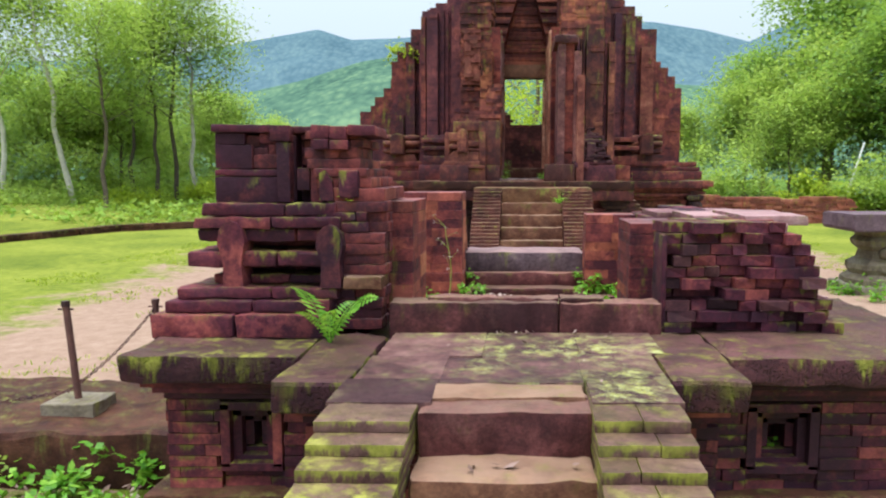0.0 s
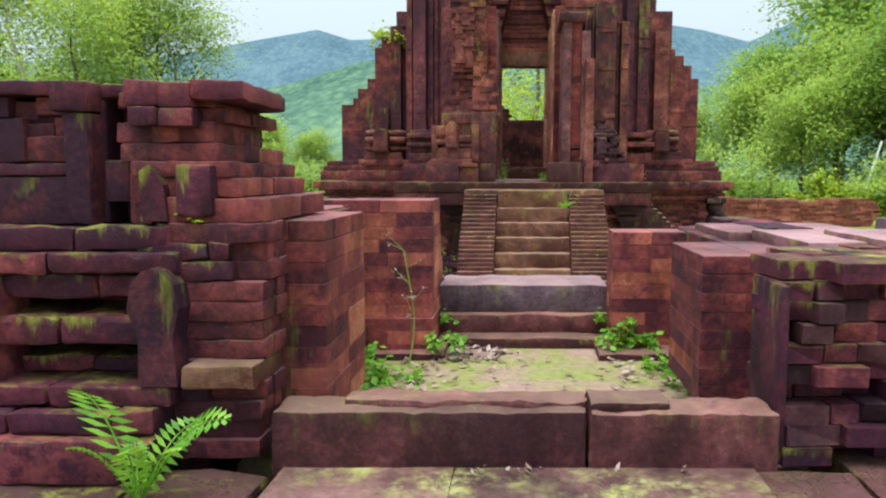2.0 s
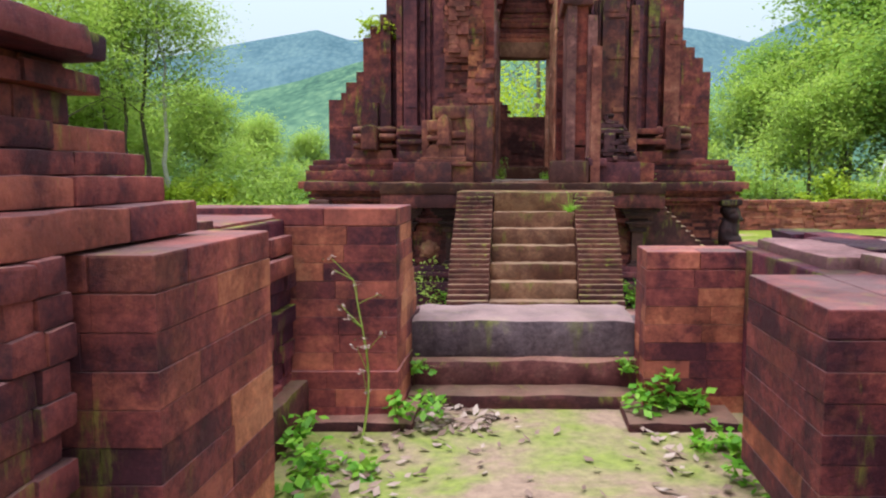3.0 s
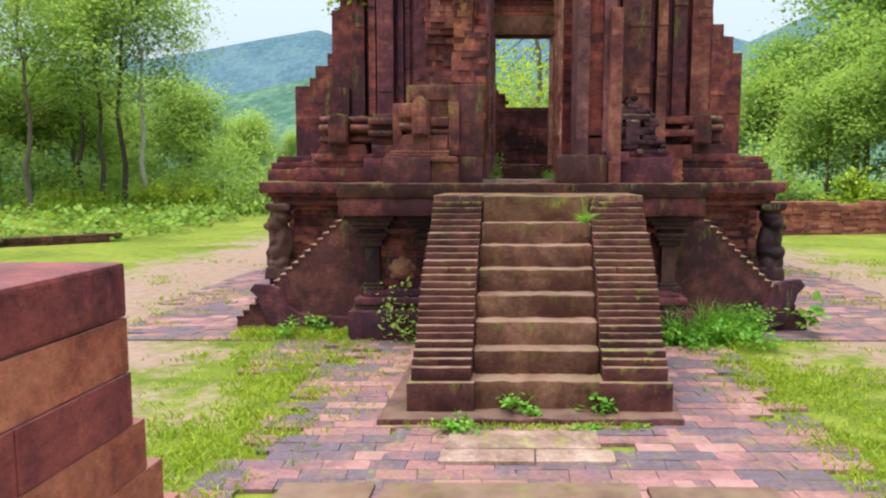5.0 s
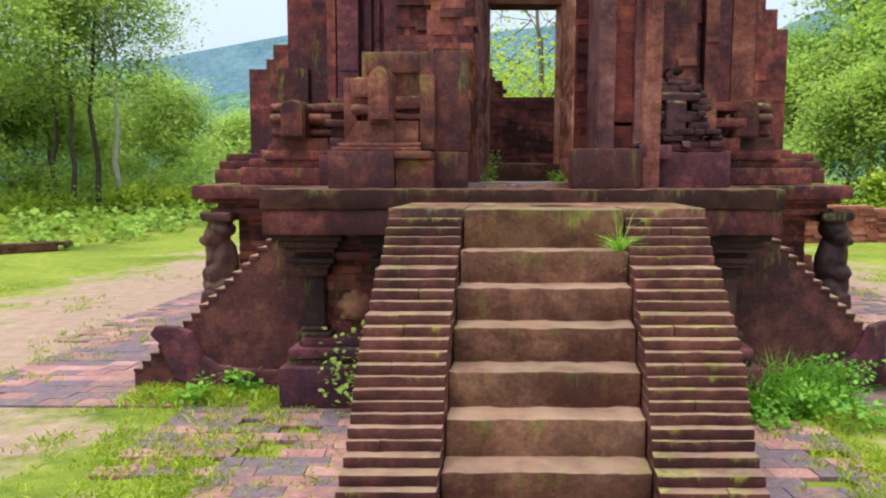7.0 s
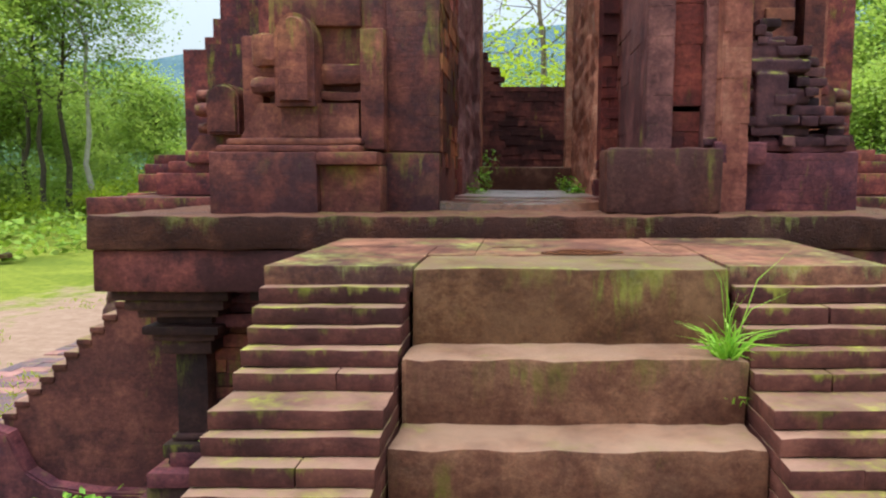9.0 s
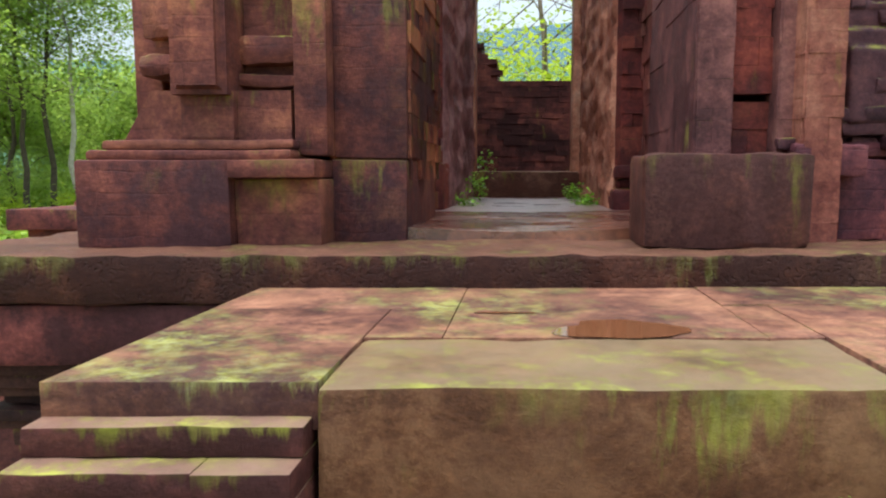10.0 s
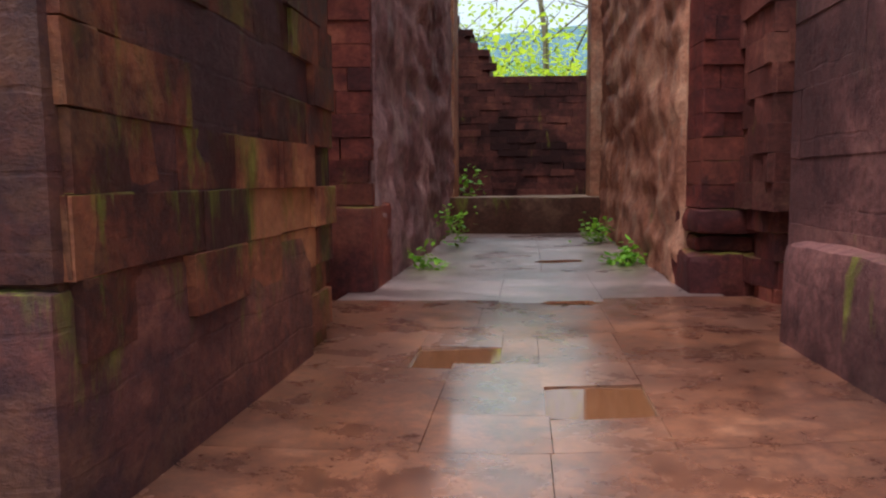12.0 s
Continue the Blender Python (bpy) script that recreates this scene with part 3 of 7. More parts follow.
def masonry(pile, x0, x1, y0, y1, z0, top, course=0.07, length=0.3, depth=0.14, proud=0.012, sides="FLRB", cell=0.22, gap=0.004, skip=0.0):
    """Brickwork: a core whose top follows top(x, y), faced with courses of single bricks."""
    r = pile.r

    def level(x, y):
        h = top(x, y) if callable(top) else top
        return z0 + max(1, round((h - z0) / course)) * course

    nx, ny = max(1, round((x1 - x0) / cell)), max(1, round((y1 - y0) / cell))
    inset = 0.02
    for i in range(nx):
        for k in range(ny):
            a0, a1 = x0 + (x1 - x0) * i / nx, x0 + (x1 - x0) * (i + 1) / nx
            b0, b1 = y0 + (y1 - y0) * k / ny, y0 + (y1 - y0) * (k + 1) / ny
            h = level((a0 + a1) / 2, (b0 + b1) / 2) - 0.004
            e = (inset if i == 0 else -0.001, inset if i == nx - 1 else -0.001, inset if k == 0 else -0.001, inset if k == ny - 1 else -0.001)
            pile.box(a0 + e[0], a1 - e[1], b0 + e[2], b1 - e[3], z0, h)
    hi = max(level(x0 + (x1 - x0) * i / 24, y0 + (y1 - y0) * k / 24) for i in range(25) for k in range(25))
    for c in range(int(round((hi - z0) / course))):
        za, zb = z0 + c * course + gap, z0 + (c + 1) * course
        for side in sides:
            lo, up = (x0, x1) if side in "FB" else (y0, y1)
            s = lo - (r.random() * length if c % 2 else 0)
            while s < up:
                w = length * r.uniform(0.7, 1.15)
                s0, s1 = max(s, lo), min(s + w, up)
                s += w
                if s1 - s0 < 0.03:
                    continue
                p = r.uniform(-1, 1) * proud
                m = (s0 + s1) / 2
                e = 0.05
                at = {"F": (m, y0 + e), "B": (m, y1 - e), "L": (x0 + e, m), "R": (x1 - e, m)}[side]
                if zb > level(*at) + 0.001 or r.random() < skip:
                    continue
                g = gap * 0.7
                if side == "F":
                    pile.piece(s0 + g, s1 - g, y0 - p, y0 + depth, za, zb, "x")
                elif side == "B":
                    pile.piece(s0 + g, s1 - g, y1 - depth, y1 + p, za, zb, "x")
                elif side == "L":
                    pile.piece(x0 - p, x0 + depth, s0 + g, s1 - g, za, zb, "y")
                else:
                    pile.piece(x1 - depth, x1 + p, s0 + g, s1 - g, za, zb, "y")


def bulk(name, x0, x1, y0, y1, z0, top, mat, parent, seed=1, label="", ledges=5, step=0.2):
    """A smooth worn wall mass with a broken, stepped top and a few standing-out courses."""
    r = random.Random(seed)
    lift = (lambda x: top(x, y0)) if callable(top) else (lambda x: top)
    xs = [x0]
    while xs[-1] < x1 - step * 0.6:
        xs.append(min(x1, xs[-1] + r.uniform(0.5, 1.4) * step))
    xs = (xs[:-1] if len(xs) > 1 else xs) + [x1]
    o = [(x1, z0), (x0, z0)]
    for a, b in zip(xs, xs[1:]):
        z = lift((a + b) / 2)
        z = round(z / 0.075) * 0.075 if callable(top) else z
        o += [(a, z), (b - 0.002, z)]
    bm = prism(o, y0, y1)
    for _ in range(ledges):
        a = r.uniform(x0, x1 - 0.1)
        b = min(x1, a + r.uniform(0.15, 0.6))
        hi = min(lift(a + 0.02), lift(b - 0.02)) - 0.1
        if hi < z0 + 0.3:
            continue
        z = r.uniform(z0 + 0.2, hi)
        slab(bm, a, b, y0 - r.uniform(0.008, 0.025), y0 + 0.02, z, z + r.uniform(0.025, 0.08), 0.006)
    return part(name, bm, mat, parent, label)


def ragged(base, amp, seed=0.0, scale=1.3):
    """A broken wall top round a height or a height function."""
    def f(x, y):
        b = base(x, y) if callable(base) else base
        return b + amp * (noise.noise(Vector((x * scale + seed, y * scale, seed))) + 0.5 * noise.noise(Vector((x * scale * 3 + seed, y * scale * 3, 2 + seed))))
    return f


def along(points):
    """Piecewise linear height over x."""
    xs, zs = [p[0] for p in points], [p[1] for p in points]
    return lambda x, y: float(np.interp(x, xs, zs))

# ---- ground and distance ----
def ground():
    xs = [-2500, -900, -400, -200, -120, -80] + [-60 + 2 * i for i in range(61)] + [80, 120, 200, 400, 900, 2500]
    ys = [-1500, -300, -80, -30] + [-12 + 2 * i for i in range(45)] + [100, 150, 250, 500, 1000, 3000]
    verts, faces = [], []
    for y in ys:
        for x in xs:
            bank = max(0.0, min(1.0, (abs(x - 3) - 16) / 14)) * 0.8
            z = -0.01 + bank * (1 + noise.noise(Vector((x * 0.1, y * 0.1, 0)))) - 0.006 + 0.02 * noise.noise(Vector((x * 0.4, y * 0.4, 4)))
            if abs(x) < 6 and 8 < y < 20:
                z = -0.02
            verts.append((x, y, z))
    n = len(xs)
    for j in range(len(ys) - 1):
        for i in range(n - 1):
            a = j * n + i
            faces.append((a, a + 1, a + n + 1, a + n))
    ob = raw("ground", verts, faces, m_ground, None, "", False)
    for p in ob.data.polygons:
        p.use_smooth = True
    tagged(ob, "green lawn and trodden sandy earth of the temple court", "ground", "", "structure")


ground()


def ridge(name, line, dist, mat, depth, label, rough, seed, step=14):
    """A wooded hill: a skyline of (bearing, slope) from the start of the walk, with its flank falling towards the valley."""
    lo, hi = line[0][0], line[-1][0]
    n = int((hi - lo) / step)
    rows = 34
    verts, faces = [], []
    for k in range(rows + 3):
        u = min(1.0, k / rows)
        over = max(0, k - rows)
        d = dist - depth * (1 - u) + over * depth * 0.4
        for i in range(n + 1):
            b = lo + (hi - lo) * i / n
            s = float(np.interp(b, [p[0] for p in line], [p[1] for p in line]))
            h = s * dist * (u ** 0.85) * (1 - 0.35 * over)
            q = Vector((b * 0.004 * 6, u * 5 + over, seed))
            h += dist * 0.012 * noise.noise(q * 1.5) * u + rough * (noise.noise(q * 9) + 0.7 * noise.noise(q * 21 + Vector((3, 1, 2)))) * min(1, u * 3)
            verts.append((-1.41 + d * b, d, h))
    w = n + 1
    for k in range(rows + 2):
        for i in range(n):
            a = k * w + i
            faces.append((a, a + 1, a + w + 1, a + w))
    ob = raw(name, verts, faces, mat, None, "", False)
    for p in ob.data.polygons:
        p.use_smooth = True
    tagged(ob, label, "hill", "", "structure")


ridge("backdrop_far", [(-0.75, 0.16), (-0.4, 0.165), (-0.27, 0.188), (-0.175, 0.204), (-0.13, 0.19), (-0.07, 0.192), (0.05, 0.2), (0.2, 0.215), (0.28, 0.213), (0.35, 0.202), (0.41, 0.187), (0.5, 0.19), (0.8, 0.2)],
      1500, m_hill_far_haze, 700, "far wooded mountain ridge, haze-tinted blue-green, under a pale sky", 5, 1.0, 0.006)
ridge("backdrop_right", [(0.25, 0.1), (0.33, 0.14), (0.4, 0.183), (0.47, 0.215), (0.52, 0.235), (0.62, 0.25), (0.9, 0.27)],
      1000, m_hill_far_haze, 500, "haze-tinted blue-green wooded mountain slope closing the valley", 4, 5.0, 0.006)
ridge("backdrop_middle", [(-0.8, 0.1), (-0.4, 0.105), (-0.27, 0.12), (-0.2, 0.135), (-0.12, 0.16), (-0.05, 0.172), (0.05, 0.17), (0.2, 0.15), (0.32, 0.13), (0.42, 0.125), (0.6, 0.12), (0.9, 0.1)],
      520, m_hill_mid_haze, 330, "green wooded hill slopes behind the temple", 3.5, 9.0, 0.008)


# ---- plants ----
def tube(bm, pts, r0, r1, sides=6):
    rings = []
    for i, p in enumerate(pts):
        d = (pts[min(i + 1, len(pts) - 1)] - pts[max(i - 1, 0)]).normalized()
        a = d.orthogonal().normalized()
        b = d.cross(a)
        r = r0 + (r1 - r0) * i / (len(pts) - 1)
        rings.append([bm.verts.new(p + (a * math.cos(6.2832 * k / sides) + b * math.sin(6.2832 * k / sides)) * r) for k in range(sides)])
    for u, v in zip(rings, rings[1:]):
        for k in range(sides):
            bm.faces.new((u[k], u[(k + 1) % sides], v[(k + 1) % sides], v[k]))
    bm.faces.new(rings[-1])


LEAF_UP = []  # the way each leaf of the newest spray faces, shared by its corners


def face_outward(ob):
    """Turn the shading of a crown's leaves outward, as the clumps of a crown catch the light."""
    ob.data.normals_split_custom_set_from_vertices([n for n in LEAF_UP for _ in range(4)])


def leaves(rnd, centres, count, size, spread):
    """Leaf sprays as small bent quads round the given twig ends."""
    verts, faces = [], []
    LEAF_UP.clear()
    heart = sum(centres, Vector()) / len(centres)
    for _ in range(count):
        c = centres[rnd.randrange(len(centres))]
        o = Vector((rnd.gauss(0, 1), rnd.gauss(0, 1), rnd.gauss(0, 0.75))) * spread
        p = c + o
        d = Vector((rnd.uniform(-1, 1), rnd.uniform(-1, 1), rnd.uniform(-0.7, 0.5))).normalized()
        s = d.cross(Vector((rnd.uniform(-0.5, 0.5), rnd.uniform(-0.5, 0.5), 1))).normalized()
        L, W = size * rnd.uniform(0.6, 1.4), size * rnd.uniform(0.25, 0.5)
        n = len(verts)
        verts += [p, p + d * L * 0.5 + s * W, p + d * L, p + d * L * 0.5 - s * W]
        faces.append((n, n + 1, n + 2, n + 3))
        out = (p - c).normalized() * 0.9 + (p - heart).normalized() * 0.6 + Vector((rnd.uniform(-0.5, 0.5), rnd.uniform(-0.5, 0.5), 1.0 + rnd.uniform(-0.4, 0.4)))
        LEAF_UP.append(out.normalized())
    return verts, faces


def tree(name, seed, height, trunk_r, bare, spread, count, size, leaf, bark, lean=0.06, label="", limbs=11):
    rnd = random.Random(seed)
    root = tagged(new(name), label, "tree")
    bm = bmesh.new()
    bend = Vector((rnd.uniform(-1, 1), rnd.uniform(-1, 1), 0)) * lean * height
    path = [Vector((0, 0, -0.3)) + Vector((0, 0, height * 0.93 * i / 9)) + bend * (i / 9) ** 1.6 + Vector((rnd.uniform(-1, 1), rnd.uniform(-1, 1), 0)) * height * 0.008 * i ** 0.5 for i in range(10)]
    tube(bm, path, trunk_r, trunk_r * 0.18, 8)
    ends = [path[-1], path[-2]]
    for k in range(limbs):
        u = bare + (1 - bare) * (k + rnd.random()) / limbs
        i = min(8, int(u * 9))
        p = path[i].lerp(path[i + 1], u * 9 - i)
        a = k * 2.4 + rnd.uniform(-0.5, 0.5)
        reach = spread * (1.15 - 0.75 * (u - bare) / (1 - bare)) * rnd.uniform(0.7, 1.15)
        tip = p + Vector((math.cos(a) * reach, math.sin(a) * reach, reach * rnd.uniform(0.45, 1.0)))
        mid = p.lerp(tip, 0.5) + Vector((rnd.uniform(-1, 1), rnd.uniform(-1, 1), rnd.uniform(-0.5, 1))) * reach * 0.12
        tube(bm, [p, mid, tip], trunk_r * 0.38 * (1.1 - u), trunk_r * 0.05, 5)
        ends += [tip, tip, mid.lerp(tip, 0.5)]
        for _ in range(3):
            f = mid.lerp(tip, rnd.random()) + Vector((rnd.gauss(0, 1), rnd.gauss(0, 1), rnd.gauss(0.3, 0.7))) * reach * 0.42
            tube(bm, [mid.lerp(tip, 0.4), mid.lerp(f, 0.6), f], trunk_r * 0.12, trunk_r * 0.03, 4)
            ends += [f, f]
    finish("trunk", bm, bark, root, "", False, True)
    v, f = leaves(rnd, ends, count, size, spread * 0.24)
    face_outward(raw("crown", v, f, leaf, root, "", False))
    return root


def shrub_mesh(seed, w, h, count, size):
    rnd = random.Random(seed)
    ends = []
    for _ in range(max(10, int(14 * w))):
        a, r = rnd.uniform(0, 6.283), w * math.sqrt(rnd.random())
        ends.append(Vector((math.cos(a) * r, math.sin(a) * r, h * rnd.uniform(0.1, 1) * (1.05 - 0.6 * (r / w) ** 2))))
    return leaves(rnd, ends, count, size, 0.16 * max(w, h))


def shrub(name, seed, w, h, count, size, mat, label, place=(0, 0, 0)):
    v, f = shrub_mesh(seed, w, h, count, size)
    root = tagged(new(name), label, "shrub")
    root.location = place
    ob = raw("foliage", v, f, mat, root, "", False)
    face_outward(ob)
    ob["kind"] = "stuff"
    return root


def far_tree(src, x, y, z=0.0, s=1.0, turn=0.0, lean=0.0):
    """A copy of a tree at world x and y, placed to fit the camera's view."""
    m = pose(x, y, z, 0, lean, turn)
    t = copy_thing(src, m)
    t.scale = (s, s, s)
    return t


kinds = [
    tree("tree", 3, 14.5, 0.17, 0.42, 3.3, 8500, 0.18, m_leaf, m_bark_pale, 0.05, "tall slender tree with pale bark and sparse green crown", 12),
    tree("tree", 5, 12.2, 0.15, 0.42, 3.0, 9500, 0.175, m_leaf, m_bark, 0.07, "slender dark-stemmed tree with light green crown at the lawn edge", 12),
    tree("tree", 8, 9.5, 0.15, 0.22, 3.0, 14000, 0.21, m_leaf_dark, m_bark, 0.05, "dense dark green forest tree", 14),
    tree("tree", 11, 8.0, 0.14, 0.14, 2.8, 14000, 0.21, m_leaf, m_bark, 0.05, "bushy fresh green forest tree", 14),
]
places = [
    (0, -20.6, 37, 1.0, 0), (1, -17.8, 34.5, 0.85, 40), (1, -17.8, 41, 0.95, 130), (1, -17.0, 41.4, 1.0, 250), (0, -15.8, 41, 0.85, 100), (0, -25.5, 39, 1.0, 200), (1, -21.5, 46, 1.0, 20), (3, -17.5, 52, 0.95, 190), (3, -24, 50, 1.0, 260), (3, -28, 49, 1.0, 330),
    (0, -29.5, 41, 1.05, 60), (3, -34, 47, 1.0, 30), (3, -30, 56, 0.95, 80), (3, -25, 58, 0.9, 200), (3, -21, 60, 0.85, 120), (3, -16, 60, 0.75, 10),
    (3, -12.5, 62, 0.65, 70), (2, -39, 55, 1.0, 300), (3, -36, 42, 0.7, 15), (2, -29, 66, 1.0, 90), (3, -9, 70, 0.7, 33), (3, -19, 70, 0.85, 71), (2, -42, 66, 1.1, 22), (3, -5, 76, 0.7, 212),
]
for k, x, y, s, a in places:
    far_tree(kinds[k], x, y, 0.2, s, a, -9.0 if x == -20.6 else 0.0)
right = [
    (3, 18.5, 42, 0.82, 0), (3, 21.5, 44, 0.95, 50), (2, 24.5, 41, 1.15, 100), (2, 28, 42, 1.45, 160), (3, 25, 50, 1.3, 210), (2, 31, 47, 1.7, 260), (2, 35, 45, 1.9, 310),
    (3, 20, 52, 1.05, 20), (2, 23, 56, 1.15, 75), (3, 17, 58, 0.9, 130), (2, 29, 58, 1.7, 180), (3, 14, 64, 0.8, 230), (2, 27.5, 38, 0.9, 280), (2, 33, 38, 1.25, 12), (3, 30, 36, 0.75, 99), (2, 40, 50, 2.0, 33),
]
for k, x, y, s, a in right:
    far_tree(kinds[k], x, y, 0.2, s, a)
behind = tree("tree", 21, 11.0, 0.2, 0.22, 4.2, 700, 0.19, m_leaf_bright, m_bark, 0.05, "spreading tree with crooked bare boughs and sparse yellow-green leaves", 9)
behind.matrix_basis = pose(3.1, 36, 0.0, 0, 0, 40)
for (x, y, s, a) in ((0.6, 44, 1.0, 120), (6.2, 46, 1.0, 210)):
    far_tree(behind, x, y, 0, s, a)
for k, (x, y, w, h) in enumerate(((1.2, 31, 1.7, 5.2), (3.9, 31.5, 1.8, 5.4), (2.6, 36, 2.4, 6.3), (-1.5, 36, 2.2, 6.0), (7.0, 36, 2.2, 6.0), (0.6, 42, 2.6, 7.2), (5.4, 43, 2.6, 7.4))):
    shrub("shrub", 300 + k, w, h, 4200, 0.2, m_leaf_bright, "bright yellow-green shrub behind the temple", (x, y, 0.0))
for t in kinds:
    t.matrix_basis = pose(-46 + 5 * kinds.index(t), 74, 0.2)

for k, (x, y, w, h, mat, n) in enumerate([
    (-22, 37.5, 2.4, 1.1, m_leaf, 2400), (-18.2, 38.5, 2.0, 1.0, m_leaf_bright, 1600), (-14.2, 41, 2.0, 2.2, m_leaf_bright, 2000), (-27, 38, 2.6, 1.4, m_leaf, 2600), (-31, 39, 3.0, 2.2, m_leaf_dark, 3000), (-15.5, 43, 1.6, 1.2, m_leaf, 1600),
    (-12.0, 43, 2.2, 3.2, m_leaf, 2600), (-19, 47, 3.2, 3.4, m_leaf, 3200), (-26, 46, 3.4, 3.8, m_leaf, 3400), (-10, 49, 2.4, 2.8, m_leaf, 2600), (-34, 43, 3.4, 4.2, m_leaf_dark, 3400), (-15, 50, 3.0, 3.8, m_leaf, 3000), (-22.5, 51, 3.4, 4.2, m_leaf, 3400), (-30.5, 47, 3.2, 4.0, m_leaf, 3200),
    (17, 36, 1.8, 1.7, m_leaf_bright, 2200), (20, 36.5, 2.0, 2.6, m_leaf, 2600), (23.5, 37.5, 2.4, 2.4, m_leaf_bright, 2400), (14.5, 40, 2.2, 3.0, m_leaf, 2600), (27, 36, 2.2, 3.0, m_leaf_dark, 2600), (31, 34.5, 2.4, 2.8, m_leaf_dark, 2400), (12.5, 46, 2.4, 3.4, m_leaf, 2600), (35, 38, 3, 4, m_leaf_dark, 2600),
]):
    shrub("shrub", 100 + k, w, h, int(n * 1.5), 0.19, mat, "dense green undergrowth at the forest edge", (x, y, 0.1))

def undergrowth():
    """Low ground cover between the boundary wall and the forest."""
    rnd = random.Random(77)
    centres = []
    for _ in range(2600):
        x, y = rnd.uniform(-44, -9.5), rnd.uniform(25.5, 42)
        if y < 26 + 0.35 * max(0.0, -13.5 - x) * 0.5 and x > -13:
            continue
        h = 0.2 + 0.6 * max(0.0, noise.noise(Vector((x * 0.4, y * 0.4, 2)))) + 0.02 * (y - 25)
        centres.append(Vector((x, y, 0.05 + h * rnd.random())))
    v, f = leaves(rnd, centres, 15000, 0.24, 0.22)
    ob = raw("undergrowth", v, f, m_cover, None, "", False)
    face_outward(ob)
    tagged(ob, "bright green ground cover and tall weeds before the forest", "undergrowth", "", "stuff")


undergrowth()

# ---- gate building: platform, front stair, walls ----
def gate_platform():
    g = thing("gate_platform", "laterite and brick base of the ruined gate with stepped cornice and blind niches", "platform", "", "structure")
    # cornice slabs of pitted laterite
    for k, (x0, x1, y0, y1) in enumerate(((-2.0, -1.1, 3.45, 5.2), (-1.1, -0.75, 3.02, 3.96), (0.64, 0.99, 3.02, 3.96), (0.99, 2.3, 3.42, 5.2), (-2.0, -0.1, 5.2, 7.0), (-0.1, 2.3, 5.2, 7.0))):
        block("cornice_slab", (x0 + 0.004, x1 - 0.004, y0, y1, 0.845, 0.985 if k < 4 else 0.85), m_slab_dark, g, "pitted dark laterite slab", 0.02, 0.02, 0.12, k)
    # mouldings under it
    for k, (z0, z1, inn) in enumerate(((0.805, 0.845, 0.07), (0.765, 0.805, 0.11), (0.725, 0.765, 0.15))):
        block("moulding", (-2.0 + inn, -1.1, 3.45 + inn, 6.9, z0, z1), m_gate, g, "", 0.006, 0.005, 0.3, k)
        block("moulding", (-1.1 + inn, 0.99 - inn, 3.02 + inn, 3.9, z0, z1), m_gate, g, "", 0.006, 0.005, 0.3, k)
        block("moulding", (0.99, 2.3 - inn, 3.42 + inn, 6.9, z0, z1), m_gate, g, "", 0.006, 0.005, 0.3, k)
    # wall with niches: courses laid round a square opening
    for sx, x0, x1, yf in ((-1, -1.84, -1.0, 3.6), (1, 0.9, 2.14, 3.58)):
        n0, n1 = (-1.56, -1.24) if sx < 0 else (1.15, 1.52)
        pile = Pile(7 + sx, (m_gate, g))
        masonry(pile, x0, n0, yf, 6.85, 0.0, 0.725, 0.06, 0.26, 0.1, 0.008, "FL")
        masonry(pile, n1, x1, yf, 6.85, 0.0, 0.725, 0.06, 0.26, 0.1, 0.008, "FR")
        masonry(pile, n0, n1, yf + 0.02, 6.8, 0.0, 0.36, 0.06, 0.26, 0.1, 0.008, "F")
        masonry(pile, n0, n1, yf + 0.3, 6.8, 0.36, 0.725, 0.06, 0.26, 0.1, 0.008, "F")
        pile.out("base_wall", m_gate, g, "dark weathered brick courses")
        for q in range(3):
            e, d = 0.045 * q, 0.05 * q
            bm = bmesh.new()
            for box in ((n0 + e, n0 + e + 0.05, 0.36 + e, 0.70 - e), (n1 - e - 0.05, n1 - e, 0.36 + e, 0.70 - e), (n0 + e, n1 - e, 0.665 - e, 0.71 - e), (n0 + e, n1 - e, 0.34 + e * 0.6, 0.385 + e * 0.6)):
                slab(bm, box[0], box[1], yf - 0.01 + d, yf + 0.16 + d, box[2], box[3], 0.004)
            part("niche_frame", bm, m_gate, g)
    pile = Pile(9)
    masonry(pile, -1.0, 0.9, 3.2, 3.9, 0.0, 0.725, 0.06, 0.26, 0.1, 0.008, "FLR")
    pile.out("base_wall", m_gate, g)
    # footing course
    bm = bmesh.new()
    slab(bm, -1.93, -0.9, 3.5, 6.9, 0, 0.25, 0.015, 0.012, 0.25)
    part("footing", bm, m_laterite, g)
    bm = bmesh.new()
    slab(bm, 0.8, 2.25, 3.5, 6.9, 0, 0.25, 0.015, 0.012, 0.25)
    part("footing", bm, m_laterite, g)
    return g


gate_platform()


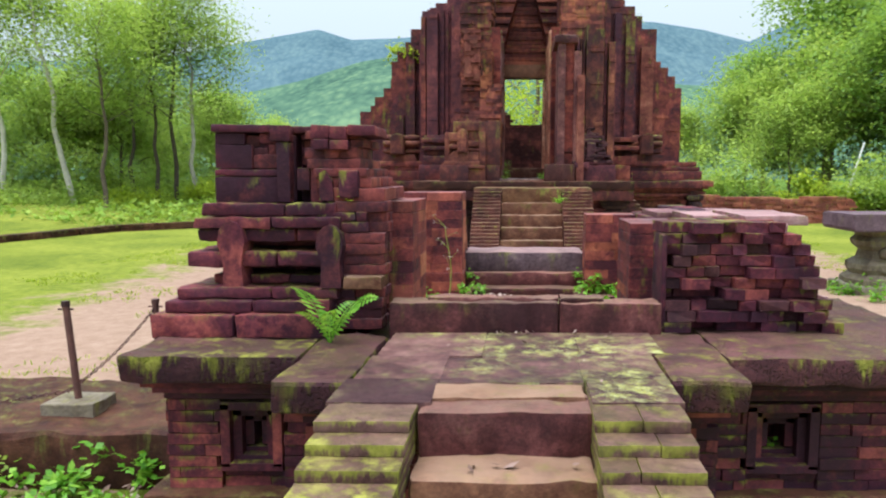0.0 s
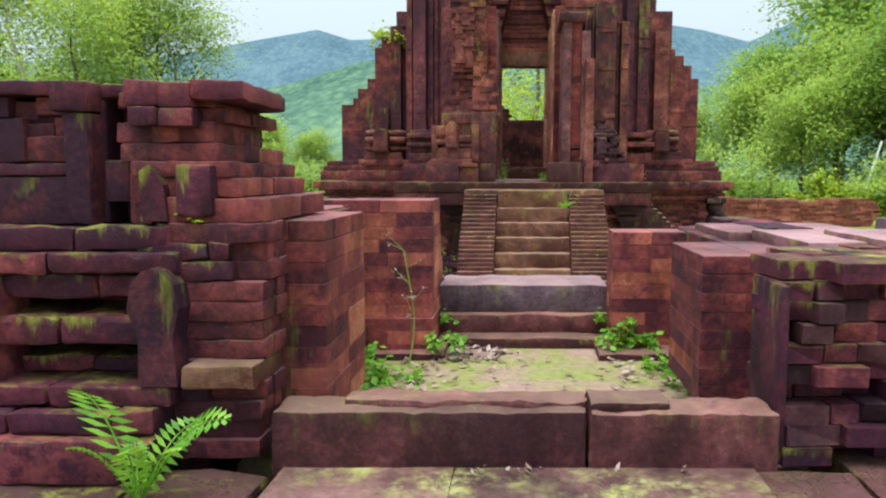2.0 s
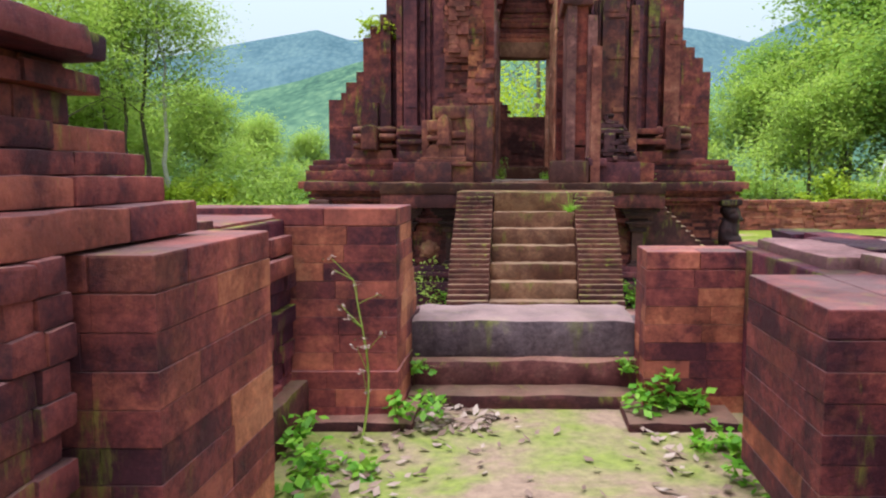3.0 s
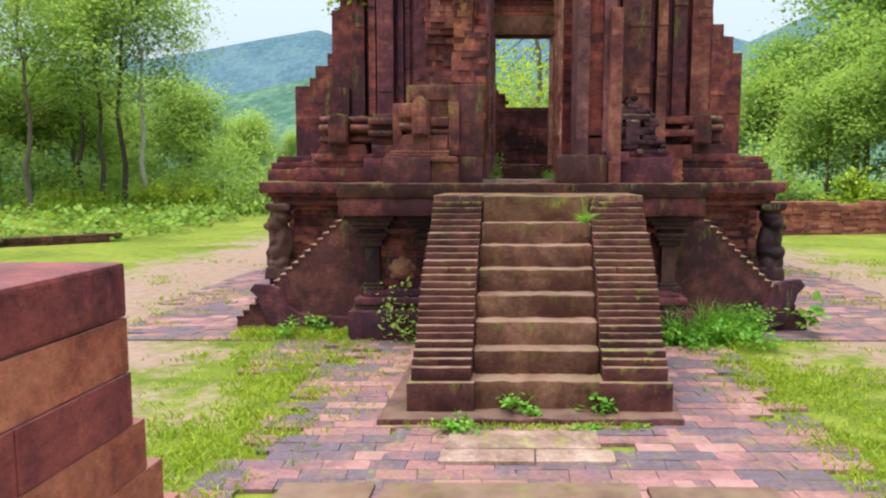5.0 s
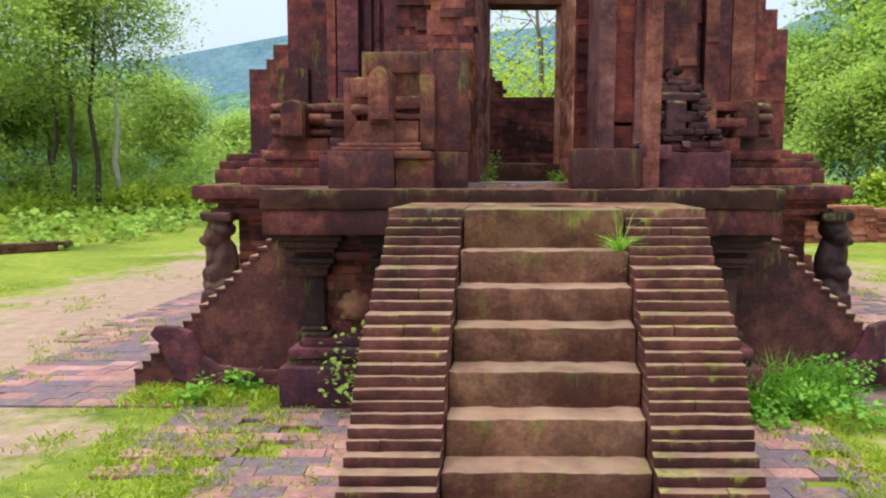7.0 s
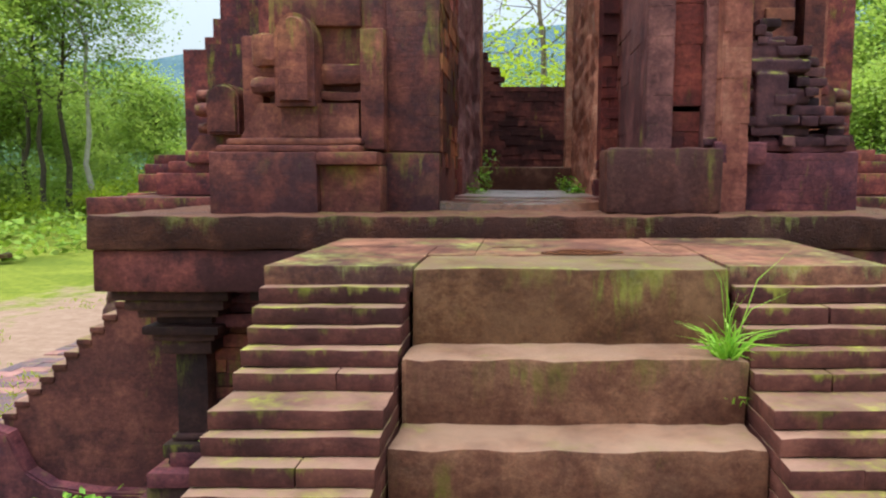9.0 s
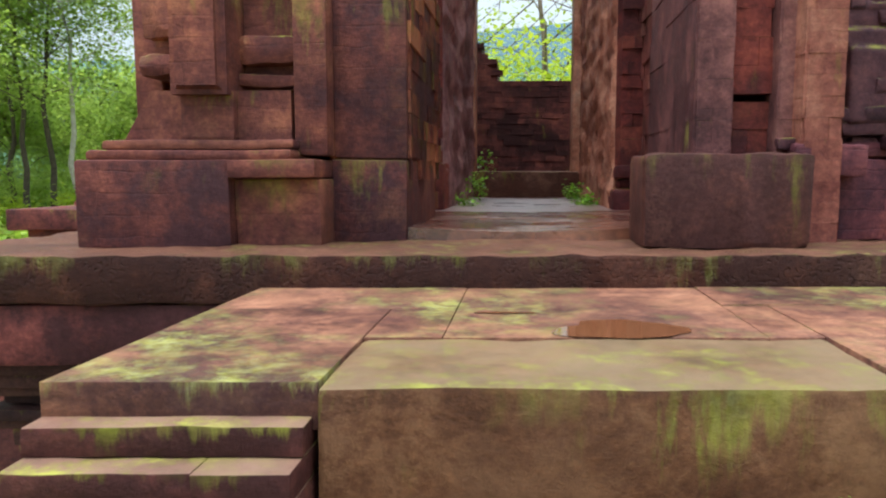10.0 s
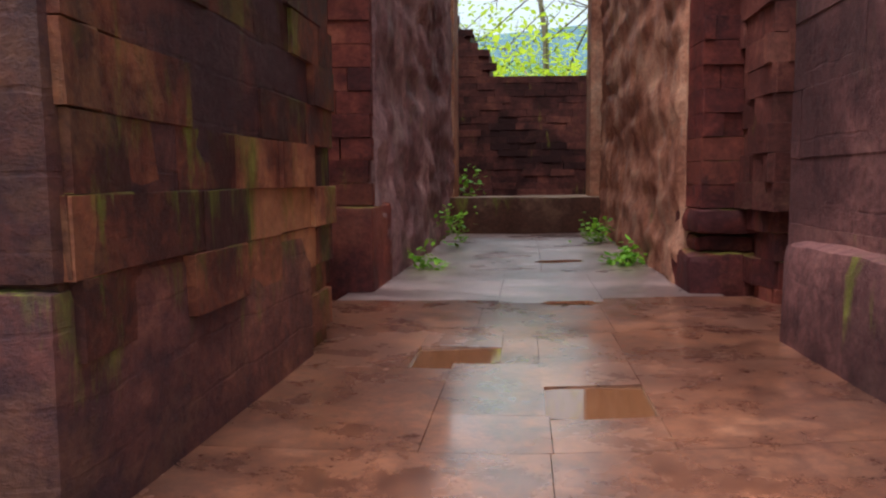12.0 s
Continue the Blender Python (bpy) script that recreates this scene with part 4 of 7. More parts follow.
def gate_stair():
    g = thing("gate_stair", "mossy stone stair up to the gate with stepped brick side walls", "stairs", "", "structure")
    # stone treads of the middle flight
    tops = [0.98, 0.81, 0.63, 0.45, 0.27, 0.1]
    for k, z in enumerate(tops):
        y0 = 2.64 - 0.24 * k
        block("tread", (-0.40, 0.27, y0, y0 + 0.34 if k else 2.9, z - 0.2, z), m_sill if k == 0 else m_stone, g, "worn sandstone step", 0.03, 0.016, 0.09, k)
    block("top_stone", (-0.37, 0.25, 2.78, 2.98, 0.9, 0.995), m_stone, g, "worn pale sandstone slab", 0.015, 0.012, 0.1, 9)
    # side flights: one thin course a step
    n = 22
    for xa, xb in ((-0.757, -0.41), (0.262, 0.61)):
        for k in range(n):
            z1, z0 = 0.985 - 0.0435 * k, 0.985 - 0.0435 * (k + 1)
            y0 = 2.525 - 0.121 * k
            mid = (xa + xb) / 2 + 0.05 * math.sin(k * 2.1)
            for a, b in (((xa, xb),) if xa < 0 else ((xa, mid - 0.002), (mid + 0.002, xb))):
                block("step_brick", (a, b, y0 + 0.006 * math.sin(k * 7 + a * 9), min(2.95, y0 + 0.5), z0, z1), m_mossy_step, g, "", 0.004, 0.004, 0.06, k)
    return g


gate_stair()
gl = thing("gate_landing", "flat landing of stone slabs with bright green moss before the gate", "landing", "", "structure")
for k, (x0, x1, y0, y1) in enumerate(((-0.77, -0.36, 2.72, 3.05), (-0.36, 0.26, 2.99, 3.4), (0.27, 0.63, 2.72, 3.05), (-0.74, -0.36, 3.05, 3.45), (0.26, 0.63, 3.05, 3.5), (-0.72, -0.2, 3.45, 3.97), (-0.2, 0.28, 3.4, 3.97), (0.28, 0.7, 3.5, 3.97), (-0.36, 0.26, 2.99, 3.05))):
    block("landing_slab", (x0 + 0.0006, x1 - 0.0006, y0 + 0.0006, y1 - 0.0006, 0.80, 0.992), m_bloom, gl, "", 0.003, 0.003, 0.12, k)


def sill():
    s = thing("gate_sill", "long worn sandstone threshold block with chipped upper edge", "threshold")
    block("sill_stone", (-0.755, 0.198, 3.97, 4.125, 0.92, 1.165), m_sill, s, "", 0.016, 0.012, 0.03, 2)
    block("sill_stone", (0.204, 0.775, 3.965, 4.13, 0.92, 1.16), m_sill, s, "", 0.016, 0.012, 0.03, 5)
    block("upper_stone", (-0.55, 0.2, 4.02, 4.14, 1.15, 1.182), m_sill, s, "chipped upper layer of pale worn sandstone", 0.014, 0.012, 0.03, 7)
    block("upper_stone", (0.206, 0.45, 3.99, 4.14, 1.15, 1.186), m_sill, s, "", 0.012, 0.01, 0.03, 8)
    block("back_step", (-0.7, 0.72, 4.12, 4.4, 0.8, 0.93), m_sill, s, "", 0.02, 0.015, 0.08, 9)
    t = thing("rear_sill", "dark hollowed stone threshold with two steps at the back of the gate", "threshold")
    block("upper_step", (-0.53, 0.52, 6.2, 6.62, 1.0, 1.215), m_hollow, t, "", 0.05, 0.012, 0.1, 1)
    block("middle_step", (-0.56, 0.54, 6.14, 6.4, 0.9, 1.04), m_sill, t, "", 0.03, 0.012, 0.1, 2)
    block("lower_step", (-0.5, 0.5, 6.0, 6.3, 0.84, 0.925), m_sill, t, "", 0.02, 0.012, 0.1, 3)
    for x0, x1 in ((-0.95, -0.43), (0.42, 0.86)):
        b = tagged(block("base_stone", (x0, x1, 5.72, 6.2, 0.83, 0.9), m_sill, None, "flat stone slab at the foot of the gate pier", 0.01, 0.01, 0.1, 4), "", "stone")
    f = block("gate_floor", (-1.0, 1.0, 4.3, 6.35, 0.7, 0.862), m_mossfloor, None, "trodden earth floor with green film inside the gate", 0.01, 0.006, 0.1, 6)
    tagged(f, "", "floor", "", "structure")


sill()


def pier(name, x0, x1, y0, y1, z0, z1, label, seed, warm=(0.1, 0.1, 0.1), patch=None, foot=None, teeth=0.0):
    """A square brick pier: courses of large smooth bricks, paler ones mostly away from the front, with an optional foot
    course and a toothed back.
    """
    root = thing(name, label, "pier", "gate piers")
    rnd = random.Random(seed)
    n = max(4, round((z1 - z0) / 0.073))
    h = (z1 - z0) / n
    block("core", (x0 + 0.012, x1 - 0.012, y0 + 0.012, y1 - 0.012, z0, z1 - 0.004), m_pier, root, "", 0.0)
    for c in range(n):
        za, zb = z0 + c * h, z0 + (c + 1) * h - 0.0012
        cut = x0 + (x1 - x0) * rnd.uniform(0.4, 0.6)
        step = 0.018 if foot and zb < foot else 0.0
        back = min(0.24, max(0.0, teeth * (1.565 - zb))) * rnd.uniform(0.85, 1.1)
        for a, b in ((x0, cut), (cut, x1)):
            cy = y0 + (y1 - y0) * rnd.choice((rnd.uniform(0.18, 0.3), rnd.uniform(0.4, 0.6)))
            for q0, q1 in ((y0, cy), (cy, y1)):
                p = rnd.uniform(-0.0014, 0.0014)
                front, side = q0 == y0, b == x1
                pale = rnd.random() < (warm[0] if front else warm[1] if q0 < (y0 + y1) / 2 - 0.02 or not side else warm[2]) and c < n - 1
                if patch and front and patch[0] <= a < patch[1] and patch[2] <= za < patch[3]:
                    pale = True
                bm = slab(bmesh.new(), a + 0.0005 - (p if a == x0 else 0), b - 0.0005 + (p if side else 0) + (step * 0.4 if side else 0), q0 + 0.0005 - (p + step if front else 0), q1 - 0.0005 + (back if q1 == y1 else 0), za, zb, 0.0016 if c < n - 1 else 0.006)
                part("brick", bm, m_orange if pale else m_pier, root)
    return root


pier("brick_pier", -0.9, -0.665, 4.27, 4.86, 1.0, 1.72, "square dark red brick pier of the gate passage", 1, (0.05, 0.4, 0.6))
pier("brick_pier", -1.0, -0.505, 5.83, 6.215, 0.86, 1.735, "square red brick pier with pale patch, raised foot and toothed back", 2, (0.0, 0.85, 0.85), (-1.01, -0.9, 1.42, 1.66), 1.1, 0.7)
pier("brick_pier", 0.67, 1.08, 4.55, 5.12, 1.0, 1.57, "low square red brick pier with flat sky-pale top", 3, (0.1, 0.12, 0.12))
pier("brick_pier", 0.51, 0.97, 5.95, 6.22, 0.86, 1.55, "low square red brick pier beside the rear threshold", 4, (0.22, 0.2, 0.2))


def left_wall():
    """The taller ruined front wall: plinth steps, moulded cornices and a pilastered upper wall."""
    w = thing("gate_wall_left", "tall ruined gate wall with moulded courses, pilasters and broken stepped end", "wall", "", "structure")
    rnd = random.Random(5)
    bands = [  # z0, z1, left x, right x, front y
        (0.985, 1.115, -2.03, -1.06, 3.84), (1.115, 1.185, -1.98, -1.06, 3.89), (1.185, 1.25, -1.93, -1.03, 3.94),
        (1.25, 1.31, -1.78, -1.05, 4.08), (1.31, 1.36, -1.74, -1.05, 4.26), (1.36, 1.45, -1.88, -1.02, 3.98), (1.45, 1.505, -1.74, -1.05, 4.24),
        (1.50, 1.575, -1.83, -1.02, 4.0), (1.575, 1.64, -1.84, -1.02, 3.97), (1.64, 1.715, -1.81, -1.05, 4.0),
    ]
    for k, (z0, z1, x0, x1, y0) in enumerate(bands):
        s = x0
        while s < x1 - 0.02:
            e = min(x1, s + rnd.uniform(0.3, 0.55))
            if x1 - e < 0.12:
                e = x1
            d = rnd.uniform(-0.008, 0.008)
            block("course_brick", (s + 0.002, e - 0.002, y0 + d, y0 + 0.45, z0 + 0.002, z1 - 0.001), m_gate, w, "", 0.014, 0.014, 0.05, k * 7 + int(s * 10))
            s = e
    block("core", (-1.72, -0.95, 4.34, 6.2, 0.985, 1.69), m_gate, w, "", 0.01)
    # two rounded uprights over the mouldings
    for x0, x1, z0, z1, y0 in ((-1.70, -1.55, 1.24, 1.62, 3.95), (-1.15, -1.0, 1.25, 1.6, 3.93)):
        outline = [(x0 + 0.025, z0), (x1 - 0.01, z0), (x1 - 0.02, z0 + 0.14), (x1, z1 - 0.12), (x1 - 0.012, z1 - 0.05), (x1 - 0.045, z1 - 0.01), ((x0 + x1) / 2, z1), (x0 + 0.045, z1 - 0.01), (x0 + 0.012, z1 - 0.05), (x0, z1 - 0.12), (x0 + 0.03, z0 + 0.14)]
        part("upright", prism(outline, y0, y0 + 0.16), m_gate, w)
    # upper wall: a smooth corner panel, two pilasters with a sunk panel between them, and an overhanging cap
    block("core", (-1.74, -1.32, 4.165, 4.6, 1.715, 2.1), m_gate, w, "", 0.01)
    block("core", (-1.32, -1.05, 4.26, 4.6, 1.715, 2.1), m_gate, w, "", 0.01)
    face = [  # x0, x1, front y, z0, z1
        (-1.775, -1.41, 4.125, 1.715, 1.865), (-1.775, -1.41, 4.122, 1.866, 1.905), (-1.77, -1.56, 4.13, 1.906, 2.045), (-1.56, -1.41, 4.14, 1.906, 1.985), (-1.56, -1.47, 4.15, 1.986, 2.03), (-1.47, -1.41, 4.145, 1.986, 2.05),
        (-1.77, -1.6, 4.13, 2.046, 2.11), (-1.6, -1.52, 4.155, 2.035, 2.1), (-1.52, -1.41, 4.135, 2.05, 2.112),
        (-1.30, -1.22, 4.22, 1.93, 1.985), (-1.30, -1.22, 4.21, 1.985, 2.03), (-1.29, -1.24, 4.225, 2.03, 2.075), (-1.3, -1.21, 4.2, 2.075, 2.11),
        (-1.15, -1.06, 4.2, 1.93, 1.965), (-1.08, -1.04, 4.15, 1.965, 2.01), (-1.15, -1.02, 4.16, 1.90, 1.93), (-1.14, -1.02, 4.1, 1.8, 1.9), (-1.16, -1.02, 4.14, 1.715, 1.8),
    ]
    for k, (x0, x1, y0, z0, z1) in enumerate(face):
        block("face_brick", (x0 + 0.001, x1 - 0.001, y0, y0 + 0.3, z0 + 0.001, z1 - 0.001), m_pier if k in (3, 4, 7, 9, 11) else m_gate, w, "", 0.006, 0.008, 0.05, k + 11)
    for x0, x1, y0, z1 in ((-1.41, -1.335, 4.09, 2.06), (-1.215, -1.15, 4.1, 2.1)):
        block("pilaster", (x0, x1, y0, 4.3, 1.715, z1), m_gate, w, "", 0.012, 0.008, 0.06, int(x0 * 10))
    for k, (a, b, y0, z0, z1) in enumerate(((-1.785, -1.44, 4.105, 2.112, 2.158), (-1.44, -1.33, 4.075, 2.062, 2.155), (-1.33, -1.21, 4.16, 2.11, 2.15), (-1.21, -1.1, 4.06, 2.075, 2.15), (-1.1, -1.0, 4.05, 2.07, 2.145), (-1.19, -1.1, 4.05, 2.015, 2.074), (-1.1, -0.99, 4.045, 2.01, 2.069), (-1.0, -0.86, 4.07, 2.09, 2.145))):
        block("cap_brick", (a + 0.001, b - 0.001, y0, 4.5, z0, z1), m_gate, w, "", 0.01, 0.008, 0.05, k)
    block("cap_brick", (-1.0, -0.84, 4.05, 4.42, 2.09, 2.15), m_gate, w, "", 0.014, 0.012, 0.06, 5)
    block("hanging_brick", (-1.305, -1.23, 4.12, 4.25, 1.785, 1.915), m_gate, w, "", 0.008, 0.006, 0.05, 4)
    part("leaning_shard", prism([(-1.15, 1.73), (-1.07, 1.73), (-1.08, 1.84), (-1.12, 1.9), (-1.15, 1.88)], 4.03, 4.09), m_gate, w)
    block("moss_brick", (-1.04, -0.93, 4.02, 4.2, 1.74, 1.9), m_gate, w, "", 0.015, 0.012, 0.05, 6)
    # broken end towards the passage: rough courses in front, smooth ones behind, drawn back course by course
    courses = [(1.0, 1.06, -0.80, 4.2), (1.06, 1.12, -0.81, 4.2), (1.12, 1.18, -0.80, 4.2), (1.18, 1.24, -0.79, 4.2), (1.24, 1.31, -0.80, 4.2), (1.31, 1.37, -0.78, 4.2), (1.37, 1.43, -0.79, 4.2), (1.43, 1.49, -0.78, 4.2), (1.49, 1.55, -0.78, 4.2), (1.55, 1.61, -0.77, 4.2), (1.61, 1.665, -0.78, 4.2), (1.665, 1.725, -0.77, 4.2),
               (1.725, 1.80, -0.79, 4.74), (1.80, 1.86, -0.87, 4.72), (1.86, 1.91, -0.89, 4.68), (1.91, 1.965, -0.93, 4.69), (1.965, 2.03, -0.95, 4.5), (2.03, 2.075, -0.92, 4.56), (2.075, 2.12, -0.95, 4.5)]
    for k, (z, zt, xr, yb) in enumerate(courses):
        m, m_end = (m_pier if k in (16, 2, 7) or k > 12 else m_gate), m_pier
        front = 4.03 + (0.012 * (k - 11) if k > 11 else 0)
        s = -1.12 + rnd.uniform(-0.05, 0.08)
        while s < xr - 0.14:
            e = min(xr - 0.1, s + rnd.uniform(0.14, 0.3))
            d = rnd.uniform(-0.03, 0.025)
            block("brick", (s + 0.002, e - 0.002, front + d, 4.2 if k < 12 else yb, z + 0.0015, zt - 0.002), m, w, "", 0.008, 0.012, 0.04, k * 9 + int(s * 20))
            s = e
        cut = front + (yb - front) * rnd.uniform(0.4, 0.65)
        block("brick", (xr - 0.3, xr, front + rnd.uniform(-0.02, 0.02), cut - 0.001, z + 0.0008, zt - 0.0008), m_end, w, "", 0.006, 0.007, 0.06, k)
        block("brick", (xr - 0.3, xr + rnd.uniform(-0.008, 0.008), cut + 0.001, yb + rnd.uniform(-0.01, 0.01), z + 0.0008, zt - 0.0008), m_end, w, "", 0.006, 0.004, 0.06, k + 50)
    block("brick", (-1.0, -0.79, 3.93, 4.2, 1.24, 1.31), m_stone, w, "projecting pale brick", 0.012, 0.01, 0.06, 3)
    # inner side of the wall and the ledge at its foot
    block("foot_ledge", (-0.96, -0.86, 4.87, 5.86, 0.85, 1.045), m_sill, w, "", 0.01, 0.008, 0.08, 6)
    q = Pile(12)
    masonry(q, -1.75, -0.92, 4.7, 6.1, 0.86, ragged(along([(-1.75, 1.72), (-1.3, 1.68), (-1.05, 1.6), (-0.92, 1.45)]), 0.03, 4), 0.07, 0.26, 0.14, 0.014, "FLRB", 0.2, 0.005)
    masonry(q, -1.75, -0.98, 5.98, 6.3, 0.86, 1.71, 0.07, 0.3, 0.14, 0.02, "FLRB")
    q.out("side_wall", m_gate, w, "ruined brick side wall, stepped towards the passage")
    for k, (x0, x1, y0, y1, z) in enumerate(((-1.6, -1.0, 4.75, 5.3, 1.72), (-1.5, -0.98, 5.3, 5.98, 1.7), (-1.6, -0.92, 5.6, 5.97, 1.63), (-1.5, -0.9, 5.3, 5.8, 1.55), (-1.75, -0.99, 5.99, 6.27, 1.728))):
        block("top_slab", (x0, x1, y0, y1, z - 0.07, z), m_pier, w, "", 0.008, 0.006, 0.1, k + 30)


left_wall()


def right_wall():
    """The lower ruined wall: courses of single loose bricks, stepping back."""
    w = thing("gate_wall_right", "low ruined wall of loose uneven bricks with flat pale top", "wall", "", "structure")
    rnd = random.Random(17)
    c, n = 0.0625, 10
    for k in range(n):
        z0 = 0.985 + c * k
        x1 = 1.76 - 0.026 * k - 0.05 * max(0, k - 7)
        for row, yb in enumerate((4.02, 4.2)):
            s = (0.8, 0.95)[row] - rnd.random() * 0.1
            while s < x1:
                L = rnd.choice((rnd.uniform(0.08, 0.12), rnd.uniform(0.12, 0.19)))
                d = rnd.choice((-0.06, -0.03, -0.01, 0.0, 0.02, 0.05)) + rnd.uniform(-0.015, 0.015) + 0.004 * k
                if row or rnd.random() > 0.1:
                    brick("brick", max((0.776, 0.9)[row], s) + 0.002, min(s + L, x1 + 0.03) - 0.002, yb + d, yb + 0.22 + d, z0 + rnd.uniform(0, 0.004), z0 + c - 0.002, m_gate if rnd.random() < 0.8 else m_rubble, w, rnd, 0.035, rnd.random() < 0.45)
                s += L
        s = 4.05
        while s < 6.4:
            L = rnd.uniform(0.14, 0.3)
            d = rnd.uniform(-0.05, 0.04)
            brick("brick", x1 - 0.2 + d, x1 + d + 0.02, s + 0.002, s + L - 0.002, z0 + 0.001, z0 + c - 0.003, m_gate, w, rnd, 0.04)
            s += L
    for _ in range(46):
        a, t = rnd.uniform(4.2, 6.2), rnd.random()
        x, z = 1.50 + 0.3 * t, 1.58 - 0.5 * t
        L = rnd.uniform(0.1, 0.22)
        brick("brick", x - 0.06, x + 0.06, a, a + L, z - 0.03, z + 0.02, rnd.choice((m_gate, m_rose, m_brick)), w, rnd, 0.25)
    block("core", (0.92, 1.46, 4.14, 6.2, 0.985, 1.56), m_gate, w, "", 0.01)
    block("end_face", (0.772, 0.8, 4.0, 4.28, 0.99, 1.54), m_gate, w, "", 0.012, 0.006, 0.1, 8)
    q = Pile(13)
    masonry(q, 0.98, 1.5, 4.9, 6.2, 0.86, 1.55, 0.07, 0.26, 0.14, 0.014, "FLRB")
    masonry(q, 0.94, 1.7, 5.98, 6.3, 0.86, 1.545, 0.07, 0.3, 0.14, 0.01, "FLRB")
    q.out("side_wall", m_gate, w)
    for k, (x0, x1, y0, y1, z) in enumerate(((0.92, 1.5, 4.1, 4.6, 1.6), (1.08, 1.75, 4.6, 5.3, 1.615), (0.98, 1.7, 5.3, 6.0, 1.6), (1.1, 1.62, 6.0, 6.3, 1.58), (1.3, 1.68, 4.25, 5.0, 1.635))):
        block("top_slab", (x0, x1, y0, y1, z - 0.06, z), m_rose, w, "flat pale rose brick paving on the wall top", 0.008, 0.008, 0.15, k)


right_wall()

# ---- temple: stair ----
def temple_stair():
    g = thing("temple_stair", "steep worn stone stair with stepped brick side walls up to the temple", "stairs", "", "structure")
    block("footing", (-1.06, 1.22, 10.45, 12.3, -0.05, 0.06), m_sill, g, "flat dark stone footing", 0.015, 0.012, 0.15, 1)
    zs = [0.28, 0.47, 0.66, 0.85, 1.04, 1.23, 1.42, 1.6]
    for k, z in enumerate(zs[:7]):
        y0 = 10.68 + 0.196 * k + (0.02 if k == 7 else 0)
        block("tread", (-0.375, 0.625, y0, y0 + 0.42 if k < 7 else 12.8, z - 0.23, z), m_stone, g, "worn sandstone step with hollowed edge", 0.016, 0.012, 0.06, k)
    block("core", (-0.36, 0.61, 11.75, 13.1, 0.0, 1.2), m_sill, g, "", 0.01)
    block("core", (-0.36, 0.61, 12.3, 13.1, 1.0, 1.57), m_sill, g, "", 0.01)
    # front edges of the side courses from the top: a broader tread after every few
    lips = [12.03, 11.97, 11.925, 11.865, 11.81, 11.65, 11.6, 11.53, 11.48, 11.375, 11.32, 11.25, 11.2, 11.145, 11.12, 11.08, 11.055, 11.02, 10.965, 10.945, 10.88, 10.79, 10.73, 10.67]
    for lo, hi in ((-0.84, -0.38), (0.63, 1.13)):
        block("wall_foot", (lo - 0.03, hi + 0.03, 10.62, 13.2, 0.05, 0.28), m_step, g, "", 0.008, 0.008, 0.12, 3)
        h = 0.0531
        for k, y0 in enumerate(lips):
            z1 = 1.606 - h * k
            z0 = z1 - h if k < len(lips) - 1 else 0.28
            m = lo + (hi - lo) * (0.5 + 0.16 * math.sin(k * 2.3 + lo))
            for a, b in (((lo, m), (m, hi)) if k % 3 == 1 else ((lo, hi),)):
                block("step_brick", (a + 0.001, b - 0.001, y0 + 0.004 * math.sin(k * 5 + a), 12.9 if k < 4 else y0 + 0.6, z0 + 0.001, z1 - 0.001), m_step, g, "", 0.004, 0.005, 0.06, k * 3 + int(a * 9))
            block("core", (lo + 0.02, hi - 0.02, y0 + 0.3, 13.2, z0, z1), m_brick, g, "", 0.0)
    for k, (x0, x1, y0, y1, z1) in enumerate(((-0.84, -0.37, 12.08, 12.75, 1.664), (-0.37, 0.62, 12.062, 12.42, 1.659), (0.62, 1.13, 12.08, 12.8, 1.664), (-0.84, -0.2, 12.75, 13.12, 1.664), (-0.2, 0.5, 12.42, 13.12, 1.662), (0.5, 0.62, 12.42, 12.8, 1.662), (0.5, 1.13, 12.8, 13.12, 1.665), (-0.37, -0.2, 12.42, 12.75, 1.663))):
        block("landing_slab" if k != 1 else "edge_stone", (x0 + 0.0006, x1 - 0.0006, y0 + 0.0006, y1 - 0.0006, 1.58 if k != 1 else 1.38, z1), m_landing if k != 1 else m_edge, g, "mossy pale landing slab", 0.003 if k != 1 else 0.014, 0.001 if k != 1 else 0.009, 0.1, k)


temple_stair()


